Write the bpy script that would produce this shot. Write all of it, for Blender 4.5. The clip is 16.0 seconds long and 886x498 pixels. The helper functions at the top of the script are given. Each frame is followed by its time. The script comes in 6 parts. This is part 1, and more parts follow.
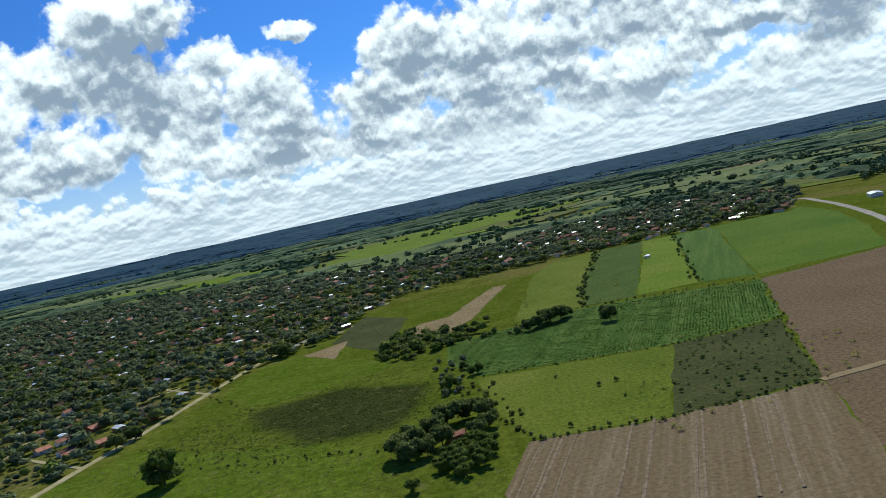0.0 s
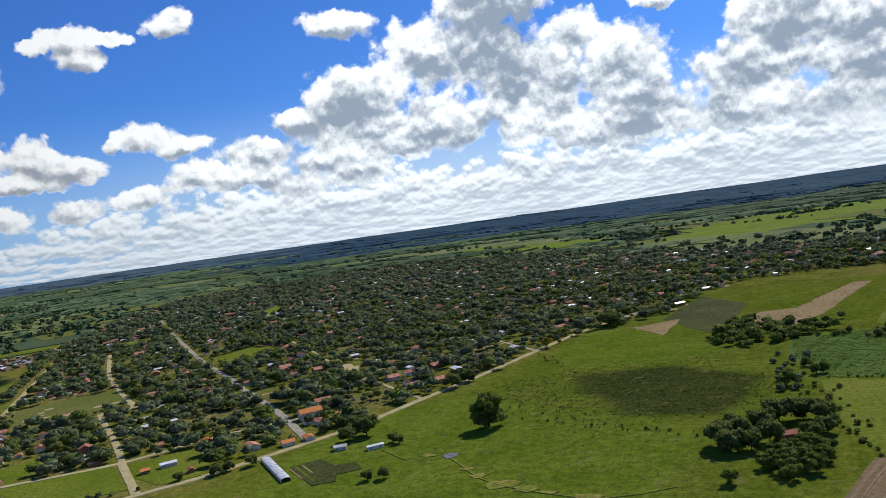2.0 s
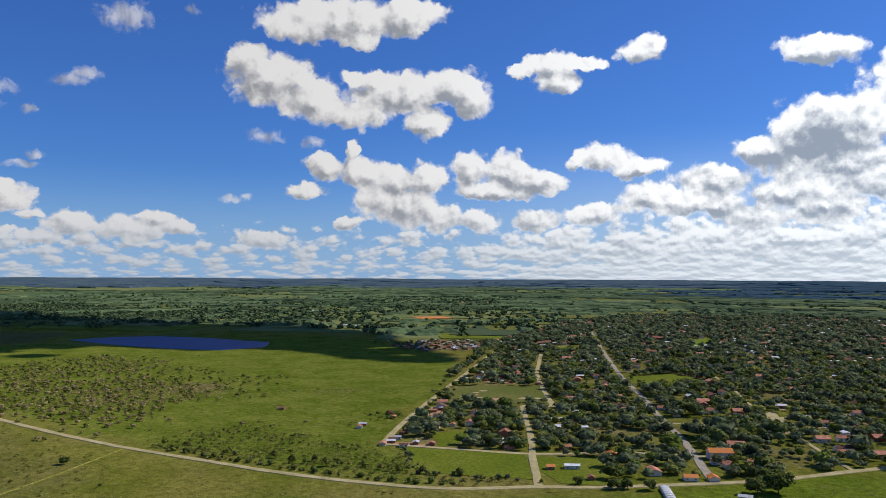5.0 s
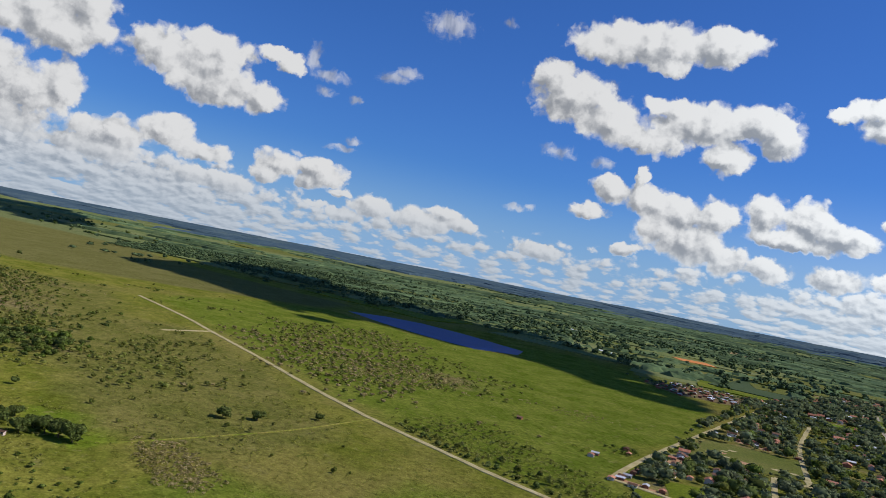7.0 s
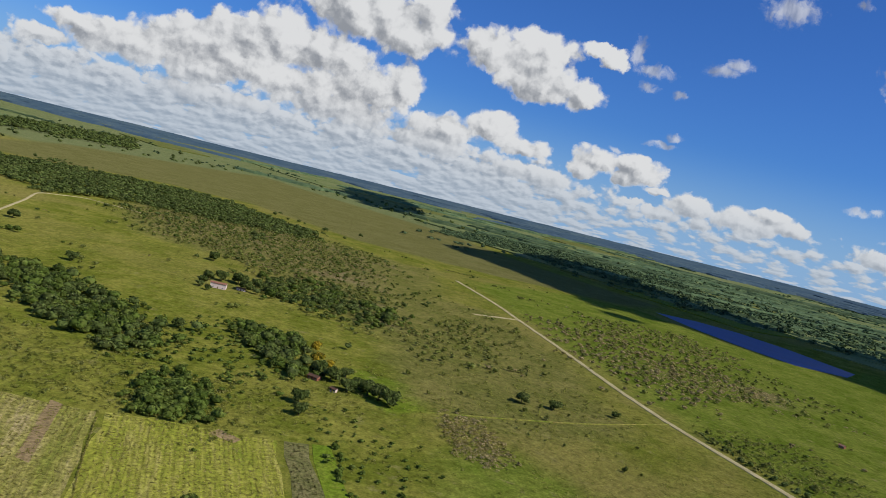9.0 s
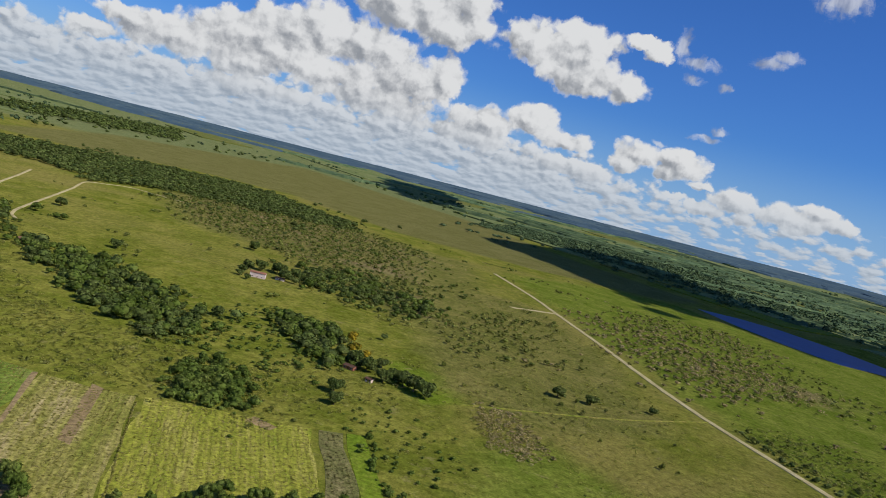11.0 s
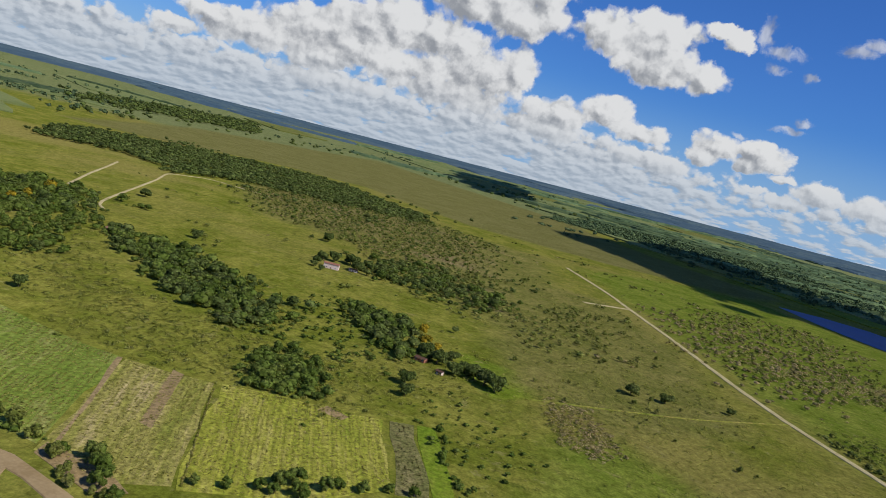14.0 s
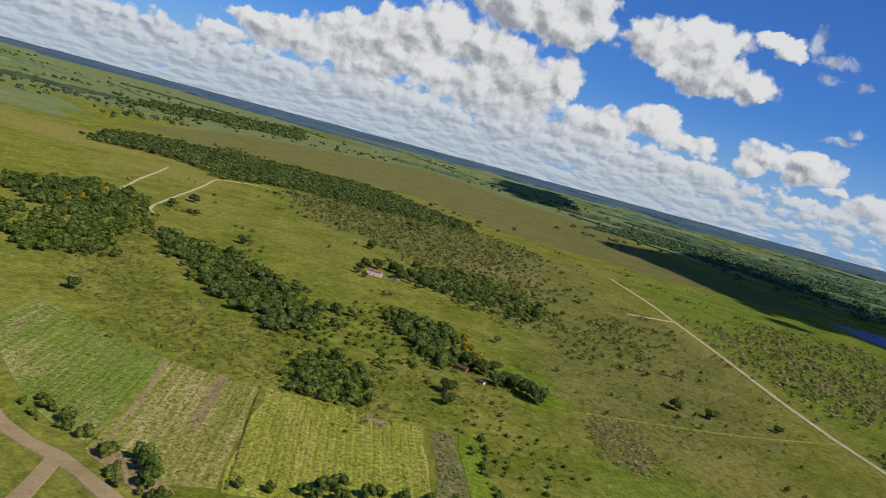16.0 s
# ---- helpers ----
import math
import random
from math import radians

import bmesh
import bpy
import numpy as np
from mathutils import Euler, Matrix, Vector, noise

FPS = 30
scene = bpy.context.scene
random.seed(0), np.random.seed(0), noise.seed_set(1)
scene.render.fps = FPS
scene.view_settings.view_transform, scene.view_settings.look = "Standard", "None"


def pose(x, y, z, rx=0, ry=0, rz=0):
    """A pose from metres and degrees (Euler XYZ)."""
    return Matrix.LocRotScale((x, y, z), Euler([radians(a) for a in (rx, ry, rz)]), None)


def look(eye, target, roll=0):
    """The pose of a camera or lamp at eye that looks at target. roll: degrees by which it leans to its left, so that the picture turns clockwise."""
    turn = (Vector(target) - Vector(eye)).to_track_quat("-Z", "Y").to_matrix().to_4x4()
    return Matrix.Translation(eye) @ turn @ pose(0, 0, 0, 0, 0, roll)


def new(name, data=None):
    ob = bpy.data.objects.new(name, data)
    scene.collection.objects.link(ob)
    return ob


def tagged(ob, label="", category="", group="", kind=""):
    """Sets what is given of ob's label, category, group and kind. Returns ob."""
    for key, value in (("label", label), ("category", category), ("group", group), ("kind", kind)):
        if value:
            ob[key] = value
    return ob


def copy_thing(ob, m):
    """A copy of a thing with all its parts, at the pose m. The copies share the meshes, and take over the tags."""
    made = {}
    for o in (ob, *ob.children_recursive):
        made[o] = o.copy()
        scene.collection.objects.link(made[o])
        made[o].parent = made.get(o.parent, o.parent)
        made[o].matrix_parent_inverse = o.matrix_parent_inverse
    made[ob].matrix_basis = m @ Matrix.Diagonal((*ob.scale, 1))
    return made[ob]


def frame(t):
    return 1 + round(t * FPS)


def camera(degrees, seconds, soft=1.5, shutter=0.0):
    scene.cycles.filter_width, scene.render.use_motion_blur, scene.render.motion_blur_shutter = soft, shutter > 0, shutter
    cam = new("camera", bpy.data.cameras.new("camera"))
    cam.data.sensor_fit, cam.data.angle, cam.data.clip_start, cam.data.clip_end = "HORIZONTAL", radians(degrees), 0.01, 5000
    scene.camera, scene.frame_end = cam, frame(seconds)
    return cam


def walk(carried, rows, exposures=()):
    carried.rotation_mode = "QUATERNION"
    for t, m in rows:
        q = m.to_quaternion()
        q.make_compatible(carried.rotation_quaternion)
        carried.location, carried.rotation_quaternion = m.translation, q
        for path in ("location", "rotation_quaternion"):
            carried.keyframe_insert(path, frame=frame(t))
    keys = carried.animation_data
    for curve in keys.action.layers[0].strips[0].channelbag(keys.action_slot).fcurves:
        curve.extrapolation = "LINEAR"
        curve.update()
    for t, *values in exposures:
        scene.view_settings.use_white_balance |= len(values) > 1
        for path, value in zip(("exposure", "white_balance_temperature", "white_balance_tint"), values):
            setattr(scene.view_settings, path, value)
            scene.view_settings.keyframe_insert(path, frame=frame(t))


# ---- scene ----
# ---- camera ----
cam = camera(58.5, 16.0, soft=0.55)
walk(cam, (
    (0.0, look((-2.18, 2.28, 98.97), (-1.59, 102.03, 91.87), -12.20)),
    (0.5, look((-1.78, 1.69, 98.60), (-10.48, 101.08, 91.76), -11.50)),
    (0.7, look((-1.56, 1.50, 98.47), (-14.17, 100.51, 92.38), -11.87)),
    (1.0, look((-1.15, 1.26, 98.29), (-19.32, 99.51, 94.11), -11.77)),
    (1.5, look((-0.36, 1.00, 98.02), (-30.56, 96.30, 95.46), -10.70)),
    (1.6, look((-0.19, 0.98, 97.97), (-32.48, 95.57, 94.94), -9.81)),
    (2.0, look((0.56, 0.96, 97.80), (-40.11, 92.26, 94.51), -7.99)),
    (2.1, look((0.76, 0.97, 97.76), (-40.07, 92.17, 93.90), -8.09)),
    (2.5, look((1.57, 1.19, 97.60), (-47.09, 88.50, 94.67), -6.64)),
    (2.6, look((1.77, 1.27, 97.56), (-47.67, 87.73, 88.68), -6.58)),
    (3.0, look((2.58, 1.59, 97.39), (-53.71, 84.23, 97.40), -3.95)),
    (3.5, look((3.53, 1.97, 97.16), (-62.18, 77.34, 98.31), -2.16)),
    (4.0, look((4.35, 2.21, 96.91), (-62.47, 76.59, 98.79), -1.69)),
    (4.2, look((4.63, 2.26, 96.81), (-64.34, 74.63, 99.17), -2.07)),
    (4.5, look((4.98, 2.33, 96.68), (-69.29, 69.21, 99.92), -2.21)),
    (5.0, look((5.42, 2.74, 96.57), (-76.41, 60.11, 99.98), 0.28)),
    (5.2, look((5.56, 3.09, 96.59), (-79.04, 56.28, 100.15), 0.26)),
    (7.3, look((7.52, 8.47, 97.13), (-89.22, 33.73, 98.95), 11.70)),
    (7.5, look((7.78, 8.97, 97.19), (-89.11, 33.66, 98.59), 11.50)),
    (7.6, look((7.93, 9.20, 97.22), (-89.03, 33.62, 98.46), 10.44)),
    (8.0, look((8.60, 9.98, 97.30), (-89.31, 30.29, 98.29), 11.18)),
    (8.2, look((8.96, 10.30, 97.33), (-89.32, 28.76, 97.94), 11.09)),
    (8.5, look((9.44, 10.73, 97.35), (-89.81, 22.95, 96.19), 13.02)),
    (8.9, look((9.80, 11.20, 97.34), (-89.71, 2.84, 92.12), 13.98)),
    (9.0, look((9.82, 11.29, 97.33), (-89.37, 0.29, 90.87), 13.81)),
    (9.2, look((9.78, 11.45, 97.31), (-88.97, -1.92, 88.98), 13.97)),
    (11.3, look((8.07, 12.28, 97.00), (-90.20, -4.07, 88.21), 14.56)),
    (11.5, look((7.87, 12.30, 96.97), (-90.13, -4.95, 87.04), 15.07)),
    (12.0, look((7.45, 12.24, 96.96), (-89.94, -6.57, 84.31), 15.20)),
    (12.5, look((7.20, 12.08, 96.98), (-89.89, -8.28, 84.39), 14.97)),
    (13.0, look((7.08, 11.89, 96.98), (-89.85, -9.11, 84.18), 14.56)),
    (13.5, look((7.06, 11.70, 96.98), (-89.64, -10.38, 84.25), 13.95)),
    (14.0, look((7.10, 11.50, 96.99), (-89.33, -12.26, 85.36), 14.44)),
    (14.5, look((7.18, 11.28, 97.01), (-89.22, -12.64, 85.40), 13.89)),
    (15.0, look((7.29, 11.05, 97.06), (-89.12, -13.10, 86.06), 16.83)),
    (15.5, look((7.44, 10.82, 97.15), (-88.32, -15.10, 84.60), 14.61)),
    (16.0, look((7.63, 10.60, 97.27), (-87.35, -18.30, 85.28), 14.96)),
), exposures=((0.0, 0.05, 6150, 0), (1.5, 0.06, 6300, 4), (2.3, 0.12, 6600, 12), (3.5, 0.10, 6750, 13), (5.0, 0.05, 6650, 12), (8.5, 0.04, 6500, 10), (16.0, 0.05, 6500, 10)))

# ---- sky, clouds and sun ----
SUN_AZ, SUN_EL = -15.0, 44.0        # degrees to the left of +y, and up


def sky_world():
    world = bpy.data.worlds.new("sky")
    scene.world = world
    world.use_nodes = True
    tree = world.node_tree
    tree.nodes.clear()

    def node(kind, **values):
        n = tree.nodes.new(kind)
        for key, value in values.items():
            if key == "operation":
                n.operation = value
        return n

    def put(socket, value):
        if isinstance(value, bpy.types.NodeSocket):
            tree.links.new(value, socket)
        else:
            socket.default_value = value

    def calc(op, *args):
        n = node("ShaderNodeMath", operation=op)
        for i, a in enumerate(args):
            put(n.inputs[i], a)
        return n.outputs[0]

    def vec(op, *args):
        n = node("ShaderNodeVectorMath", operation=op)
        for i, a in enumerate(args):
            put(n.inputs[i], a)
        return n.outputs["Value"] if op == "LENGTH" else n.outputs[0]

    def ramp(x, a, b, lo=0.0, hi=1.0):
        n = tree.nodes.new("ShaderNodeMapRange")
        n.interpolation_type = "SMOOTHSTEP"
        for i, v in enumerate((x, a, b, lo, hi)):
            put(n.inputs[i], v)
        return n.outputs[0]

    def fuzz(p, scale, detail, rough):
        n = tree.nodes.new("ShaderNodeTexNoise")
        put(n.inputs["Vector"], p)
        n.inputs["Scale"].default_value, n.inputs["Detail"].default_value, n.inputs["Roughness"].default_value = scale, detail, rough
        return n

    def lobes(p, scale):
        n = tree.nodes.new("ShaderNodeTexVoronoi")
        n.voronoi_dimensions, n.feature = "2D", "SMOOTH_F1"
        n.inputs["Smoothness"].default_value = 0.35
        put(n.inputs["Vector"], p)
        n.inputs["Scale"].default_value = scale
        return calc("SUBTRACT", 0.36, n.outputs["Distance"])

    def mix(fac, a, b):
        n = tree.nodes.new("ShaderNodeMix")
        n.data_type = "RGBA"
        put(n.inputs["Factor"], fac), put(n.inputs["A"], a), put(n.inputs["B"], b)
        return n.outputs["Result"]

    way = tree.nodes.new("ShaderNodeTexCoord").outputs["Generated"]
    split = tree.nodes.new("ShaderNodeSeparateXYZ")
    put(split.inputs[0], way)
    x, y, z = split.outputs
    az = calc("MULTIPLY", calc("ARCTAN2", calc("MULTIPLY", x, -1.0), y), 57.2958)
    el = calc("MULTIPLY", calc("ARCSINE", calc("MINIMUM", calc("MAXIMUM", z, -1.0), 1.0)), 57.2958)

    clouds, wisps = [], []

    def cumulus(*puffs):
        """One cloud of several puffs: each its middle and half sizes in degrees."""
        clouds.extend(puffs)

    # the long cloud over the marsh
    cumulus((67.2, 13.8, 3.5, 2.1), (68.8, 14.9, 1.7, 1.3), (64.5, 12.5, 3.5, 1.4), (61.8, 11.5, 3, 1.2), (58.3, 13, 3.8, 1.7), (60.5, 13.9, 2, 0.9), (54.8, 13.4, 3.5, 1.4), (56.2, 11.1, 2.1, 1.2), (52.9, 12.6, 1.6, 1.3))
    cumulus((62, 18.1, 6.7, 1.4), (65.6, 17.3, 2.7, 1.3), (61.2, 16.7, 1.6, 0.8), (57.5, 18.5, 3.2, 1.1))
    cumulus((47, 15, 2.5, 1), (46.7, 13.9, 1.8, 1.1), (44.6, 14.9, 1.8, 0.6), (49.4, 14.7, 1.4, 0.5))
    cumulus((40.8, 15.7, 1.9, 1))
    cumulus((63.5, 7.8, 1.5, 1.2), (61.4, 8.7, 0.5, 1.1), (60.4, 7.3, 2.4, 1.4), (58.3, 6.8, 2, 1.5), (56.1, 7.1, 1.6, 1.4), (57.6, 4.9, 3, 1.5), (54.8, 4.3, 1.8, 1.3), (59.6, 5.7, 2.1, 1.4))
    cumulus((53, 7.7, 1.5, 1.5), (50.3, 7.5, 1.8, 1.6), (48.2, 6.7, 2.3, 1), (51.2, 6.2, 3.3, 0.7))
    cumulus((43.5, 8.4, 2, 1.2), (41.1, 7.6, 2.3, 0.8), (45.4, 8, 1.1, 0.5))
    cumulus((65, 6, 1.4, 0.7))
    cumulus((61.8, 3.8, 1.2, 0.5))
    cumulus((40.4, 5.5, 2.4, 1.1), (44, 4.4, 2.7, 1), (48.2, 4.1, 2.3, 0.9), (36, 5, 2, 1.1), (33.5, 4.2, 2.5, 1), (52.3, 4, 1.8, 0.9), (29.3, 4.6, 3.1, 1.3))
    cumulus((84.4, 5.1, 2.3, 1), (80.1, 3.4, 2.3, 0.9), (76.7, 3, 2.3, 1), (74.9, 3.8, 1.5, 0.6), (67.7, 2.5, 2.1, 0.7))
    cumulus((29.7, 14.7, 2.8, 1.1))
    # the bright bank towards the sun
    cumulus((18.5, 15.2, 4.3, 2.6), (23.4, 12, 4.1, 2.8), (28.7, 10, 4.3, 2.5), (19.3, 11.9, 3.7, 3.3), (32.2, 8.6, 2.8, 1), (28.1, 7.5, 5.4, 1.8), (23.1, 7.1, 5.2, 2.2), (17.2, 9.2, 3.2, 3.7), (25.2, 6, 3.4, 1.1))
    cumulus((18.3, 14.4, 3.3, 1.1), (12.6, 11.8, 2.3, 1.7), (9.8, 9.6, 3.8, 3.1), (9.1, 7, 3.2, 1.4))
    cumulus((-0.4, 9.9, 3.4, 3.2), (1.5, 7.5, 4.8, 2.2), (-6, 10, 4.1, 3.2), (-6, 6.6, 4.1, 2.5))
    cumulus((17.5, 15.4, 4.5, 2.4), (18.9, 14.2, 3, 1.5))
    cumulus((7.1, 13.2, 2.1, 0.7))
    cumulus((-1.2, 11, 2.8, 2.2), (-5.2, 9.3, 4.8, 2.6), (-9.6, 9, 4.5, 2.4), (-11.3, 6.8, 3.3, 1.4), (-0.7, 7.6, 3, 1.5))
    cumulus((-20.5, 5.9, 3.1, 1.6), (-25.9, 3.8, 4.1, 1.6), (-23.8, 7.1, 6.1, 1.1), (-29.7, 4.9, 2.2, 1.3))
    # the cloud of grey body over the pastures
    cumulus((95.9, 10.9, 2.9, 1.8), (93, 11.7, 3.1, 1.5), (92.6, 9.3, 3.4, 1.4), (89.3, 9.1, 1.5, 1.5), (88.9, 12.5, 1.7, 0.5), (87.6, 12.1, 1.1, 0.7))
    cumulus((105.5, 11.2, 5.8, 2), (102.7, 10.5, 3.4, 1.6), (106.2, 10.4, 2.5, 0.9), (101, 12.2, 2, 1.7))
    cumulus((110.5, 7.9, 4, 2.3), (107, 7.8, 2.8, 1.6), (101.9, 7, 1.4, 2), (104.5, 6.3, 3.6, 1.8), (109.7, 5.3, 4, 1.3), (95.1, 5.7, 2.3, 1.4), (98.2, 4.7, 3.3, 1.2), (92.4, 4.7, 2.3, 0.8))
    cumulus((87.3, 5, 1.7, 1), (85.1, 4.4, 1.5, 0.7), (82.8, 3.9, 1.1, 0.4), (88.1, 4.1, 1.1, 0.7))
    cumulus((84.4, 2.8, 1, 0.4), (82.1, 2.4, 1.6, 0.6), (79.2, 2.3, 1, 0.5), (75.8, 2.8, 1.8, 0.8), (73.6, 3.2, 1.4, 0.7))
    cumulus((122.8, 5.2, 2.9, 0.7), (125.4, 3.8, 1.9, 0.6), (127.5, 2.1, 1.3, 0.6), (130.2, 1.3, 2.5, 0.4))
    cumulus((112.8, 7.5, 3.6, 1.5), (108, 7.8, 2.5, 1.4), (115.7, 4.4, 2.7, 1.1), (112.7, 5.5, 3.2, 1.1), (110.2, 4.9, 3.2, 1))
    # low heaps that close the bank towards the sun
    cumulus((10, 5.2, 6.5, 1.8), (2, 4.8, 5.5, 1.9), (-6, 4.2, 6.5, 2.0))
    cumulus((-15, 5.0, 6.0, 2.6), (-18, 8.8, 6.5, 2.8), (-13, 11.5, 4.5, 2.0), (-24, 10.2, 6.0, 2.2))
    cumulus((-30, 7.5, 6.0, 3.0), (14.5, 9.0, 2.6, 2.8), (15.5, 6.0, 4.5, 1.6))
    cumulus((36, 6.6, 3.0, 1.2), (38.5, 5.2, 3.4, 1.1), (31, 5.6, 3.8, 1.2))
    # the chain over the far plain
    cumulus((93.6, 10.4, 3.4, 1.7), (115.5, 6.2, 5.0, 1.9), (120.5, 4.8, 4.5, 1.4), (106.5, 4.2, 5.5, 1.3))
    cumulus((99.5, 3.4, 4.5, 0.9), (91.5, 3.1, 3.5, 0.8), (114.5, 3.0, 5.0, 0.8))
    # the rest of the ring of clouds, round the far side
    cumulus((140, 8, 9, 3), (150, 9.5, 5, 2.6), (146, 6, 8, 1.8))
    cumulus((-45, 9, 9, 4), (-52, 12, 5, 3))
    cumulus((-95, 12, 11, 4), (-104, 14, 6, 3))
    cumulus((175, 11, 10, 3.4), (-160, 9, 8, 3))
    # thin shreds
    wisps += [(67.8, 9.7, 1.4, 0.6), (64.4, 9.4, 0.9, 0.4), (79.6, 13.1, 1.4, 0.6), (69.2, 5.5, 0.7, 0.3), (82.5, 7.8, 0.8, 0.4)]
    wisps += [(77.1, 17, 2, 1), (72.7, 18, 0.6, 0.4), (84.8, 11.8, 1.5, 0.5), (86.2, 12.8, 0.7, 1.1), (80.4, 12.6, 1.2, 0.5)]
    wisps += [(85.1, 10.8, 0.9, 0.4), (82.7, 10.7, 0.9, 0.3), (83.2, 7.1, 1, 0.3), (86.1, 6.1, 0.8, 0.3), (70.1, 5.4, 0.9, 0.3)]

    def nearest(q, group, blends):
        """How far q is from the nearest puff, in its own radii, blended by each of the given widths."""
        away = [vec("LENGTH", vec("MULTIPLY_ADD", q, (1 / w, 1 / h, 0.0), (-ca / w, -ce / h, 0.0))) for ca, ce, w, h in group]
        out = []
        for blend in blends:
            near = away[0]
            for d in away[1:]:
                near = calc("SMOOTH_MIN", near, d, blend)
            out.append(near)
        return out

    def field(a, e):
        """How deep in cloud the sky is at an azimuth and elevation: the heaped clouds and the far rows, then what shades them."""
        n = tree.nodes.new("ShaderNodeCombineXYZ")
        put(n.inputs[0], a), put(n.inputs[1], e)
        p = n.outputs[0]
        warp = vec("SUBTRACT", fuzz(p, 0.35, 2.0, 0.5).outputs["Color"], (0.5, 0.5, 0.5))
        warp2 = vec("SUBTRACT", fuzz(p, 1.2, 3.0, 0.6).outputs["Color"], (0.5, 0.5, 0.5))
        q = vec("MULTIPLY_ADD", warp, (1.7, 1.1, 0.0), p)
        q = vec("MULTIPLY_ADD", warp2, (0.9, 0.8, 0.0), q)
        flat = vec("MULTIPLY", q, (1.0, 1.0, 0.0))
        near, wide = nearest(flat, clouds, (0.25, 0.85))
        turned = vec("MULTIPLY_ADD", warp2, (1.0, 1.0, 0.0), p)
        heap = calc("MULTIPLY", calc("SUBTRACT", fuzz(p, 0.50, 8.0, 0.60).outputs[0], 0.5), 1.05)
        heap = calc("MULTIPLY_ADD", lobes(turned, 0.50), 0.50, heap)
        heap = calc("MULTIPLY_ADD", lobes(turned, 1.1), 0.36, heap)
        heap = calc("MULTIPLY_ADD", lobes(turned, 2.7), 0.13, heap)
        core = calc("SUBTRACT", 1.03, near)
        blob = calc("SUBTRACT", calc("MULTIPLY_ADD", core, 1.35, heap), ramp(near, 1.15, 1.5, 0.0, 1.5))
        # rows of small flat clouds that crowd towards the horizon
        deep = calc("MULTIPLY", calc("LOGARITHM", calc("MAXIMUM", calc("ADD", e, 1.2), 0.2), 2.71828), 4.6)
        n = tree.nodes.new("ShaderNodeCombineXYZ")
        put(n.inputs[0], calc("MULTIPLY", a, 0.78)), put(n.inputs[1], deep)
        bent = vec("MULTIPLY_ADD", vec("SUBTRACT", fuzz(n.outputs[0], 1.3, 3.0, 0.55).outputs["Color"], (0.5, 0.5, 0.5)), (0.9, 0.8, 0.0), n.outputs[0])
        small = calc("MULTIPLY", calc("SUBTRACT", fuzz(n.outputs[0], 0.7, 7.0, 0.58).outputs[0], 0.5), 2.9)
        small = calc("MULTIPLY_ADD", lobes(bent, 0.85), 1.15, small)
        small = calc("MULTIPLY_ADD", lobes(bent, 2.1), 0.42, small)
        cover = calc("ADD", ramp(e, 2.0, 6.8, 0.36, -1.9), calc("MULTIPLY", ramp(a, 58.0, 34.0, 0.0, 0.95), ramp(e, 10.5, 4.0)))
        cover = calc("ADD", cover, calc("MULTIPLY", ramp(a, 82.0, 96.0, 0.0, 0.75), ramp(e, 8.0, 3.5)))
        far = calc("ADD", small, cover)
        return blob, far, heap, wide, flat

    blob, rows, heap, wide, flat = field(az, el)
    step = calc("MULTIPLY_ADD", calc("MAXIMUM", el, 0.0), 0.05, 0.13)
    _, rows_above, heap_above, wide_above, _ = field(calc("SUBTRACT", az, calc("MULTIPLY", step, ramp(az, 20.0, 75.0, 0.2, 0.9))), calc("ADD", el, step))
    heaped, strewn = ramp(blob, -0.06, 0.36), calc("MULTIPLY", ramp(rows, 0.0, 0.60), 0.96)
    alpha = calc("MAXIMUM", heaped, strewn)
    shred = calc("SUBTRACT", 1.05, nearest(flat, wisps, (0.2,))[0])
    shred = calc("ADD", shred, calc("MULTIPLY", calc("SUBTRACT", fuzz(flat, 1.3, 6.0, 0.65).outputs[0], 0.5), 1.8))
    alpha = calc("MAXIMUM", alpha, calc("MULTIPLY", ramp(shred, 0.0, 0.9), 0.62))
    sunward = ramp(az, 70.0, 22.0)
    # towards the sun each heap thins out: bright crests, grey hollows and bases
    billow = calc("MULTIPLY", calc("SUBTRACT", heap, heap_above), 1.15)
    crest = calc("MULTIPLY", calc("MINIMUM", calc("SUBTRACT", wide_above, wide), 0.5), 1.25)
    hollow = calc("MULTIPLY", calc("SUBTRACT", fuzz(flat, 0.32, 5.0, 0.6).outputs[0], 0.5), 1.7)
    drift = calc("MULTIPLY", calc("SUBTRACT", fuzz(vec("MULTIPLY", flat, (1.0, 1.9, 1.0)), 0.14, 3.0, 0.5).outputs[0], 0.54), calc("MULTIPLY", sunward, 1.9))
    belly = calc("MULTIPLY", ramp(calc("SUBTRACT", 1.0, wide), 0.0, 1.1), calc("MULTIPLY_ADD", sunward, 0.34, 0.14))
    tall = calc("SUBTRACT", calc("ADD", calc("ADD", calc("ADD", billow, crest), hollow), calc("ADD", drift, 0.64)), belly)
    low = calc("MULTIPLY_ADD", calc("SUBTRACT", rows, rows_above), 0.95, calc("MULTIPLY_ADD", ramp(rows, 0.2, 1.8), -0.22, calc("MULTIPLY_ADD", drift, 0.7, 0.56)))
    tone = ramp(mix(calc("SUBTRACT", heaped, calc("MULTIPLY", ramp(el, 5.0, 1.5), 0.4)), low, tall), -0.18, 0.98)
    shade = mix(sunward, (0.27, 0.29, 0.325, 1), (0.29, 0.36, 0.46, 1))
    bright = mix(sunward, (0.69, 0.70, 0.71, 1), (1.06, 1.12, 1.16, 1))
    body = mix(tone, shade, bright)
    sky = tree.nodes.new("ShaderNodeTexSky")
    sky.sky_type, sky.sun_disc = "NISHITA", False
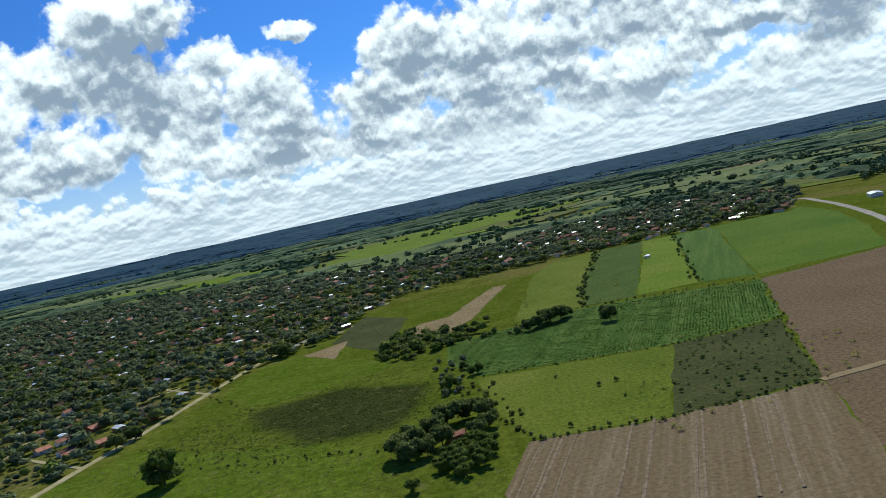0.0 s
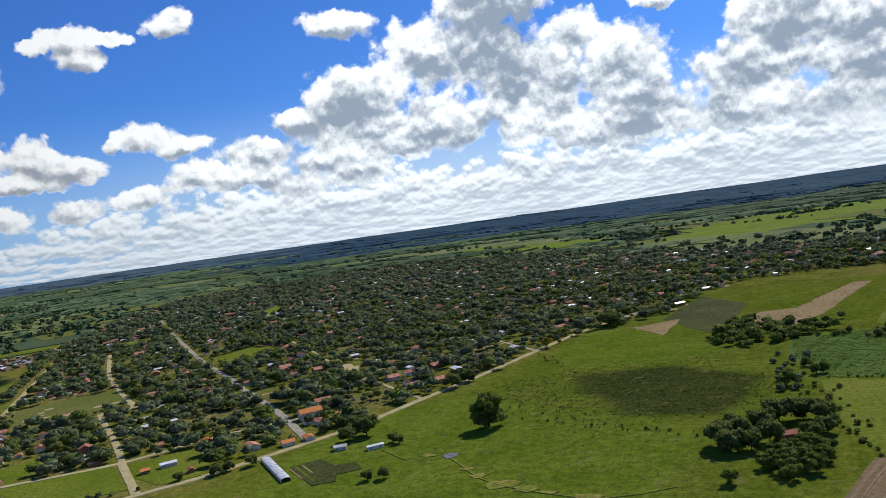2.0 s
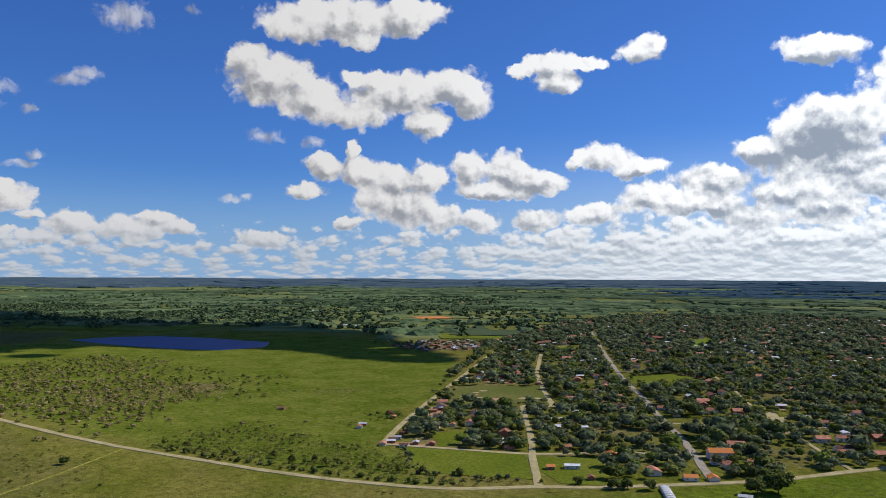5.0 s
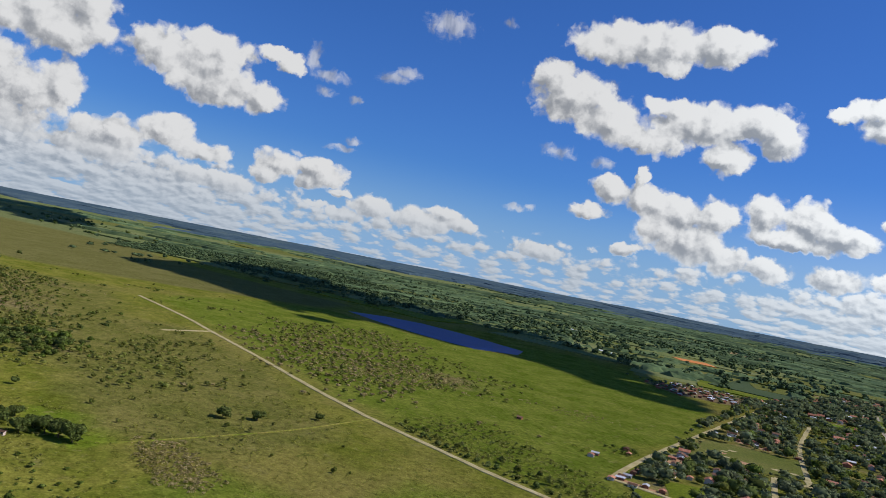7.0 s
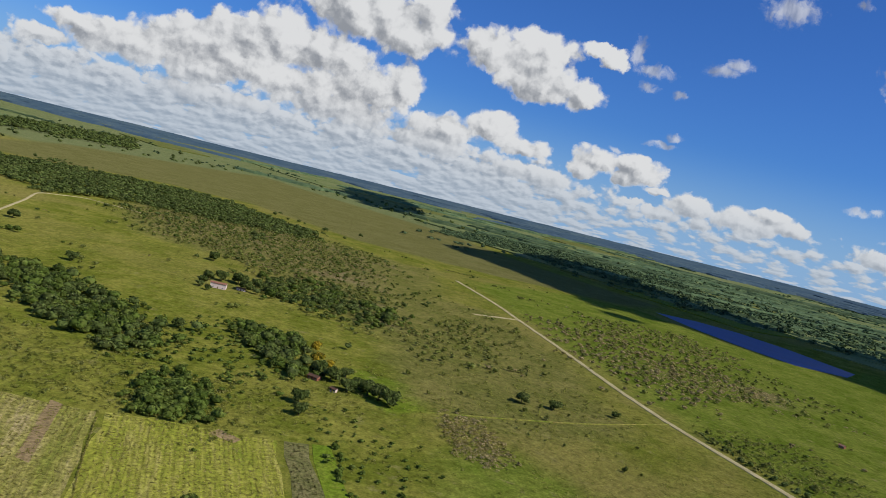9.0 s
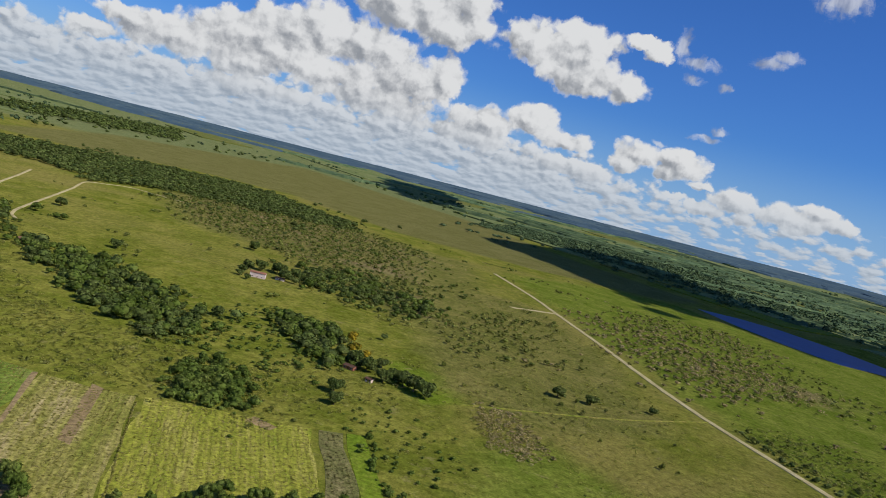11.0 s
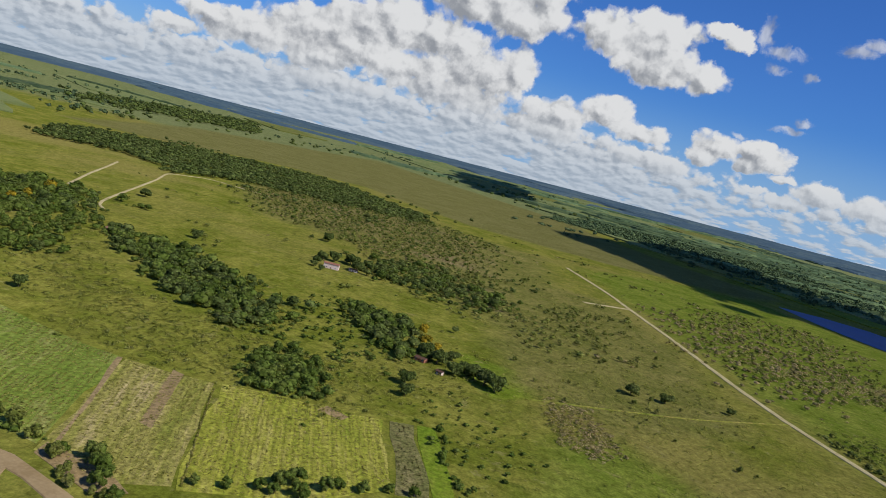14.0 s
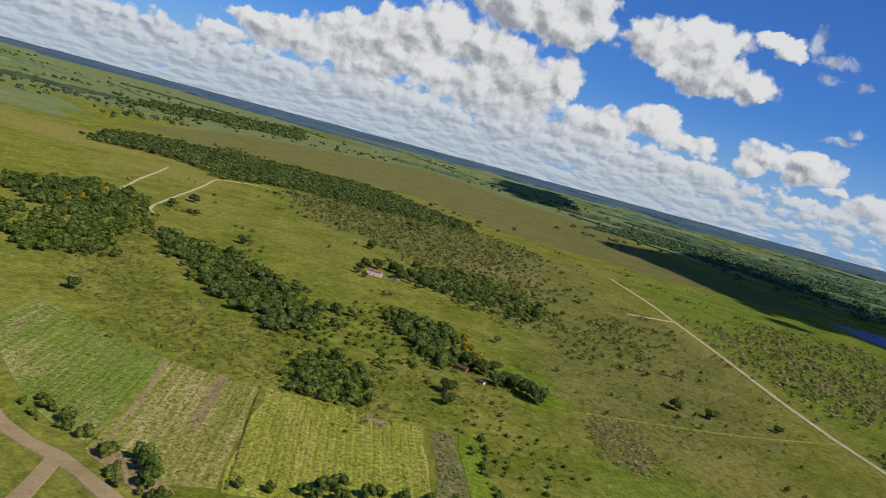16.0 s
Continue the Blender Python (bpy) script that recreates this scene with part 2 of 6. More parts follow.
    sky.sun_elevation, sky.sun_rotation = radians(SUN_EL), radians(-SUN_AZ)
    sky.air_density, sky.dust_density, sky.ozone_density = 1.0, 0.3, 3.0
    blue = vec("MULTIPLY", sky.outputs[0], (0.025, 0.052, 0.102))
    blue = mix(calc("MULTIPLY", ramp(el, 11.0, 0.5, 0.0, 0.80), sunward), blue, (0.58, 0.72, 0.88, 1))
    blue = mix(calc("MULTIPLY", ramp(el, 8.0, 0.0, 0.0, 0.80), calc("SUBTRACT", 1.0, sunward)), blue, (0.26, 0.43, 0.68, 1))
    mist = ramp(el, 5.5, 0.0, 0.0, 0.62)
    body = mix(mist, body, mix(sunward, (0.36, 0.45, 0.56, 1), (0.66, 0.75, 0.84, 1)))
    out = mix(alpha, blue, body)
    bg = tree.nodes.new("ShaderNodeBackground")
    put(bg.inputs[0], out)
    put(tree.nodes.new("ShaderNodeOutputWorld").inputs[0], bg.outputs[0])


sky_world()
sun = new("sun", bpy.data.lights.new("sun", "SUN"))
sun.data.energy, sun.data.angle, sun.data.color = 4.0, radians(0.5), (1.0, 0.95, 0.86)
_sd = Vector((-math.sin(radians(SUN_AZ)) * math.cos(radians(SUN_EL)), math.cos(radians(SUN_AZ)) * math.cos(radians(SUN_EL)), math.sin(radians(SUN_EL))))
sun.rotation_euler = _sd.to_track_quat("Z", "Y").to_euler()

# ---- materials ----


def surface(name, colours, scale=1.0, rough=0.9, stretch=(1, 1, 1), turn=0.0, fine=6.0, bump=0.3, metal=0.0, island=0.0, each=0.0, spec=0.03, through_light=0.0, grain=0.0, rows=()):
    """A material whose colours are mixed by a coarse and a fine noise, in metres; island and each: how far pieces differ in brightness."""
    m = bpy.data.materials.new(name)
    m.use_nodes = True
    t = m.node_tree
    shader = t.nodes["Principled BSDF"]
    shader.inputs["Roughness"].default_value, shader.inputs["Metallic"].default_value = rough, metal
    shader.inputs["Specular IOR Level"].default_value = spec
    geo = t.nodes.new("ShaderNodeNewGeometry")
    place = t.nodes.new("ShaderNodeMapping")
    place.inputs["Scale"].default_value, place.inputs["Rotation"].default_value = stretch, (0, 0, turn)
    place.vector_type = "TEXTURE"
    t.links.new(geo.outputs["Position"], place.inputs["Vector"])
    coarse, small = t.nodes.new("ShaderNodeTexNoise"), t.nodes.new("ShaderNodeTexNoise")
    for n, s, d in ((coarse, scale, 4.0), (small, scale * fine, 4.0)):
        n.inputs["Scale"].default_value, n.inputs["Detail"].default_value = s, d
        n.inputs["Roughness"].default_value = 0.62
        t.links.new(place.outputs[0], n.inputs["Vector"])
    add = t.nodes.new("ShaderNodeMath")
    add.operation = "MULTIPLY_ADD"
    t.links.new(small.outputs[0], add.inputs[0])
    add.inputs[1].default_value = 0.6
    t.links.new(coarse.outputs[0], add.inputs[2])
    ramp = t.nodes.new("ShaderNodeValToRGB")
    ramp.color_ramp.elements.remove(ramp.color_ramp.elements[1])
    for i, c in enumerate(colours):
        at = 0.55 + 0.5 * i / max(1, len(colours) - 1)
        e = ramp.color_ramp.elements[0] if i == 0 else ramp.color_ramp.elements.new(min(at, 1.0))
        e.position, e.color = min(at, 1.0), (*c, 1)
    t.links.new(add.outputs[0], ramp.inputs[0])
    colour = ramp.outputs[0]
    shader.inputs["Diffuse Roughness"].default_value = 0.2 if rough > 0.85 else 0.0
    if grain:
        g, r, v = (t.nodes.new(k) for k in ("ShaderNodeTexNoise", "ShaderNodeMapRange", "ShaderNodeVectorMath"))
        g.inputs["Scale"].default_value, g.inputs["Detail"].default_value, g.inputs["Roughness"].default_value = 0.55, 6.0, 0.72
        t.links.new(geo.outputs["Position"], g.inputs["Vector"])
        t.links.new(g.outputs[0], r.inputs[0])
        r.inputs[1].default_value, r.inputs[2].default_value, r.inputs[3].default_value, r.inputs[4].default_value = 0.36, 0.64, 1 - grain, 1 + grain
        v.operation = "SCALE"
        t.links.new(colour, v.inputs[0]), t.links.new(r.outputs[0], v.inputs["Scale"])
        colour = v.outputs[0]
    if rows:
        # furrows: (way they run, gap in metres, strength)
        turned, cut, wave, v = (t.nodes.new(k) for k in ("ShaderNodeMapping", "ShaderNodeSeparateXYZ", "ShaderNodeMath", "ShaderNodeVectorMath"))
        turned.vector_type, turned.inputs["Rotation"].default_value = "TEXTURE", (0, 0, rows[0])
        turned.inputs["Scale"].default_value = (rows[1] / 6.2832,) * 3
        t.links.new(geo.outputs["Position"], turned.inputs["Vector"]), t.links.new(turned.outputs[0], cut.inputs[0])
        wobble = t.nodes.new("ShaderNodeMath")
        wobble.operation, wave.operation, v.operation = "MULTIPLY_ADD", "SINE", "SCALE"
        t.links.new(coarse.outputs[0], wobble.inputs[0]), t.links.new(cut.outputs[1], wobble.inputs[2])
        wobble.inputs[1].default_value = 1.2
        t.links.new(wobble.outputs[0], wave.inputs[0])
        level = t.nodes.new("ShaderNodeMath")
        level.operation = "MULTIPLY_ADD"
        t.links.new(wave.outputs[0], level.inputs[0])
        level.inputs[1].default_value, level.inputs[2].default_value = rows[2], 1.0
        t.links.new(colour, v.inputs[0]), t.links.new(level.outputs[0], v.inputs["Scale"])
        colour = v.outputs[0]
    for strength, source in ((island, geo.outputs["Random Per Island"]), (each, None)):
        if strength:
            if source is None:
                source = t.nodes.new("ShaderNodeObjectInfo").outputs["Random"]
            r = t.nodes.new("ShaderNodeMapRange")
            t.links.new(source, r.inputs[0])
            r.inputs[3].default_value, r.inputs[4].default_value = 1 - strength, 1 + strength
            v = t.nodes.new("ShaderNodeVectorMath")
            v.operation = "SCALE"
            t.links.new(colour, v.inputs[0])
            t.links.new(r.outputs[0], v.inputs["Scale"])
            colour = v.outputs[0]
    t.links.new(colour, shader.inputs["Base Color"])
    if bump:
        b = t.nodes.new("ShaderNodeBump")
        b.inputs["Strength"].default_value, b.inputs["Distance"].default_value = bump, 0.5 / max(scale * fine, 0.05)
        t.links.new(add.outputs[0], b.inputs["Height"])
        t.links.new(b.outputs[0], shader.inputs["Normal"])
    if through_light:
        glow = t.nodes.new("ShaderNodeBsdfTranslucent")
        t.links.new(colour, glow.inputs[0])
        both = t.nodes.new("ShaderNodeMixShader")
        both.inputs[0].default_value = through_light
        t.links.new(shader.outputs[0], both.inputs[1]), t.links.new(glow.outputs[0], both.inputs[2])
        t.links.new(both.outputs[0], t.nodes["Material Output"].inputs[0])
    return m


FURROW = radians(71.3)
STREET = math.atan2(0.63, -0.776)       # the way the streets run

M = dict(
    leaf=surface("leaf", ((0.080, 0.113, 0.056), (0.124, 0.158, 0.076), (0.190, 0.214, 0.114)), 0.09, 0.75, fine=9, bump=0, island=0.6, through_light=0.35),
    leaf_dark=surface("leaf_dark", ((0.072, 0.106, 0.025), (0.110, 0.144, 0.036), (0.163, 0.190, 0.056)), 0.09, 0.7, fine=9, bump=0, island=0.6, through_light=0.35),
    leaf_olive=surface("leaf_olive", ((0.118, 0.148, 0.028), (0.180, 0.200, 0.044), (0.28, 0.265, 0.082)), 0.12, 0.8, fine=6, bump=0, island=0.5, through_light=0.35),
    leaf_brush=surface("leaf_brush", ((0.172, 0.198, 0.034), (0.247, 0.255, 0.051), (0.345, 0.316, 0.098)), 0.10, 0.85, fine=6, bump=0, island=0.28, through_light=0.45),
    leaf_fresh=surface("leaf_fresh", ((0.078, 0.122, 0.019), (0.120, 0.166, 0.030), (0.182, 0.216, 0.050)), 0.12, 0.75, fine=7, bump=0, island=0.45, through_light=0.35),
    leaf_yellow=surface("leaf_yellow", ((0.20, 0.15, 0.015), (0.33, 0.24, 0.02), (0.10, 0.11, 0.015)), 0.2, 0.8, fine=6, bump=0, island=0.4),
    # distant foliage, tinted bluish: aerial haze put into the leaf colour
    leaf_hazed=surface("leaf_hazed", ((0.046, 0.080, 0.038), (0.080, 0.120, 0.054), (0.135, 0.178, 0.074)), 0.02, 0.9, fine=8, bump=0, island=0.35),
    tussock=surface("tussock", ((0.23, 0.20, 0.070), (0.33, 0.275, 0.115), (0.44, 0.35, 0.18)), 0.05, 0.95, fine=8, bump=0, island=0.35, through_light=0.4),
    bark=surface("bark", ((0.08, 0.06, 0.04), (0.16, 0.12, 0.09)), 1.5, 0.95),
    soil=surface("soil", ((0.162, 0.113, 0.055), (0.196, 0.140, 0.073), (0.28, 0.215, 0.130)), 0.06, 0.95, stretch=(30, 1, 1), turn=FURROW, fine=9, bump=0.3, grain=0.28, rows=(FURROW, 2.6, 0.035)),
    soil_red=surface("soil_red", ((0.145, 0.096, 0.050), (0.185, 0.126, 0.068)), 0.02, 0.95, fine=20, bump=0.3, grain=0.35),
    soil_tan=surface("soil_tan", ((0.21, 0.150, 0.066), (0.31, 0.225, 0.112)), 0.03, 0.95, fine=14, bump=0.3, grain=0.35),
    crop=surface("crop", ((0.050, 0.100, 0.012), (0.078, 0.136, 0.018), (0.115, 0.165, 0.030)), 0.12, 0.9, stretch=(18, 1, 1), turn=radians(70), fine=6, bump=0.4, grain=0.35),
    crop_yellow=surface("crop_yellow", ((0.171, 0.203, 0.021), (0.251, 0.253, 0.034), (0.342, 0.302, 0.080)), 0.10, 0.9, stretch=(7, 1, 1), turn=radians(25), fine=6, bump=0.4, grain=0.45, rows=(radians(24), 3.0, 0.10)),
    crop_lush=surface("crop_lush", ((0.112, 0.165, 0.020), (0.160, 0.202, 0.032), (0.28, 0.26, 0.090)), 0.07, 0.9, stretch=(5, 1, 1), turn=radians(25), fine=6, bump=0.4, grain=0.45, rows=(radians(24), 3.0, 0.10)),
    crop_mixed=surface("crop_mixed", ((0.134, 0.157, 0.025), (0.202, 0.199, 0.038), (0.263, 0.233, 0.065), (0.325, 0.263, 0.112)), 0.10, 0.9, stretch=(9, 1, 1), turn=radians(25), fine=6, bump=0.5, grain=0.5, rows=(radians(24), 3.0, 0.10)),
    straw=surface("straw", ((0.20, 0.205, 0.036), (0.30, 0.275, 0.070), (0.42, 0.36, 0.15)), 0.3, 0.9, fine=6, bump=0, island=0.35, through_light=0.5),
    crop_grey=surface("crop_grey", ((0.100, 0.108, 0.030), (0.145, 0.138, 0.046), (0.21, 0.180, 0.078)), 0.15, 0.95, fine=8, bump=0.6, grain=0.5),
    dark_plot=surface("dark_plot", ((0.050, 0.056, 0.016), (0.066, 0.072, 0.021), (0.088, 0.092, 0.027)), 0.03, 0.95, fine=14, bump=0.4, grain=0.35),
    dark_grass=surface("dark_grass", ((0.050, 0.085, 0.014), (0.075, 0.110, 0.020), (0.092, 0.130, 0.024)), 0.04, 0.95, fine=12, bump=0.4, grain=0.35),
    pasture=surface("pasture", ((0.094, 0.128, 0.010), (0.128, 0.160, 0.014), (0.168, 0.180, 0.026)), 0.02, 0.95, fine=18, bump=0.3, grain=0.35),
    pasture_broad=surface("pasture_broad", ((0.070, 0.126, 0.010), (0.096, 0.150, 0.013), (0.128, 0.168, 0.020)), 0.012, 0.95, fine=24, bump=0.3, grain=0.3),
    pasture_lime=surface("pasture_lime", ((0.098, 0.160, 0.011), (0.138, 0.192, 0.015), (0.180, 0.205, 0.028)), 0.02, 0.95, fine=14, bump=0.3, grain=0.35),
    pasture_dry=surface("pasture_dry", ((0.095, 0.12, 0.022), (0.13, 0.14, 0.032), (0.17, 0.16, 0.05)), 0.012, 0.95, fine=18, bump=0.3, grain=0.35),
    soil_bright=surface("soil_bright", ((0.34, 0.19, 0.10), (0.46, 0.28, 0.16)), 0.15, 0.95, fine=8, bump=0.3, grain=0.2),
    soil_pale=surface("soil_pale", ((0.20, 0.145, 0.085), (0.28, 0.21, 0.13)), 0.2, 0.95, fine=6, bump=0.3, grain=0.35),
    pond=surface("pond", ((0.09, 0.09, 0.085), (0.15, 0.145, 0.13)), 0.4, 0.35, fine=4, bump=0.05, spec=0.3),
    path=surface("path", ((0.13, 0.175, 0.020), (0.20, 0.200, 0.035), (0.29, 0.235, 0.070)), 0.10, 0.95, fine=8, bump=0.3, grain=0.4),
    # pasture and crop for far fields, dulled by haze in the base colour
    pasture_hazed=surface("pasture_hazed", ((0.112, 0.145, 0.044), (0.152, 0.180, 0.060), (0.192, 0.205, 0.082)), 0.006, 0.95, fine=12, bump=0, grain=0.2),
    crop_hazed=surface("crop_hazed", ((0.052, 0.082, 0.038), (0.075, 0.105, 0.046)), 0.008, 0.95, fine=12, bump=0, grain=0.2),
    dirt=surface("dirt", ((0.30, 0.250, 0.115), (0.41, 0.345, 0.170), (0.49, 0.42, 0.235)), 0.12, 0.95, fine=8, bump=0.3),
    yard_earth=surface("yard_earth", ((0.19, 0.155, 0.075), (0.29, 0.235, 0.13), (0.42, 0.35, 0.22)), 0.08, 0.95, fine=8, bump=0.2, grain=0.4),
    dirt_red=surface("dirt_red", ((0.25, 0.175, 0.085), (0.34, 0.25, 0.13)), 0.12, 0.95, fine=8, bump=0.3),
    asphalt=surface("asphalt", ((0.22, 0.195, 0.155), (0.30, 0.265, 0.21), (0.37, 0.33, 0.26)), 0.15, 0.85, fine=8, bump=0.15),
    water=surface("water", ((0.014, 0.043, 0.155), (0.020, 0.058, 0.20)), 0.02, 0.55, fine=14, bump=0.12, spec=0.2),
    tile=surface("tile", ((0.25, 0.105, 0.066), (0.37, 0.165, 0.105), (0.47, 0.25, 0.17)), 0.5, 0.85, fine=6, bump=0.5, each=0.35),
    tile_orange=surface("tile_orange", ((0.50, 0.18, 0.055), (0.62, 0.25, 0.085)), 0.5, 0.8, fine=6, bump=0.4, each=0.15),
    tile_brown=surface("tile_brown", ((0.12, 0.065, 0.042), (0.20, 0.115, 0.08)), 0.5, 0.9, fine=6, bump=0.5, each=0.4),
    metal=surface("metal", ((0.45, 0.47, 0.49), (0.60, 0.62, 0.64), (0.42, 0.36, 0.31)), 0.3, 0.45, fine=8, bump=0.1, metal=0.25, each=0.35, spec=0.5),
    metal_white=surface("metal_white", ((0.50, 0.52, 0.54), (0.68, 0.70, 0.72), (0.80, 0.82, 0.84)), 0.3, 0.4, fine=8, bump=0.1, spec=0.5),
    sheeting=surface("sheeting", ((0.40, 0.42, 0.43), (0.52, 0.54, 0.55), (0.60, 0.61, 0.61)), 0.3, 0.6, fine=8, bump=0.1, spec=0.3),
    plaster=surface("plaster", ((0.55, 0.52, 0.46), (0.70, 0.67, 0.61)), 0.4, 0.9, fine=6, bump=0.1, each=0.25),
    plaster_pink=surface("plaster_pink", ((0.66, 0.50, 0.43), (0.76, 0.62, 0.55)), 0.4, 0.9, fine=6, bump=0.1),
    brick=surface("brick", ((0.25, 0.10, 0.06), (0.36, 0.16, 0.10)), 0.8, 0.9, fine=6, bump=0.2, each=0.3),
    wood=surface("wood", ((0.10, 0.06, 0.035), (0.18, 0.11, 0.06)), 1.0, 0.8, fine=6, bump=0.2),
    pane=surface("pane", ((0.03, 0.04, 0.05), (0.05, 0.06, 0.07)), 0.5, 0.15, bump=0, spec=0.6),
    # farthest woods: pale haze, then navy haze with cloud shade, as base colour
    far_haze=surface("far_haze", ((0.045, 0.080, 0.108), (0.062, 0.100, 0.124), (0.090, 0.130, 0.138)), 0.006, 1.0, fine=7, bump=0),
    far_blue_haze=surface("far_blue_haze", ((0.024, 0.056, 0.084), (0.034, 0.072, 0.100), (0.048, 0.090, 0.112)), 0.0012, 1.0, stretch=(1, 1, 1), fine=5, bump=0),
    cloud=surface("cloud", ((0.85, 0.85, 0.85), (0.9, 0.9, 0.9)), 0.005, 1.0, bump=0),
)


def ground_material():
    """Pasture that turns lusher, drier or barer with the ground's own attributes, frayed by noise; far off its colour
    holds haze.
    """
    m = bpy.data.materials.new("pasture_ground")
    m.use_nodes = True
    t = m.node_tree
    shader = t.nodes["Principled BSDF"]
    shader.inputs["Roughness"].default_value, shader.inputs["Specular IOR Level"].default_value = 0.95, 0.0
    shader.inputs["Diffuse Roughness"].default_value = 0.4
    geo = t.nodes.new("ShaderNodeNewGeometry")

    def fuzz(scale, detail=5.0, rough=0.6):
        n = t.nodes.new("ShaderNodeTexNoise")
        n.inputs["Scale"].default_value, n.inputs["Detail"].default_value, n.inputs["Roughness"].default_value = scale, detail, rough
        t.links.new(geo.outputs["Position"], n.inputs["Vector"])
        return n.outputs[0]

    def span(x, a, b):
        n = t.nodes.new("ShaderNodeMapRange")
        n.interpolation_type = "SMOOTHSTEP"
        t.links.new(x, n.inputs[0])
        n.inputs[1].default_value, n.inputs[2].default_value = a, b
        return n.outputs[0]

    def mix(fac, a, b):
        n = t.nodes.new("ShaderNodeMix")
        n.data_type = "RGBA"
        t.links.new(fac, n.inputs["Factor"])
        for s, v in (("A", a), ("B", b)):
            if isinstance(v, tuple):
                n.inputs[s].default_value = (*v, 1)
            else:
                t.links.new(v, n.inputs[s])
        return n.outputs["Result"]

    def zone(name, amount=0.6):
        a = t.nodes.new("ShaderNodeAttribute")
        a.attribute_name = name
        n = t.nodes.new("ShaderNodeMath")
        n.operation = "MULTIPLY_ADD"
        t.links.new(rag, n.inputs[0])
        n.inputs[1].default_value = amount
        t.links.new(a.outputs["Fac"], n.inputs[2])
        return span(n.outputs[0], 0.35 + amount / 2, 0.65 + amount / 2)

    rag = fuzz(0.016, 7.0, 0.68)
    broad, mid, small = fuzz(0.0035, 4.0), fuzz(0.03, 8.0, 0.74), fuzz(0.22, 6.0, 0.75)
    green = mix(span(mid, 0.40, 0.62), (0.115, 0.132, 0.016), (0.195, 0.188, 0.034))
    green = mix(span(broad, 0.45, 0.65), green, (0.205, 0.178, 0.046))
    lush = mix(span(mid, 0.35, 0.65), (0.104, 0.136, 0.013), (0.150, 0.174, 0.022))
    dry = mix(span(mid, 0.3, 0.7), (0.110, 0.118, 0.024), (0.190, 0.170, 0.048))
    bare = mix(span(mid, 0.3, 0.7), (0.17, 0.125, 0.06), (0.27, 0.20, 0.11))
    colour = mix(zone("lush"), green, lush)
    colour = mix(zone("bright", 0.5), colour, mix(span(mid, 0.35, 0.65), (0.108, 0.156, 0.013), (0.152, 0.190, 0.022)))
    colour = mix(zone("wet", 0.7), colour, mix(span(mid, 0.36, 0.64), (0.096, 0.134, 0.014), (0.166, 0.188, 0.030)))
    colour = mix(zone("dry"), colour, dry)
    # darker, bluer ground far off: aerial haze put into the colour
    colour = mix(zone("hazed", 0.8), colour, mix(span(mid, 0.35, 0.65), (0.058, 0.086, 0.046), (0.125, 0.148, 0.072)))
    # pale green plain, greyed by haze put into the colour
    colour = mix(zone("plain", 0.5), colour, mix(span(mid, 0.3, 0.7), (0.115, 0.142, 0.048), (0.175, 0.188, 0.080)))
    colour = mix(zone("bare", 0.9), colour, bare)
    colour = mix(zone("dark", 0.5), colour, mix(span(mid, 0.3, 0.7), (0.040, 0.050, 0.012), (0.066, 0.076, 0.018)))
    colour = mix(zone("marsh", 0.25), colour, mix(span(rag, 0.3, 0.7), (0.122, 0.118, 0.034), (0.158, 0.146, 0.050)))
    patch = fuzz(0.09, 6.0, 0.78)
    colour = mix(span(patch, 0.56, 0.70), colour, (0.205, 0.185, 0.062))
    colour = mix(span(patch, 0.44, 0.30), colour, (0.084, 0.104, 0.018))
    dark = t.nodes.new("ShaderNodeVectorMath")
    dark.operation = "SCALE"
    t.links.new(colour, dark.inputs[0])
    n = t.nodes.new("ShaderNodeMapRange")
    t.links.new(small, n.inputs[0])
    n.inputs[1].default_value, n.inputs[2].default_value, n.inputs[3].default_value, n.inputs[4].default_value = 0.36, 0.64, 0.68, 1.32
    t.links.new(n.outputs[0], dark.inputs["Scale"])
    grit = t.nodes.new("ShaderNodeVectorMath")
    grit.operation = "SCALE"
    t.links.new(dark.outputs[0], grit.inputs[0])
    n = t.nodes.new("ShaderNodeMapRange")
    t.links.new(fuzz(0.75, 5.0, 0.75), n.inputs[0])
    n.inputs[1].default_value, n.inputs[2].default_value, n.inputs[3].default_value, n.inputs[4].default_value = 0.36, 0.64, 0.74, 1.26
    t.links.new(n.outputs[0], grit.inputs["Scale"])
    t.links.new(grit.outputs[0], shader.inputs["Base Color"])
    b = t.nodes.new("ShaderNodeBump")
    b.inputs["Strength"].default_value, b.inputs["Distance"].default_value = 0.5, 1.2
    t.links.new(small, b.inputs["Height"])
    t.links.new(b.outputs[0], shader.inputs["Normal"])
    return m


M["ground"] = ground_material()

# ---- builders ----
rng = np.random.default_rng(11)


def solid(verts, faces, material, name="mesh"):
    me = bpy.data.meshes.new(name)
    me.from_pydata([tuple(v) for v in verts], [], faces)
    for mat in material if isinstance(material, (list, tuple)) else (material,):
        me.materials.append(mat)
    me.update()
    return me


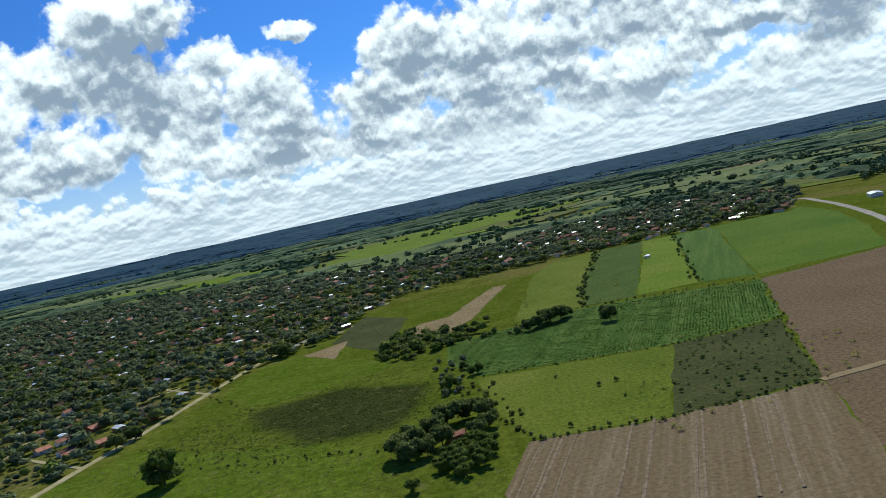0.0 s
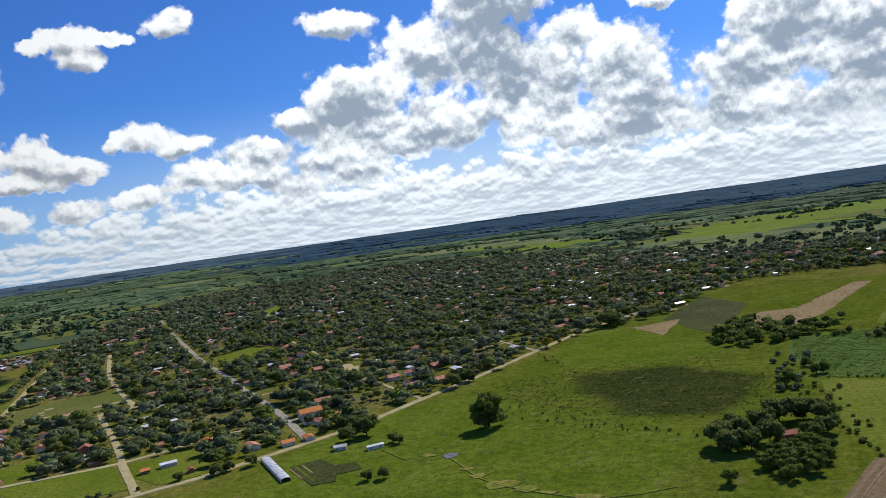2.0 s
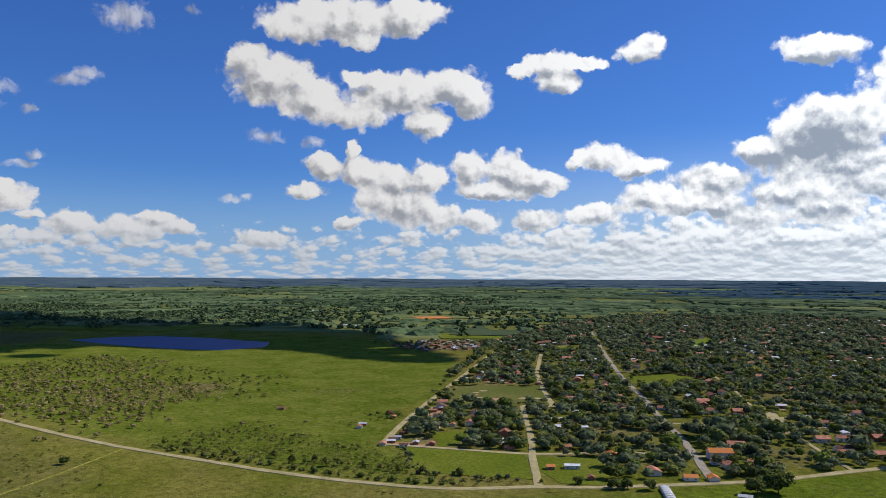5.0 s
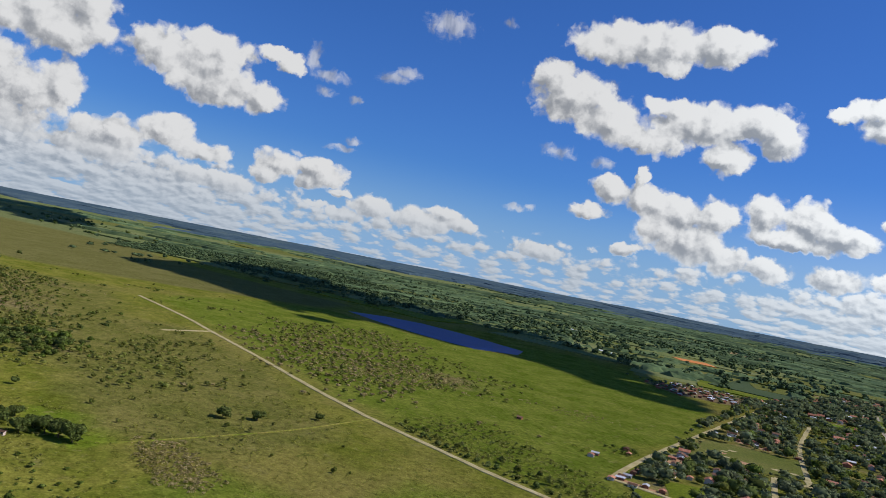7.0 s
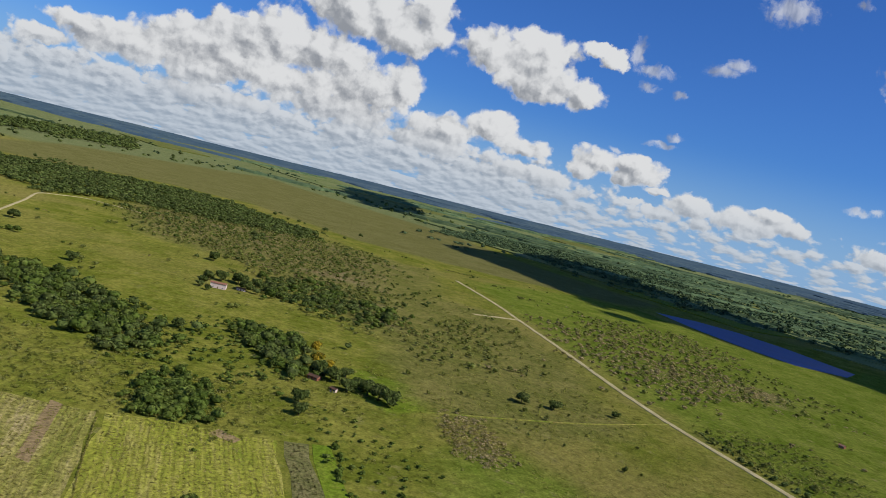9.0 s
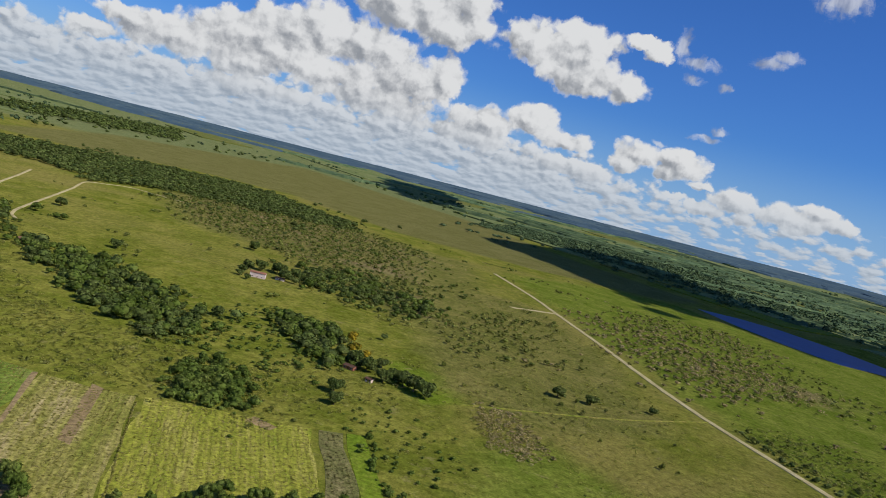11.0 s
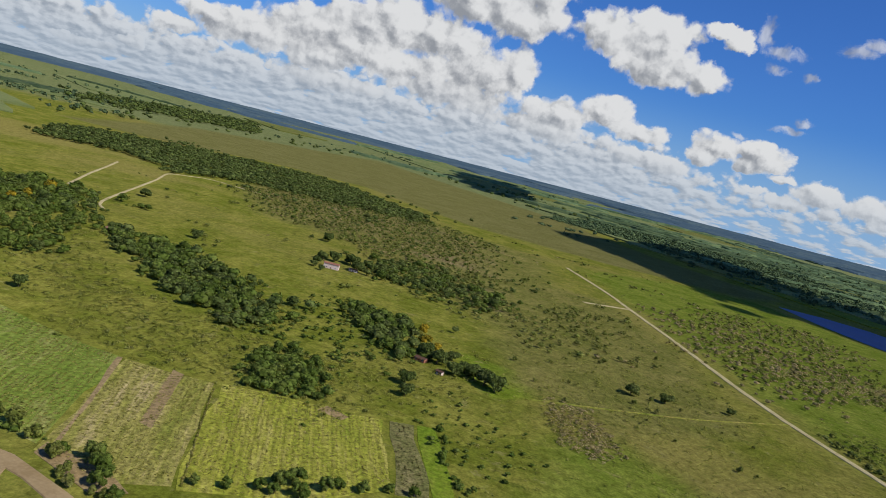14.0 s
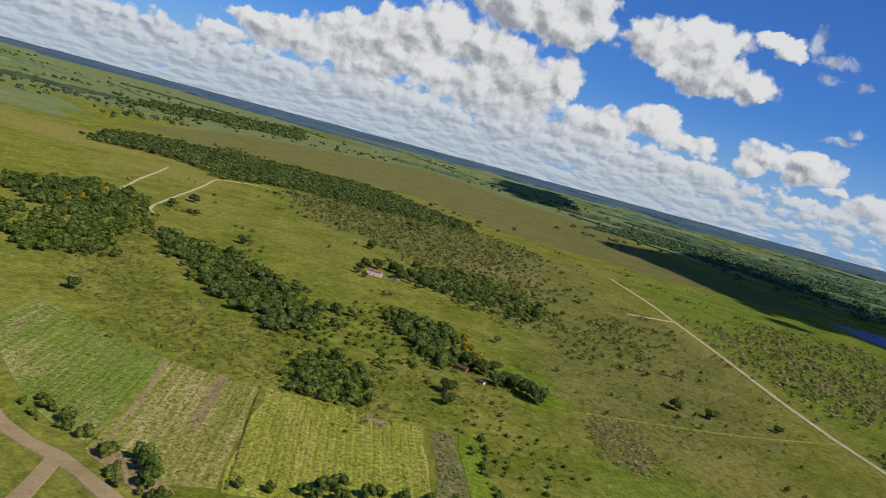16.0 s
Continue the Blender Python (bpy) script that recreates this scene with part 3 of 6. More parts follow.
def quads(corners, material, name, extra=None):
    """A mesh of loose four-cornered faces, from an array (n, 4, 3); extra: (verts, triangles) to join in."""
    n = len(corners)
    verts = corners.reshape(-1, 3)
    loops = np.arange(4 * n)
    starts = np.arange(n) * 4
    if extra is not None:
        ev, et = extra
        starts = np.r_[starts, 4 * n + np.arange(len(et)) * 3]
        loops = np.r_[loops, (et + len(verts)).ravel()]
        verts = np.r_[verts, ev]
    me = bpy.data.meshes.new(name)
    me.vertices.add(len(verts))
    me.vertices.foreach_set("co", verts.astype(np.float32).ravel())
    me.loops.add(len(loops))
    me.loops.foreach_set("vertex_index", loops.astype(np.int32))
    me.polygons.add(len(starts))
    me.polygons.foreach_set("loop_start", starts.astype(np.int32))
    me.update(calc_edges=True)
    me.materials.append(material)
    return me


def part(name, me, parent, label=""):
    ob = new(name, me)
    ob.parent = parent
    return tagged(ob, label)


def inside(poly, x, y):
    poly = np.array(poly, float)
    hit = np.zeros(np.shape(x), bool)
    for (x0, y0), (x1, y1) in zip(poly, np.roll(poly, -1, 0)):
        cross = (y0 > y) != (y1 > y)
        hit ^= cross & (x < (x1 - x0) * (y - y0) / (y1 - y0 + 1e-9) + x0)
    return hit


def off_line(line, x, y):
    best = np.full(np.shape(x), 1e9)
    for (x0, y0), (x1, y1) in zip(line[:-1], line[1:]):
        dx, dy = x1 - x0, y1 - y0
        s = np.clip(((x - x0) * dx + (y - y0) * dy) / (dx * dx + dy * dy), 0, 1)
        best = np.minimum(best, np.hypot(x - x0 - s * dx, y - y0 - s * dy))
    return best


def soft_zone(poly, x, y, edge):
    d = off_line(list(poly) + [poly[0]], x, y)
    return np.clip(0.5 + np.where(inside(poly, x, y), d, -d) / (2 * edge), 0, 1)


def rise(r):
    """The far land climbs a little, so that it closes the view at the horizon."""
    return 74.0 * np.clip((r - 2700) / 2150, 0, 1) ** 2


SHEETS = []


def sheet(name, poly, z, material, label, category="field", wobble=1.5):
    """A field: a thin slab on the ground with a slightly uneven outline."""
    SHEETS.append(name)
    near = math.hypot(*poly[0]) < 1200
    z = (0.03 if near else z) + 0.0041 * (len(SHEETS) % 60)
    pts = []
    for (x0, y0), (x1, y1) in zip(poly, poly[1:] + poly[:1]):
        n = max(1, int(math.hypot(x1 - x0, y1 - y0) / (12 if near else 45)))
        for i in range(n):
            s = i / n
            j = 0 if i == 0 else wobble
            pts.append((x0 + (x1 - x0) * s + rng.uniform(-j, j), y0 + (y1 - y0) * s + rng.uniform(-j, j)))
    n = len(pts)
    h = [rise(math.hypot(x, y)) for x, y in pts]
    verts = [(x, y, k + z) for (x, y), k in zip(pts, h)] + [(x, y, k - 0.4) for (x, y), k in zip(pts, h)]
    faces = [tuple(range(n))] + [(i, i + n, (i + 1) % n + n, (i + 1) % n) for i in range(n)]
    me = solid(verts, faces, material, name)
    bm = bmesh.new()
    bm.from_mesh(me)
    bmesh.ops.recalc_face_normals(bm, faces=bm.faces)
    bm.to_mesh(me)
    bm.free()
    return tagged(new(name, me), label, category, kind="structure")


ROADS = []


def road(name, line, width, material, label, z=0.3, category="road"):
    """A ribbon along a smoothed line, with worn edges."""
    ROADS.append((line, width))
    p = np.array(line, float)
    full = np.r_[[2 * p[0] - p[1]], p, [2 * p[-1] - p[-2]]]
    pts = []
    for i in range(1, len(full) - 2):
        a, b, c, d = full[i - 1 : i + 3]
        n = max(2, int(np.linalg.norm(c - b) / 9))
        for k in range(n):
            s = k / n
            pts.append(0.5 * (2 * b + (c - a) * s + (2 * a - 5 * b + 4 * c - d) * s * s + (3 * b - a - 3 * c + d) * s**3))
    pts.append(p[-1])
    pts = np.array(pts)
    way = np.gradient(pts, axis=0)
    way /= np.linalg.norm(way, axis=1)[:, None] + 1e-9
    side = np.c_[-way[:, 1], way[:, 0]]
    half = width / 2 * (1 + rng.uniform(-0.14, 0.14, (len(pts), 2)))
    left, right = pts + side * half[:, :1], pts - side * half[:, 1:]
    n = len(pts)
    lift = rise(np.hypot(*pts.T))
    verts = [(*q, z + k) for q, k in zip(left, lift)] + [(*q, z + 0.05 + k) for q, k in zip(pts, lift)] + [(*q, z + k) for q, k in zip(right, lift)]
    verts += [(*q, -0.3 + k) for q, k in zip(left + side * 0.4, lift)] + [(*q, -0.3 + k) for q, k in zip(right - side * 0.4, lift)]
    faces = []
    for i in range(n - 1):
        faces += [(i, i + n, i + n + 1, i + 1), (i + n, i + 2 * n, i + 2 * n + 1, i + n + 1)]
        faces += [(i + 3 * n, i, i + 1, i + 3 * n + 1), (i + 2 * n, i + 4 * n, i + 4 * n + 1, i + 2 * n + 1)]
    return tagged(new(name, solid(verts, faces, material, name)), label, category, kind="structure")


ICO = {}


def ico(level):
    if level not in ICO:
        bm = bmesh.new()
        bmesh.ops.create_icosphere(bm, subdivisions=level, radius=1)
        ICO[level] = np.array([v.co[:] for v in bm.verts]), np.array([[v.index for v in f.verts] for f in bm.faces])
        bm.free()
    return ICO[level]


def foliage(x, y, z, r, h, cards, size=0.42, low=0.2, up=0.75):
    """Crowns of many leaf clumps: for each crown, its base, radius and height. Returns the clumps' corners and the dark cores."""
    n = len(x)
    u = rng.normal(size=(n, cards, 3))
    u /= np.linalg.norm(u, axis=-1, keepdims=True)
    u[..., 2] = np.where(u[..., 2] < -0.55, -u[..., 2], u[..., 2])
    lump = 1 + 0.22 * np.sin(u[..., 0] * 3.1 + rng.uniform(0, 6, (n, 1))) * np.cos(u[..., 1] * 3.7 + rng.uniform(0, 6, (n, 1)))
    far = rng.uniform(0.72, 1.08, (n, cards)) * lump
    mid = h * (0.5 + low / 2)
    tall = h * (0.5 - low / 2)
    centre = np.stack([x[:, None] + u[..., 0] * far * r[:, None], y[:, None] + u[..., 1] * far * r[:, None], z[:, None] + mid[:, None] + u[..., 2] * far * tall[:, None]], -1)
    nor = u + rng.normal(scale=0.55, size=u.shape)
    nor[..., 2] += up
    nor /= np.linalg.norm(nor, axis=-1, keepdims=True)
    other = rng.normal(size=u.shape)
    a = np.cross(nor, other)
    a /= np.linalg.norm(a, axis=-1, keepdims=True) + 1e-9
    b = np.cross(nor, a)
    s = (size * r[:, None] * rng.uniform(0.55, 1.25, (n, cards)))[..., None]
    bend = nor * s * 0.3
    corners = np.stack([centre + a * s - bend, centre + b * s * 0.8 + bend, centre - a * s - bend, centre - b * s * 0.8 + bend], -2).reshape(-1, 4, 3)
    iv, it = ico(2 if cards >= 40 else 1)
    core = iv[None] * (rng.uniform(0.66, 0.95, (n, len(iv), 1)))
    core = core * np.stack([r, r, tall], -1)[:, None] + np.stack([x, y, z + mid], -1)[:, None]
    tris = (it[None] + (np.arange(n) * len(iv))[:, None, None]).reshape(-1, 3)
    return corners, (core.reshape(-1, 3), tris)


def stuff(name, x, y, r, h, cards, material, label, category, size=0.42, low=0.2, core=True, up=0.75):
    x, y, r, h = (np.asarray(v, float) for v in (x, y, r, h))
    z = rise(np.hypot(x, y))
    corners, extra = foliage(x, y, z, r, h, cards, size, low, up)
    return tagged(new(name, quads(corners, material, name, extra if core else None)), label, category, kind="stuff")


def scatter(poly, gap, keep=1.0, jitter=0.45, edge=0.0):
    """Points on a jittered grid inside an outline."""
    p = np.array(poly, float)
    gx, gy = np.meshgrid(np.arange(p[:, 0].min() - edge, p[:, 0].max() + edge, gap), np.arange(p[:, 1].min() - edge, p[:, 1].max() + edge, gap))
    x = gx.ravel() + rng.uniform(-jitter, jitter, gx.size) * gap
    y = gy.ravel() + rng.uniform(-jitter, jitter, gx.size) * gap
    if edge:
        # thins out, unevenly, towards the outline
        odds = soft_zone(poly, x, y, edge) + 0.55 * np.array([noise.fractal(Vector((a / 45, b / 45, 7.0)), 0.8, 2.0, 3) for a, b in zip(x, y)])
        ok = rng.random(gx.size) < keep * np.clip(odds * 1.4 - 0.2, 0, 1)
    else:
        ok = inside(poly, x, y) & (rng.random(gx.size) < keep)
    return x[ok], y[ok]


# ---- ground ----
TOWN = [(-275, 264), (-222, 345), (-180, 460), (-152, 590), (-100, 650), (-84, 760), (-50, 840), (40, 860), (110, 868), (180, 868), (292, 862),
        (379, 856), (447, 962), (490, 1080), (470, 1230), (330, 1330), (167, 1290), (60, 1210), (-60, 1180), (-230, 1400), (-480, 1650), (-1000, 1900), (-1350, 1500), (-1150, 1080), (-880, 700),
        (-620, 450), (-480, 320), (-390, 240)]
MARSH = [(-1100, -951), (-1840, -1173), (-3000, -1066), (-2219, -281), (-1650, 30), (-1400, 250), (-1240, 170), (-1180, -40), (-1180, -250), (-1390, -500), (-1364, -665), (-1155, -826)]
LUSH_EAST = [(-260, 220), (-200, 380), (-140, 600), (-90, 750), (60, 780), (200, 860), (420, 930), (600, 700), (400, 300), (200, 100), (-100, 120)]
DRY_WEST = [(-330, 20), (-400, 90), (-600, 60), (-760, -10), (-720, -120), (-560, -110), (-430, -60), (-360, -40)]
DRY_SCRUB = [(-873, -478), (-1091, -432), (-1038, -239), (-988, -100), (-577, -30), (-482, -36), (-512, -101), (-652, -223), (-674, -344)]
DARK_MEADOW = [(-126, 444), (-73, 457), (-25, 417), (-28, 374), (-38, 350), (-79, 357), (-109, 402)]
WET_PASTURE = [(-300, 205), (-460, 125), (-640, 60), (-830, -5), (-1000, -60), (-1150, 60), (-1230, 180), (-1040, 290), (-960, 400), (-1100, 420), (-1150, 560), (-900, 600), (-700, 520), (-600, 440), (-480, 315), (-390, 240), (-330, 225)]
VILLAGE = [(-945, 570), (-842, 560), (-812, 621), (-836, 690), (-931, 732), (-972, 669)]
NEAR_MEADOW = [(-190, -5), (-290, -12), (-335, 20), (-300, 60), (-340, 110), (-330, 170), (-240, 150), (-170, 60)]
SHED_GRASS = [(-394, -69), (-387, -27), (-348, -13), (-321, -31), (-342, -55)]
PADDOCK = [(-147, 585), (-118, 592), (-90, 550), (-60, 530), (-40, 490), (-75, 470), (-125, 455), (-160, 510)]
LOW_PASTURE = [(-205, 380), (-173, 405), (-124, 374), (-74, 353), (-40, 322), (-50, 250), (-100, 215), (-200, 230), (-225, 300)]
RED_GRASS = [(-560, 180), (-700, 150), (-830, 230), (-760, 330), (-640, 330)]


def build_ground():
    radii = np.unique(np.r_[0, np.arange(40, 700, 9), np.arange(700, 1500, 20), np.arange(1500, 2700, 50), np.arange(2700, 4851, 80), 4850])
    turns = 380
    a = np.arange(turns) * 2 * math.pi / turns
    r = radii[1:]
    x = np.r_[0, (r[:, None] * np.sin(a)).ravel()]
    y = np.r_[0, (r[:, None] * np.cos(a)).ravel()]
    z = rise(np.hypot(x, y))
    faces = [(0, 1 + (i + 1) % turns, 1 + i) for i in range(turns)]
    for k in range(len(r) - 1):
        o = 1 + k * turns
        faces += [(o + i, o + (i + 1) % turns, o + turns + (i + 1) % turns, o + turns + i) for i in range(turns)]
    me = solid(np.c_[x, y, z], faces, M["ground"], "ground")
    for name, value in (
        ("lush", np.maximum(soft_zone(LUSH_EAST, x, y, 40), 0)),
        ("dry", np.maximum(0.9 * soft_zone(DRY_WEST, x, y, 50), soft_zone(DRY_SCRUB, x, y, 70))),
        ("bare", np.maximum(np.maximum(np.maximum(0.42 * soft_zone(RED_GRASS, x, y, 70), 0.40 * soft_zone(DRY_SCRUB, x, y, 60)), 0.42 * soft_zone(TOWN, x, y, 15)), 0.7 * soft_zone(VILLAGE, x, y, 20))),
        # grows with distance: how much haze tint the ground colour takes
        ("hazed", np.clip((np.hypot(x, y) - 1300) / 1300, 0, 0.74) * np.clip((100 - np.degrees(np.arctan2(-x, y))) / 20, 0.35, 1)),
        ("dark", soft_zone(DARK_MEADOW, x, y, 22)),
        # the same towards the far plain, where the painted haze is paler
        ("plain", np.clip((np.hypot(x, y) - 1500) / 900, 0, 1) * np.clip((np.degrees(np.arctan2(-x, y)) - 84) / 12, 0, 1)),
        ("bright", np.maximum(np.maximum(soft_zone(PADDOCK, x, y, 9), soft_zone(LOW_PASTURE, x, y, 12)), 0.8 * soft_zone(SHED_GRASS, x, y, 10))),
        ("wet", np.maximum(soft_zone(WET_PASTURE, x, y, 50), 0.75 * soft_zone(NEAR_MEADOW, x, y, 30))),
        ("marsh", soft_zone(MARSH, x, y, 60)),
    ):
        at = me.attributes.new(name, "FLOAT", "POINT")
        at.data.foreach_set("value", value.astype(np.float32))
    bm = bmesh.new()
    bm.from_mesh(me)
    bmesh.ops.recalc_face_normals(bm, faces=bm.faces)
    bm.to_mesh(me)
    bm.free()
    if me.polygons[5].normal.z < 0:
        me.flip_normals()
    return tagged(new("ground", me), "wide flat green pasture land with dry patches reaching the horizon", "ground", kind="structure")


build_ground()


def build_horizon():
    """The last strip of distant woodland, where the ground ends: blue haze is put into its colour, paler away from the
    sun.
    """
    turns = 720
    verts, faces, mats = [], [], []
    for i in range(turns):
        a = 2 * math.pi * i / turns
        way = Vector((math.cos(a), math.sin(a), 0))
        top = 78.5 + 3.0 * noise.noise(way * 9) + 1.6 * noise.noise(way * 40 + Vector((0, 0, 3))) + 0.7 * noise.noise(way * 150)
        for k, rad in enumerate((4330, 4450, 4570, 4680, 4760, 4810)):
            rad += 50 * noise.noise(way * 14 + Vector((0, 0, k))) if k < 4 else 0
            lift = (-1.0, 3.0, 3.5, 4.0, 5.0, 0.0)[k] + (1.2 * noise.noise(way * 120 + Vector((0, 0, k))) if k else 0)
            verts.append((-math.sin(a) * rad, math.cos(a) * rad, top if k == 5 else float(rise(rad)) + lift))
        verts += [(-math.sin(a) * 4900, math.cos(a) * 4900, top - 12), (-math.sin(a) * 4900, math.cos(a) * 4900, -5)]
    for i in range(turns):
        az = (i * 360 / turns + 180) % 360 - 180
        for k in range(7):
            o, q = 8 * i + k, 8 * ((i + 1) % turns) + k
            faces.append((o, q, q + 1, o + 1))
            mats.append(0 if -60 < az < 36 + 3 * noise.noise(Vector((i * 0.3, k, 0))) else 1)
    me = solid(verts, faces, (M["far_blue_haze"], M["far_haze"]), "backdrop")
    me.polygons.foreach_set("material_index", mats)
    tagged(new("backdrop", me), "distant woods along the horizon, with blue haze put into their colour", "backdrop", kind="structure")


build_horizon()

# ---- roads and tracks ----
road("dirt_road", [(-960, -70), (-830, -15), (-746, 14), (-633, 53), (-520, 90), (-458, 114), (-410, 137), (-361, 161), (-320, 187), (-290, 213), (-270, 248), (-254, 270), (-240, 297), (-226, 325), (-214, 355), (-203, 400), (-188, 455), (-173, 525), (-158, 590), (-140, 640)], 4.4, M["dirt"], "pale sandy dirt road running along the edge of town")
road("dirt_track", [(-458, 112), (-405, 60), (-370, 17), (-342, -20)], 0.9, M["path"], "narrow pale dirt track across the pasture", category="track")
road("dirt_track", [(-746, 16), (-725, -6), (-704, -27)], 4.0, M["dirt"], "short pale sandy side track", category="track")
road("dirt_track", [(-470, -352), (-497, -375), (-618, -432), (-690, -466), (-760, -501), (-790, -496), (-819, -484), (-820, -440), (-818, -405)], 2.2, M["dirt"], "pale sandy track beside the wood", category="track")
road("dirt_track", [(-523, -429), (-612, -481), (-680, -518), (-740, -552)], 2.2, M["dirt"], "pale sandy track through scrub", category="track")
road("street", [(-271, 251), (-311, 283), (-357, 322), (-446, 392)], 3.8, M["dirt"], "straight dirt street between houses")
road("street", [(-450, 424), (-580, 527), (-735, 672)], 3.8, M["dirt"], "straight dirt street between trees")
road("avenue", [(-229, 323), (-268, 361), (-301, 392), (-371, 452), (-430, 505), (-515, 577), (-665, 715), (-980, 1010)], 4.6, M["asphalt"], "long straight paved avenue through town")
road("street", [(-390, 238), (-425, 270), (-468, 312), (-544, 389), (-644, 492), (-834, 686)], 3.6, M["dirt"], "straight dirt street at the edge of the marsh")
road("street", [(-390, 236), (-357, 262), (-320, 293), (-298, 333), (-262, 368)], 3.8, M["dirt"], "dirt cross street in front of the houses")
road("street", [(-446, 392), (-432, 410), (-450, 424)], 6.0, M["dirt"], "dirt street at a staggered crossing")
road("street", [(-345, 420), (-290, 480), (-235, 540), (-165, 610)], 2.8, M["dirt"], "dirt cross street under trees")
road("street", [(-203, 400), (-265, 455), (-345, 530), (-430, 620), (-560, 740)], 2.6, M["dirt"], "dirt street under trees")
road("street", [(-173, 525), (-240, 600), (-330, 700), (-450, 820)], 2.6, M["dirt"], "dirt street under trees")
road("highway", [(-140, 640), (-115, 700), (-92, 790), (-40, 890), (60, 915), (220, 920), (350, 915), (432, 950), (426, 880), (404, 781), (368, 660), (330, 560)], 6.5, M["asphalt"], "paved main road through the houses")
road("farm_track", [(-175, -180), (-150, -142), (-147, -119), (-141, -98), (-130, -70), (-122, -40)], 5.0, M["dirt_red"], "reddish dirt farm track", category="track")
road("farm_track", [(-146, -119), (-127, -110), (-100, -100)], 4.0, M["dirt_red"], "reddish dirt farm track fork", category="track")
road("footpath", [(-180, 308), (-169, 300), (-160, 294), (-154, 303), (-149, 313), (-146, 320)], 0.45, M["path"], "thin worn footpath round the pond", category="path")
road("footpath", [(-141, 296), (-134, 289), (-118, 272), (-98, 261), (-67, 254), (-45, 265)], 0.5, M["path"], "thin worn footpath in the grass", category="path")
road("farm_track", [(128, 292), (160, 297), (230, 310)], 4.5, M["dirt_red"], "earth track between ploughed fields", category="track")

# ---- lake ----
LAKE = [(-1262, 222), (-1285, 290), (-1268, 352), (-1190, 408), (-1072, 455), (-1005, 420), (-990, 352), (-1050, 304), (-1140, 260)]
sheet("lake", LAKE, 0.12, M["water"], "long narrow blue lake in the marsh", "lake", 3)

# ---- fields ----
sheet("ploughed_field", [(2, 250), (16, 294), (69, 287), (128, 291), (112, 225), (95, 190), (40, 150), (10, 190)], 0.22, M["soil"], "bare brown ploughed field with pale furrows")
sheet("ploughed_field", [(129, 292), (200, 511), (300, 530), (360, 430), (260, 180), (150, 150), (112, 225)], 0.20, M["soil_red"], "bare reddish brown ploughed field")
sheet("fallow_plot", [(102, 391), (160, 397), (129, 293), (70, 288)], 0.24, M["dark_plot"], "dark fallow plot dotted with low shrubs")
sheet("crop_field", [(-10, 515), (83, 542), (146, 526), (198, 510), (163, 402), (103, 393), (6, 412), (-11, 464)], 0.25, M["crop"], "green row crop field")
sheet("pasture_field", [(3, 408), (102, 390), (70, 288), (19, 296), (8, 346)], 0.20, M["pasture"], "smooth grazed green pasture field")
sheet("pasture_field", [(39, 545), (83, 771), (120, 852), (165, 858), (105, 638), (88, 550), (60, 540)], 0.20, M["pasture"], "weedy green field strip below the houses")
sheet("crop_field", [(90, 549), (106, 638), (167, 858), (216, 858), (126, 546)], 0.20, M["dark_grass"], "dark green crop strip below the houses")
sheet("pasture_field", [(127, 546), (180, 725), (217, 858), (248, 852), (170, 545)], 0.20, M["pasture_lime"], "lime green pasture strip with a white hut")
sheet("crop_field", [(171, 545), (249, 852), (294, 852), (204, 528)], 0.20, M["crop"], "mid green crop strip below the houses")
sheet("pasture_field", [(205, 527), (295, 852), (379, 848), (400, 870), (385, 770), (345, 640), (299, 534)], 0.20, M["pasture_broad"], "broad bright green pasture field")
sheet("fallow_field", [(-48, 566), (-30, 624), (-5, 631), (40, 750), (54, 746), (15, 610), (-3, 562), (-22, 554)], 0.20, M["soil_tan"], "bare tan earth field")
sheet("fallow_plot", [(-100, 623), (-83, 740), (-40, 670), (-55, 540)], 0.18, M["dark_plot"], "dark fallow plot beside the town")
sheet("fallow_field", [(-119, 595), (-87, 621), (-90, 553)], 0.24, M["soil_tan"], "bare tan earth plot")
sheet("crop_field", [(-240, -222), (-232, -182), (-230, -150), (-158, -120), (-164, -146), (-182, -176), (-205, -208)], 0.22, M["crop_lush"], "lush green crop field")
sheet("crop_field", [(-230, -148), (-236, -116), (-163, -83), (-151, -98), (-155, -118)], 0.24, M["crop_mixed"], "patchy harvested crop strip with bare earth")
sheet("crop_field", [(-238, -114), (-246, -94), (-251, -72), (-257, -59), (-205, -38), (-176, -56), (-162, -81)], 0.24, M["crop_yellow"], "yellow green crop field")
sheet("crop_field", [(-258, -57), (-262, -49), (-208, -27), (-203, -36)], 0.24, M["crop_grey"], "dry grey stubble strip")
sheet("fallow_field", [(-235, -132), (-234, -127), (-188, -107), (-189, -112)], 0.27, M["soil_tan"], "narrow strip of bare pinkish earth in the crop", "field", 1.0)
sheet("fallow_field", [(-161, -119), (-154, -117), (-147, -95), (-153, -88), (-158, -97)], 0.27, M["soil_tan"], "bare tan headland beside the crop", "field", 1.6)
sheet("fallow_field", [(-229, -151), (-230, -149.4), (-191, -130), (-162, -116.5), (-162, -118), (-191, -131.6)], 0.27, M["soil_tan"], "narrow pale earth strip between two crops", "field", 0.3)
sheet("fallow_field", [(-252, -79), (-248, -69), (-243, -70), (-245, -80)], 0.27, M["soil_tan"], "small bare tan clearing at the crop's edge", "clearing", 1.0)
sheet("grass_lane", [(-263, -48), (-266, -42), (-212, -20), (-209, -26)], 0.20, M["pasture_lime"], "narrow bright green grass lane beside the stubble", "lane", 0.8)
sheet("grass_plot", [(-316, 288), (-298, 318), (-268, 296), (-254, 276), (-268, 262), (-285, 268)], 0.14, M["pasture"], "mown green plot beside a white roofed house", "lawn")
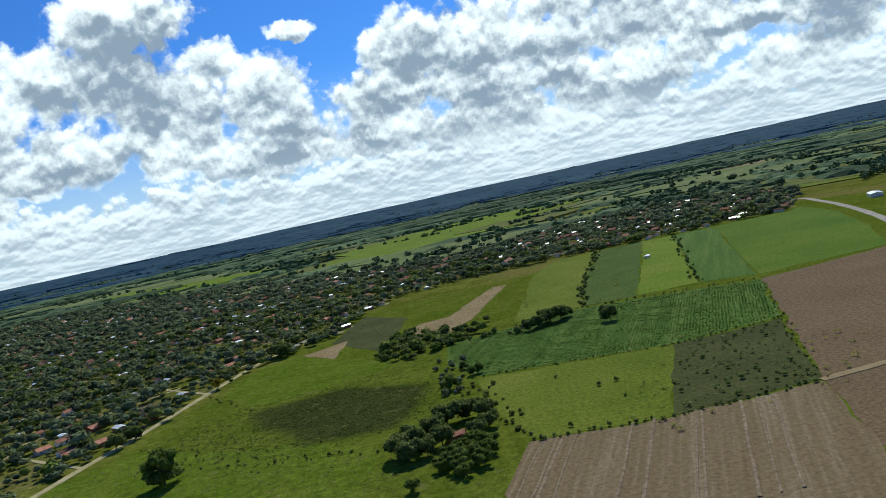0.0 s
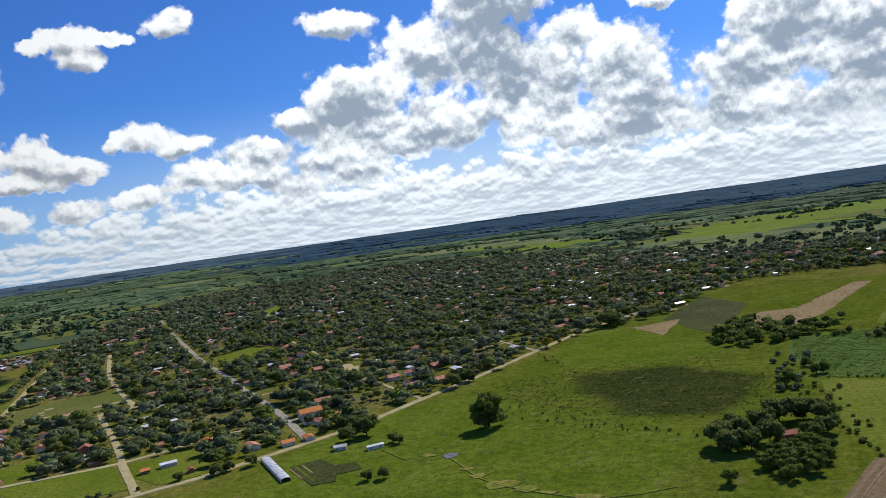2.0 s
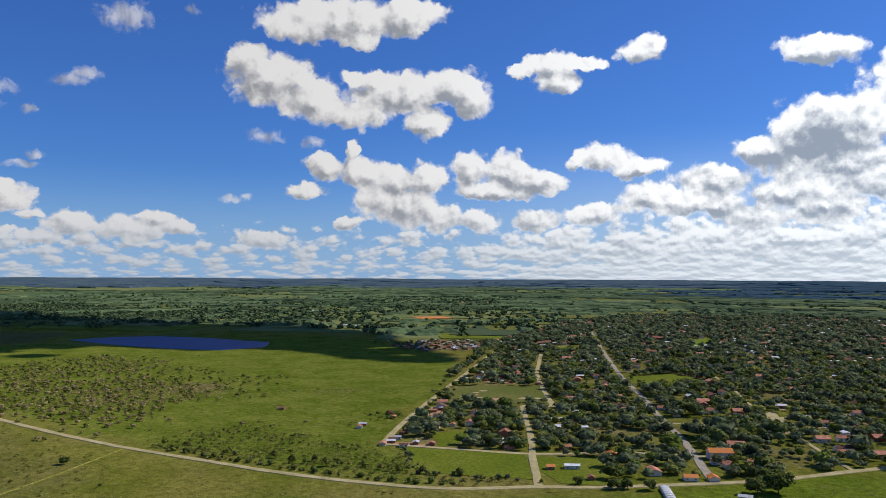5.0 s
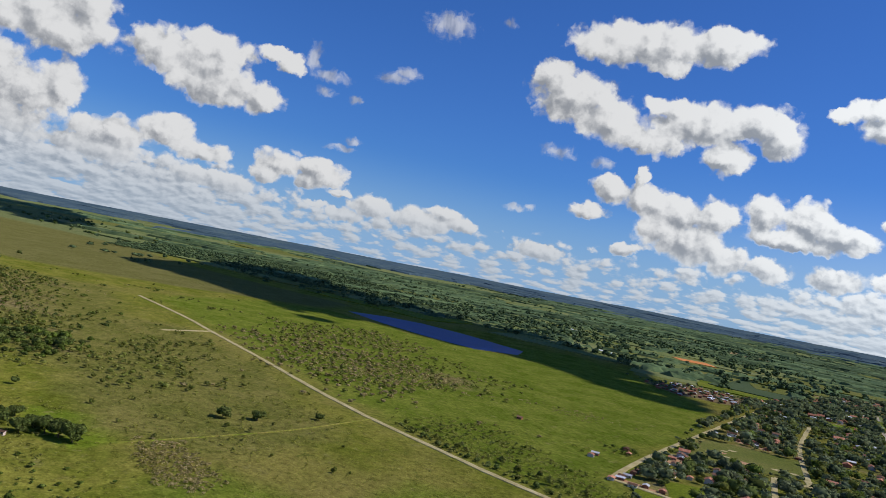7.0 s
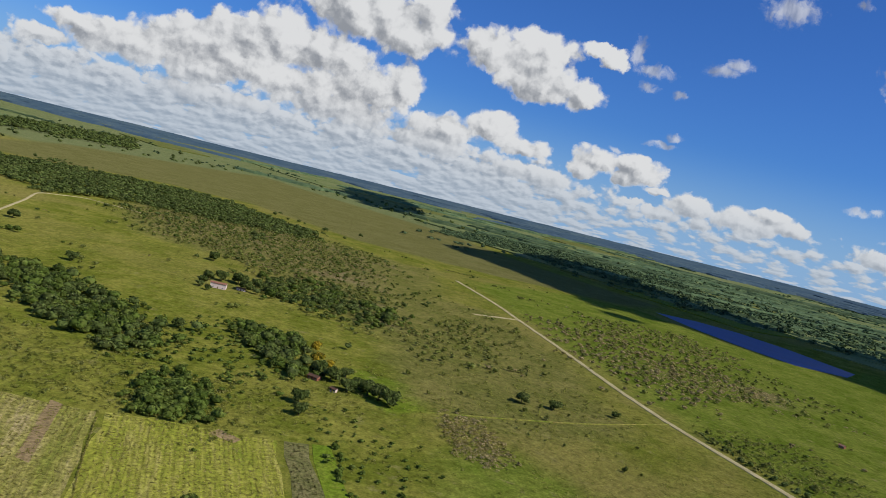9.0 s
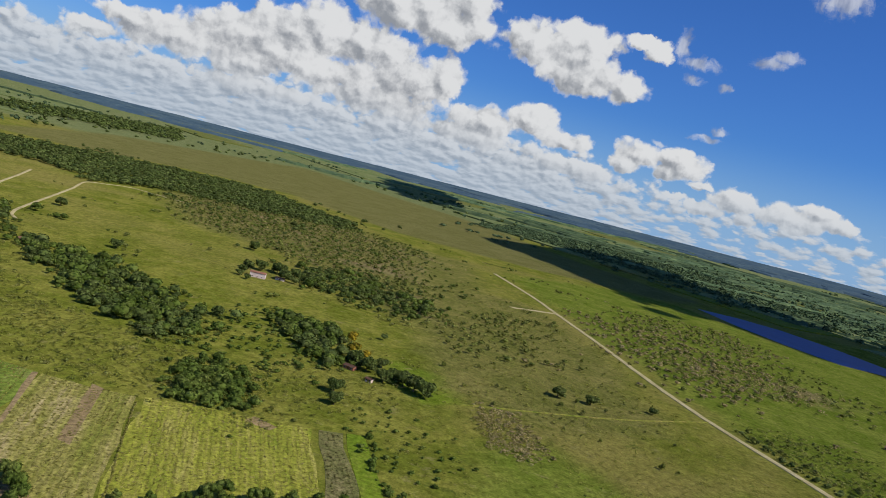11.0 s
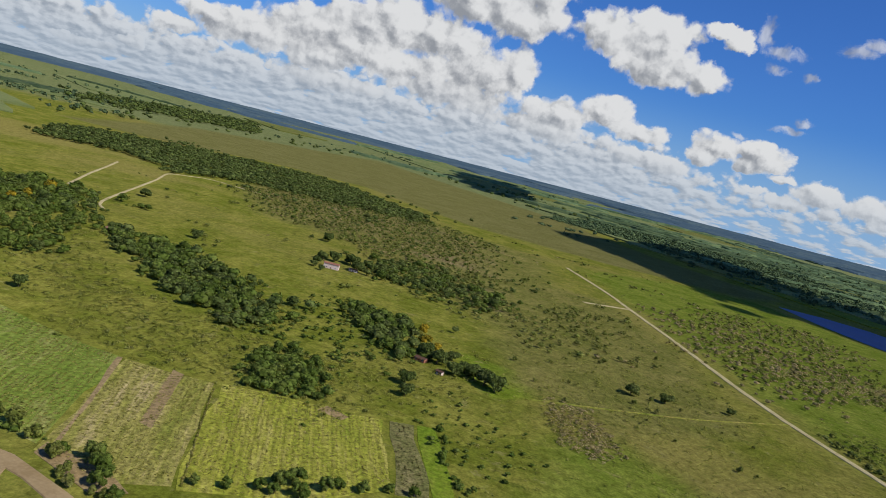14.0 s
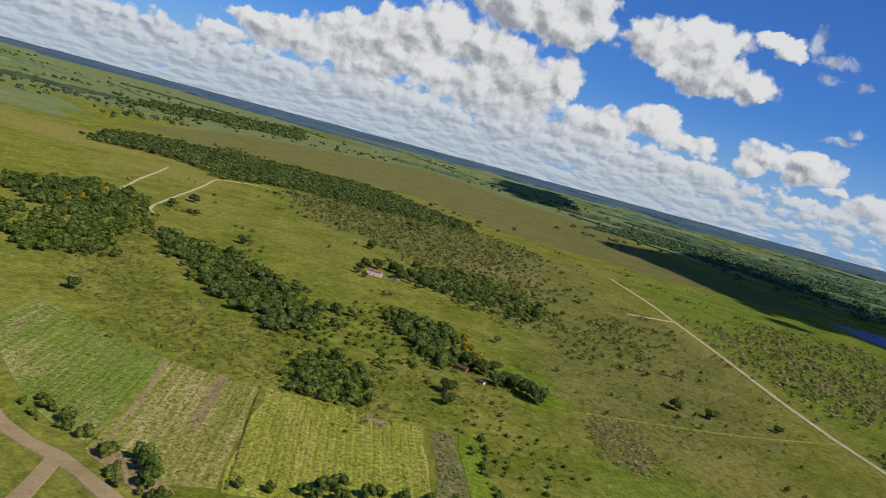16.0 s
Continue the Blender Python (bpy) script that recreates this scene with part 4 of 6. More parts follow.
sheet("grass_plot", [(-562, 418), (-518, 477), (-460, 431), (-456, 375), (-486, 352)], 0.14, M["pasture_dry"], "open playing field of dry grass", "lawn")
sheet("grass_plot", [(-521, 590), (-512, 649), (-456, 631), (-438, 592), (-458, 545)], 0.14, M["pasture"], "open green lot inside the town", "lawn")
sheet("grass_plot", [(-780, 987), (-778, 1063), (-697, 975), (-697, 917)], 0.14, M["pasture_lime"], "open green lot inside the town", "lawn")
sheet("grass_plot", [(-400, 279), (-386, 311), (-370, 285), (-362, 258)], 0.14, M["pasture"], "small green lot between cottages", "lawn")
sheet("grass_plot", [(-818, 719), (-782, 795), (-749, 755), (-787, 698)], 0.14, M["pasture_lime"], "open green strip inside the town", "lawn")
sheet("school_yard", [(-325, 508), (-328, 528), (-291, 488), (-297, 478)], 0.14, M["dirt"], "bare earth yard beside a low hall", "yard", 1.5)
sheet("school_yard", [(-314, 499), (-300, 545), (-294, 542), (-306, 496)], 0.14, M["dirt"], "bare earth lane beside a low hall", "yard", 1.0)
for bx, by, br in ((-479, 397, 8), (-510, 395, 5), (-506, 383, 4), (-474, 416, 4), (-467, 427, 4), (-523, 415, 4), (-496, 390, 3), (-518, 404, 3), (-448, 318, 8), (-460, 324, 6), (-382, 246, 7), (-372, 254, 5), (-550, 466, 6), (-566, 456, 6)):
    ring = [(bx + br * math.cos(k * 0.785) * rng.uniform(0.6, 1.2), by + br * math.sin(k * 0.785) * rng.uniform(0.6, 1.2)) for k in range(8)]
    tagged(sheet("bare_patch", ring, 0.2, M["dirt" if br < 5 else "soil_bright"], "worn patch of bare sandy earth in the grass", "ground", 0.6), group="worn earth patches")
for k, s in enumerate((3, 8.5, 10.5, 16, 37, 45, 61, 63, 78, 84, 90)):
    wx, wy = 18 + s, 291.5 - 0.02 * s
    tagged(road("wheel_track", [(wx - 0.338 * q + rng.uniform(-0.4, 0.4), wy - q) for q in (1, 20, 40, 60, 80 if s > 15 else 62)], 0.55 + 0.25 * (k % 3), M["soil_pale"], "pale straight wheel track in the ploughed field", 0.3, "track"), group="wheel tracks")
sheet("pond", [(-146, 299), (-144, 303), (-140, 302), (-139, 298), (-142, 295)], 0.2, M["pond"], "small muddy grey pond in the pasture", "pond", 0.3)
sheet("grass_plot", [(-376, 243), (-323, 287), (-280, 256), (-321, 218)], 0.14, M["pasture"], "fenced green paddock beside the dirt road", "lawn")
for k, (bx, by, br, stretch) in enumerate(((-108, 266, 5, 1.9), (-97, 262, 3.5, 1.5), (-120, 275, 3, 1.2), (-128, 283, 2.4, 1.4), (-72, 256, 3.2, 1.8), (-152, 300, 2.6, 1.3), (-88, 259, 2, 2.2))):
    ring = [(bx + br * stretch * math.cos(q * 0.628) * rng.uniform(0.5, 1.2), by + br * math.sin(q * 0.628) * rng.uniform(0.4, 1.2)) for q in range(10)]
    tagged(sheet("bare_patch", ring, 0.22, M["path"], "worn patch of thin pale grass along the footpath", "ground", 0.7), group="worn pasture patches")
sheet("garden_plot", [(-214, 285), (-205, 296), (-192, 287), (-184, 292), (-176, 283), (-184, 276), (-180, 268), (-188, 263)], 0.2, M["dark_plot"], "dark worked garden soil beside the greenhouse", "garden", 0.8)
for k in range(9):
    x0, y0 = -213 + 0.95 * k + rng.uniform(-1, 2.5), 284 + 1.3 * k + rng.uniform(-2, 0.2)
    run = rng.uniform(9, 23)
    tagged(sheet("vegetable_bed", [(x0, y0), (x0 + run, y0 - 0.83 * run), (x0 + run + 0.5, y0 - 0.83 * run + 0.6), (x0 + 0.5, y0 + 0.7)], 0.3, M[("soil_tan", "crop_grey", "pasture", "crop_mixed")[k % 4]], "long narrow garden bed beside the greenhouse", "bed", 0.25), group="vegetable beds")
for k in range(560):
    # the patchwork of far fields
    az, rad = radians(rng.uniform(-35, 140)), 1250 * 3.3 ** rng.random()
    fx, fy = -math.sin(az) * rad, math.cos(az) * rad
    if inside(TOWN, np.array([fx]), np.array([fy]))[0] or soft_zone(MARSH, np.array([fx]), np.array([fy]), 200)[0] > 0:
        continue
    if math.hypot(fx + 1130, fy - 320) < 420 or (fx < -500 and fy < -300 and rng.random() < 0.7):
        continue
    turn = STREET + rng.normal(0, 0.12)
    ux, uy = math.cos(turn), math.sin(turn)
    w, d = rng.uniform(60, 170) * max(1, rad / 2200), rng.uniform(60, 200) * max(1, rad / 2200)
    corner = [(fx + ux * w * i - uy * d * j, fy + uy * w * i + ux * d * j) for i, j in ((-1, -1), (1, -1), (1, 1), (-1, 1))]
    # most far fields take the copies with haze put into their colour
    kind, text = [("pasture_hazed", "far green pasture field"), ("pasture_dry", "far dry grass field"), ("pasture" if rad < 2000 else "pasture_hazed", "far bright green field"), ("crop_hazed", "far dark green crop field"), ("soil_tan", "far bare tan field")][int(rng.choice(5, p=(0.42, 0.30, 0.20, 0.06, 0.02) if fx > -900 or fy > 300 else (0.7, 0.26, 0.0, 0.0, 0.04)))]
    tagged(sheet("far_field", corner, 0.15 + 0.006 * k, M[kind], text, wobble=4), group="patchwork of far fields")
OPEN_FAR = [[(-293, 2039), (307, 2415), (225, 1798), (-79, 1886), (-182, 1663)], [(-267, 1643), (36, 2177), (267, 1673), (185, 1516), (-139, 1399)], [(-1025, 2008), (-500, 1780), (-380, 1900), (-650, 2150), (-950, 2350)], [(-1117, 2115), (-1136, 3160), (-552, 2993), (-511, 2554), (-814, 2397)]]
sheet("far_field", [(-293, 2039), (307, 2415), (420, 2100), (225, 1798), (-79, 1886), (-182, 1700)], 3.05, M["pasture_lime"], "long bright green far field")
sheet("far_field", [(-1117, 2115), (-1136, 2900), (-552, 2800), (-511, 2554), (-814, 2397)], 3.15, M["pasture_hazed"], "long pale green far field")
sheet("far_field", [(-267, 1643), (-60, 1900), (36, 2177), (267, 1673), (185, 1516), (82, 1600), (-139, 1399)], 3.0, M["pasture_lime"], "long bright green far field")
sheet("far_field", [(-1025, 2008), (-800, 1900), (-500, 1780), (-380, 1900), (-650, 2150), (-950, 2350)], 3.1, M["pasture_lime"], "long bright green far field")
sheet("clay_pit", [(-1440, 960), (-1520, 985), (-1500, 1060), (-1420, 1030)], 3.2, M["tile_orange"], "bare orange clay lot among fields")

# ---- trees ----
GAPS = [[(-316, 288), (-298, 318), (-268, 296), (-254, 276), (-268, 262), (-285, 268)], [(-562, 418), (-518, 477), (-460, 431), (-456, 375), (-486, 352)], [(-521, 590), (-512, 649), (-456, 631), (-438, 592), (-458, 545)],
        [(-780, 987), (-778, 1063), (-697, 975), (-697, 917)], [(-376, 243), (-323, 285), (-278, 253), (-321, 214)],
        [(-402, 280), (-385, 313), (-368, 285), (-360, 256)], [(-818, 719), (-782, 795), (-749, 755), (-787, 698)], [(-325, 508), (-328, 528), (-291, 490), (-297, 476)], [(-314, 499), (-300, 545), (-288, 540), (-302, 490)], [(-590, 450), (-528, 490), (-520, 478), (-580, 438)], [(-404, 262), (-388, 232), (-366, 250), (-378, 270)], [(-470, 316), (-468, 334), (-430, 318), (-434, 298)]]


for k in range(70):
    # small open lots among the houses
    lx, ly, a = rng.uniform(-900, 60), rng.uniform(330, 1250), STREET + rng.normal(0, 0.1)
    if inside(TOWN, np.array([lx]), np.array([ly]))[0]:
        w, d = rng.uniform(8, 24), rng.uniform(6, 16)
        GAPS.append([(lx + math.cos(a) * w * i - math.sin(a) * d * j, ly + math.sin(a) * w * i + math.cos(a) * d * j) for i, j in ((-1, -1), (1, -1), (1, 1), (-1, 1))])


def clear_of(x, y, margin=1.5):
    ok = np.ones(len(x), bool)
    for line, width in ROADS:
        ok &= off_line(line, x, y) > width / 2 + margin + (2.4 if width == 4.6 else 2.5 if width == 3.6 else 1.0 if width == 3.8 else 0)
    for gap in GAPS:
        ok &= ~inside(gap, x, y)
    return ok


# houses first, so that the trees leave room for them
ux, uy = math.cos(STREET), math.sin(STREET)
HOUSES = []


def plan_houses():
    special = [(-257, 367), (-286, 287), (-185, 311), (-219, 281), (-203, 310), (-293, 323), (-265, 279), (-266, 344), (-238, 318), (-232, 326), (-321, 317), (-387, 441), (-377, 466), (-355, 452), (-355, 333), (-230, 295)]
    lots = []
    for i in range(-10, 110):
        for j in range(-70, 70):
            s, c = i * 23 + rng.uniform(-6, 6), j * 19 + rng.uniform(-5, 5)
            lots.append((-271 + ux * s - uy * c, 251 + uy * s + ux * c))
    lots = np.array(lots)
    x, y = lots.T
    ok = inside(TOWN, x, y) & clear_of(x, y, 6) & (rng.random(len(x)) < 0.62)
    for sx, sy in special:
        ok &= np.hypot(x - sx, y - sy) > 17
    for px, py in lots[ok]:
        HOUSES.append((px, py, STREET + rng.choice((0, math.pi / 2)) + rng.normal(0, 0.08)))
    HOUSES.sort(key=lambda q: math.hypot(q[0] - 5, q[1] - 5))


plan_houses()
HX = np.array([(a, b) for a, b, _ in HOUSES])


def town_trees():
    x, y = scatter(TOWN, 6.5, 0.93)
    near = np.hypot(x, y)
    x2, y2 = x[clear_of(x, y)], y[clear_of(x, y)]
    ok = np.ones(len(x2), bool)
    for i in range(0, len(x2), 4000):
        d = np.hypot(x2[i : i + 4000, None] - HX[None, :, 0], y2[i : i + 4000, None] - HX[None, :, 1]).min(1)
        ok[i : i + 4000] = d > rng.uniform(5.6, 9.0, len(d))
    x, y = x2[ok], y2[ok]
    # tall clumps in some blocks, low gardens and bare yards in others
    lush = np.array([noise.fractal(Vector((a / 38, b / 38, 3.0)), 0.8, 2.0, 3) for a, b in zip(x, y)])
    keep = rng.random(len(x)) < np.clip(1.12 + lush * 1.6, 0.25, 1)
    x, y, lush = x[keep], y[keep], lush[keep]
    r = rng.uniform(1.7, 4.2, len(x)) * np.clip(1 + 0.9 * lush, 0.6, 1.45)
    h = r * rng.uniform(1.3, 2.0, len(x))
    near = np.hypot(x, y)
    a, b, c = near < 650, (near >= 650) & (near < 1050), near >= 1050
    r = np.where(a | b, r * 1.18, r)
    kind = rng.random(len(x))
    for lo, hi, leaf, word in ((0, 0.62, "leaf", "dense dark green"), (0.62, 0.86, "leaf_dark", "deep green"), (0.86, 0.94, "leaf_fresh", "fresh green"), (0.94, 1, "leaf_olive", "olive yellow")):
        k = (kind >= lo) & (kind < hi)
        stuff("town_trees", x[a & k], y[a & k], r[a & k] * rng.uniform(0.7, 1.1, (a & k).sum()), h[a & k], 42, M[leaf], word + " garden trees between the houses", "trees", 0.23)
        stuff("town_trees", x[b & k], y[b & k], r[b & k] * rng.uniform(0.8, 1.15, (b & k).sum()), h[b & k], 22, M[leaf], word + " garden trees filling the town", "trees", 0.33)
    c &= rng.random(len(x)) < 0.62
    stuff("town_trees", x[c], y[c], r[c] * 1.4, h[c] * 1.1, 9, M["leaf"], "distant dense town trees", "trees", 0.45)


town_trees()


def wood(poly, gap, r0, r1, material, label, cards=40, name="woodland", keep=0.95, squat=1.5, size=0, edge=None):
    x, y = scatter(poly, gap, keep, edge=(7.0 if r1 > 2.2 else 16.0) if edge is None else edge)
    ok = clear_of(x, y, 1.0)
    x, y = x[ok], y[ok]
    r = rng.uniform(r0, r1, len(x))
    big = r1 > 2.2
    if material is M["leaf_dark"] and r1 < 5:
        r *= rng.uniform(0.55, 1.15, len(x))
        other = rng.random(len(x)) < 0.5
        stuff(name, x[other], y[other], r[other], r[other] * rng.uniform(squat * 0.8, squat * 1.3, other.sum()), cards, M["leaf_fresh"], label.replace("dark", "lighter green"), "woodland", size if size else 0.3)
        x, y, r = x[~other], y[~other], r[~other]
        fx, fy = scatter(poly, 4.6, 0.45, edge=30.0)
        ok = clear_of(fx, fy, 1.0) & ~inside(poly, fx, fy)
        fr = rng.uniform(0.5, 1.6, ok.sum())
        stuff("shrubs", fx[ok], fy[ok], fr, fr * 1.1, 14, M["leaf_brush"], "olive shrubs round the wood", "shrubs", 0.36, core=False, up=2.5)
    return stuff(name, x, y, r, r * rng.uniform(squat * 0.8, squat * 1.25, len(x)), cards, material, label, "woodland" if big else "shrubs", size if size else (0.3 if big else 0.36), core=big or material is M["leaf_fresh"], up=0.75 if big else 1.9)


wood([(-430, -318), (-425, -285), (-405, -225), (-382, -187), (-352, -157), (-325, -148), (-306, -156), (-318, -183), (-336, -220), (-380, -272)], 4.4, 1.8, 3.9, M["leaf_dark"], "dense dark gallery wood in the pasture", 60, size=0.22, keep=0.9)
wood([(-418, -146), (-422, -122), (-392, -91), (-353, -74), (-334, -82), (-371, -117)], 4.4, 1.8, 3.9, M["leaf_dark"], "dense dark gallery wood by the stream", 60, size=0.22, keep=0.9)
wood([(-262, -118), (-300, -122), (-300, -108), (-268, -86), (-254, -87), (-248, -99)], 3.6, 1.4, 2.8, M["leaf_fresh"], "dense green thicket at the crop's edge", 64, size=0.22, keep=0.92)
wood([(-886, -780), (-989, -822), (-1137, -758), (-1250, -640), (-1300, -540), (-1115, -312), (-1031, -270), (-933, -364), (-894, -465), (-802, -511), (-825, -631), (-765, -686)], 7.4, 2.6, 5.2, M["leaf_dark"], "long dark forest belt before the marsh", 17, squat=1.2)
wood([(-541, -179), (-612, -176), (-588, -84), (-532, -85), (-523, -125), (-510, -159)], 7.0, 1.4, 3.6, M["leaf_dark"], "dark trees behind the farmhouse", 50, keep=0.55, edge=18.0)
wood([(-470, -452), (-505, -446), (-512, -393), (-455, -335), (-405, -345), (-375, -372), (-400, -420)], 5.2, 2.2, 4.6, M["leaf_dark"], "dark wood beside the white track", 64, size=0.24, keep=0.42)
wood([(-470, -452), (-505, -446), (-508, -400), (-440, -345), (-375, -350), (-400, -420)], 6.5, 1.6, 3.4, M["leaf_fresh"], "fresh green trees beside the white track", 56, size=0.26, keep=0.7)
wood([(-2035, -255), (-2600, -190), (-3000, 160), (-2600, 420), (-2243, 606), (-1561, 680), (-1700, 514), (-1800, 199), (-2050, -44)], 15, 5.0, 8.5, M["leaf_hazed"], "dark forest beyond the marsh", 13, squat=0.9)
wood([(-60, 517), (-43, 581), (7, 560), (22, 540), (-22, 502), (-44, 494)], 6.0, 2.2, 4.4, M["leaf_dark"], "dark copse between the fields", 56, keep=0.7)
wood([(-873, -478), (-1091, -432), (-1038, -239), (-988, -187), (-577, -72), (-685, 9), (-522, 12), (-482, -36), (-512, -101), (-652, -223), (-674, -344)], 7.5, 0.8, 2.6, M["leaf_olive"], "scattered olive scrub bushes", 20, "scrub", 0.85, 1.2, edge=40)
wood([(-860, -440), (-1040, -420), (-1030, -250), (-960, -150), (-600, -60), (-520, -60), (-560, -190), (-660, -230), (-690, -340)], 9.5, 1.0, 2.6, M["leaf_dark"], "dark bushes in the scrub behind the farmhouse", 34, "bushes", 0.6, 1.2, edge=45)
wood([(-840, -430), (-1020, -420), (-1000, -250), (-930, -160), (-660, -120), (-590, -190), (-680, -230), (-700, -340)], 6.0, 0.7, 1.7, M["tussock"], "pale dry shrubs in the scrub behind the farmhouse", 14, "dry_shrubs", 0.75, 1.0, edge=35)
wood([(-541, -170), (-600, -190), (-640, -150), (-610, -100), (-560, -60), (-500, -75), (-505, -120), (-520, -150)], 5.2, 1.6, 3.4, M["leaf_dark"], "dark trees in a belt east of the farmhouse", 56, keep=0.62, size=0.25)
wood([(-240, -150), (-232, -180), (-330, -300), (-400, -320), (-330, -230), (-300, -150), (-330, -135), (-260, -60), (-250, -84), (-245, -110)], 2.4, 0.4, 1.25, M["leaf_brush"], "low olive brush covering the slope", 10, "brush", 0.75, 0.8)
wood([(-300, -140), (-330, -80), (-400, -90), (-350, -30), (-275, -55), (-262, -75)], 2.6, 0.4, 1.3, M["leaf_brush"], "low olive brush in the meadow", 10, "brush", 0.75, 0.8)
wood([(-240, -150), (-232, -180), (-330, -300), (-400, -320), (-330, -230), (-300, -150), (-330, -135), (-260, -60), (-250, -84), (-245, -110)], 5.5, 0.6, 1.6, M["leaf_olive"], "olive bushes scattered through the brush", 16, "bushes", 0.5, 0.9, edge=20)
wood([(-308, -150), (-350, -145), (-425, -160), (-400, -100), (-330, -84), (-262, -84), (-248, -105), (-285, -135)], 4.6, 0.7, 1.9, M["leaf_fresh"], "green shrubs between the woods", 18, "shrubs", 0.6, 1.1, edge=12)
wood([(-285, -285), (-330, -262), (-348, -285), (-425, -318), (-445, -335), (-410, -365), (-360, -372), (-310, -340)], 4.6, 1.2, 3.0, M["leaf_fresh"], "leafy green wood round a farm", 60, keep=0.6, size=0.26)
wood([(-300, -60), (-250, -40), (-215, -15), (-240, 0), (-300, -20)], 4.2, 0.5, 1.4, M["leaf_fresh"], "green bushes along the grass lane", 16, "bushes", 0.4, 1.1)
wood([(-352, -17), (-360, 4), (-313, 26), (-286, 20), (-297, 0)], 2.2, 0.6, 1.5, M["tussock"], "pale dry tussocks", 14, "tussocks", 0.85, 0.9, edge=5)
wood([(-352, -17), (-360, 4), (-313, 26), (-286, 20), (-297, 0)], 4.0, 0.5, 1.2, M["leaf_olive"], "olive weeds between dry tussocks", 12, "weeds", 0.7, 0.9, edge=6)
wood([(-590, 115), (-650, 95), (-700, 140), (-690, 255), (-630, 235)], 4.4, 0.9, 2.2, M["tussock"], "pale reddish tussocks on the wet pasture", 10, "tussocks", 0.75, 0.8, edge=30)
wood([(-500, 110), (-640, 60), (-780, 30), (-800, 110), (-740, 200), (-640, 190), (-540, 150)], 7.0, 1.1, 2.8, M["tussock"], "pale dry hummocks on the wet pasture", 14, "tussocks", 0.6, 1.1, edge=35)
wood([(-560, 105), (-760, 40), (-960, 100), (-980, 230), (-700, 290), (-600, 240)], 10.0, 1.1, 2.8, M["leaf_olive"], "olive hummocks on the wet pasture", 18, "hummocks", 0.7, 1.1, edge=30)
wood([(-780, 80), (-930, 110), (-960, 210), (-880, 250), (-800, 220)], 6.5, 1.0, 2.4, M["tussock"], "pale reddish tussocks on the wet pasture", 9, "tussocks", 0.75, 0.8, edge=40)
wood([(-560, 300), (-590, 290), (-600, 335), (-570, 340)], 3.2, 0.5, 1.1, M["tussock"], "pale reddish tussocks on the wet pasture", 10, "tussocks", 0.75, 0.8, edge=15)
wood([(-330, 20), (-440, 95), (-640, 40), (-740, -10), (-700, -60), (-560, -60), (-430, -50)], 6.5, 0.5, 1.6, M["leaf_brush"], "scattered low bushes on dry pasture", 14, "scrub", 0.6, 1.0)
wood([(-488, 161), (-470, 191), (-415, 214), (-374, 228), (-300, 238), (-290, 228), (-343, 190), (-417, 148), (-459, 136)], 3.2, 0.4, 1.3, M["leaf_olive"], "low thicket of olive brush beside the dirt road", 14, "brush", 0.75, 1.1, edge=14)
wood([(-488, 161), (-470, 191), (-415, 214), (-374, 228), (-300, 238), (-290, 228), (-343, 190), (-417, 148), (-459, 136)], 6.5, 0.6, 1.7, M["leaf_dark"], "dark bushes in the roadside thicket", 22, "bushes", 0.6, 1.1, edge=14)
wood([(-455, 128), (-440, 150), (-380, 200), (-340, 235), (-320, 215), (-350, 180), (-400, 150)], 5.5, 0.8, 2.2, M["leaf_olive"], "roadside brush", 20, "brush", 0.55, 1.2)
wood([(102, 391), (160, 397), (129, 293), (70, 288)], 6, 0.6, 1.5, M["leaf_dark"], "low dark shrubs dotted over the fallow plot", 20, "shrubs", 0.75, 1.2, edge=0)
wood([(-128, 446), (-160, 420), (-120, 340), (-40, 320), (-15, 350), (-38, 350), (-79, 357), (-109, 402)], 6, 0.5, 1.2, M["leaf_olive"], "weedy tufts round the dark meadow", 12, "tufts", 0.6, 1.0)

wood([(-1640, -1430), (-2200, -1750), (-2700, -1850), (-3300, -1800), (-2500, -1346), (-2022, -1400)], 26, 8, 13, M["leaf_dark"], "far dark forest belt across the plain", 12, squat=1.0)
wood([(-1300, -1150), (-1900, -1500), (-3000, -1250), (-3000, -1080), (-1840, -1190), (-1150, -990)], 62, 5, 9, M["leaf_dark"], "lone trees dotted over the far plain", 12, "far_trees", 0.55, 1.3)
wood([(-2300, -330), (-2900, -900), (-3300, -700), (-2900, -150)], 80, 6, 11, M["leaf_dark"], "lone trees dotted over the far plain", 12, "far_trees", 0.5, 1.3)
wood([(-420, -30), (-470, 100), (-350, 150), (-290, 200), (-240, 150), (-200, 0), (-250, -30)], 4.5, 0.3, 0.9, M["leaf_brush"], "grass tufts and weeds on the meadow", 10, "tufts", 0.6, 0.9)
wood([(-240, 220), (-150, 220), (-20, 250), (-30, 330), (-130, 420), (-190, 390)], 5, 0.3, 0.7, M["leaf"], "grass tufts and weeds on the green pasture", 8, "tufts", 0.35, 0.8)


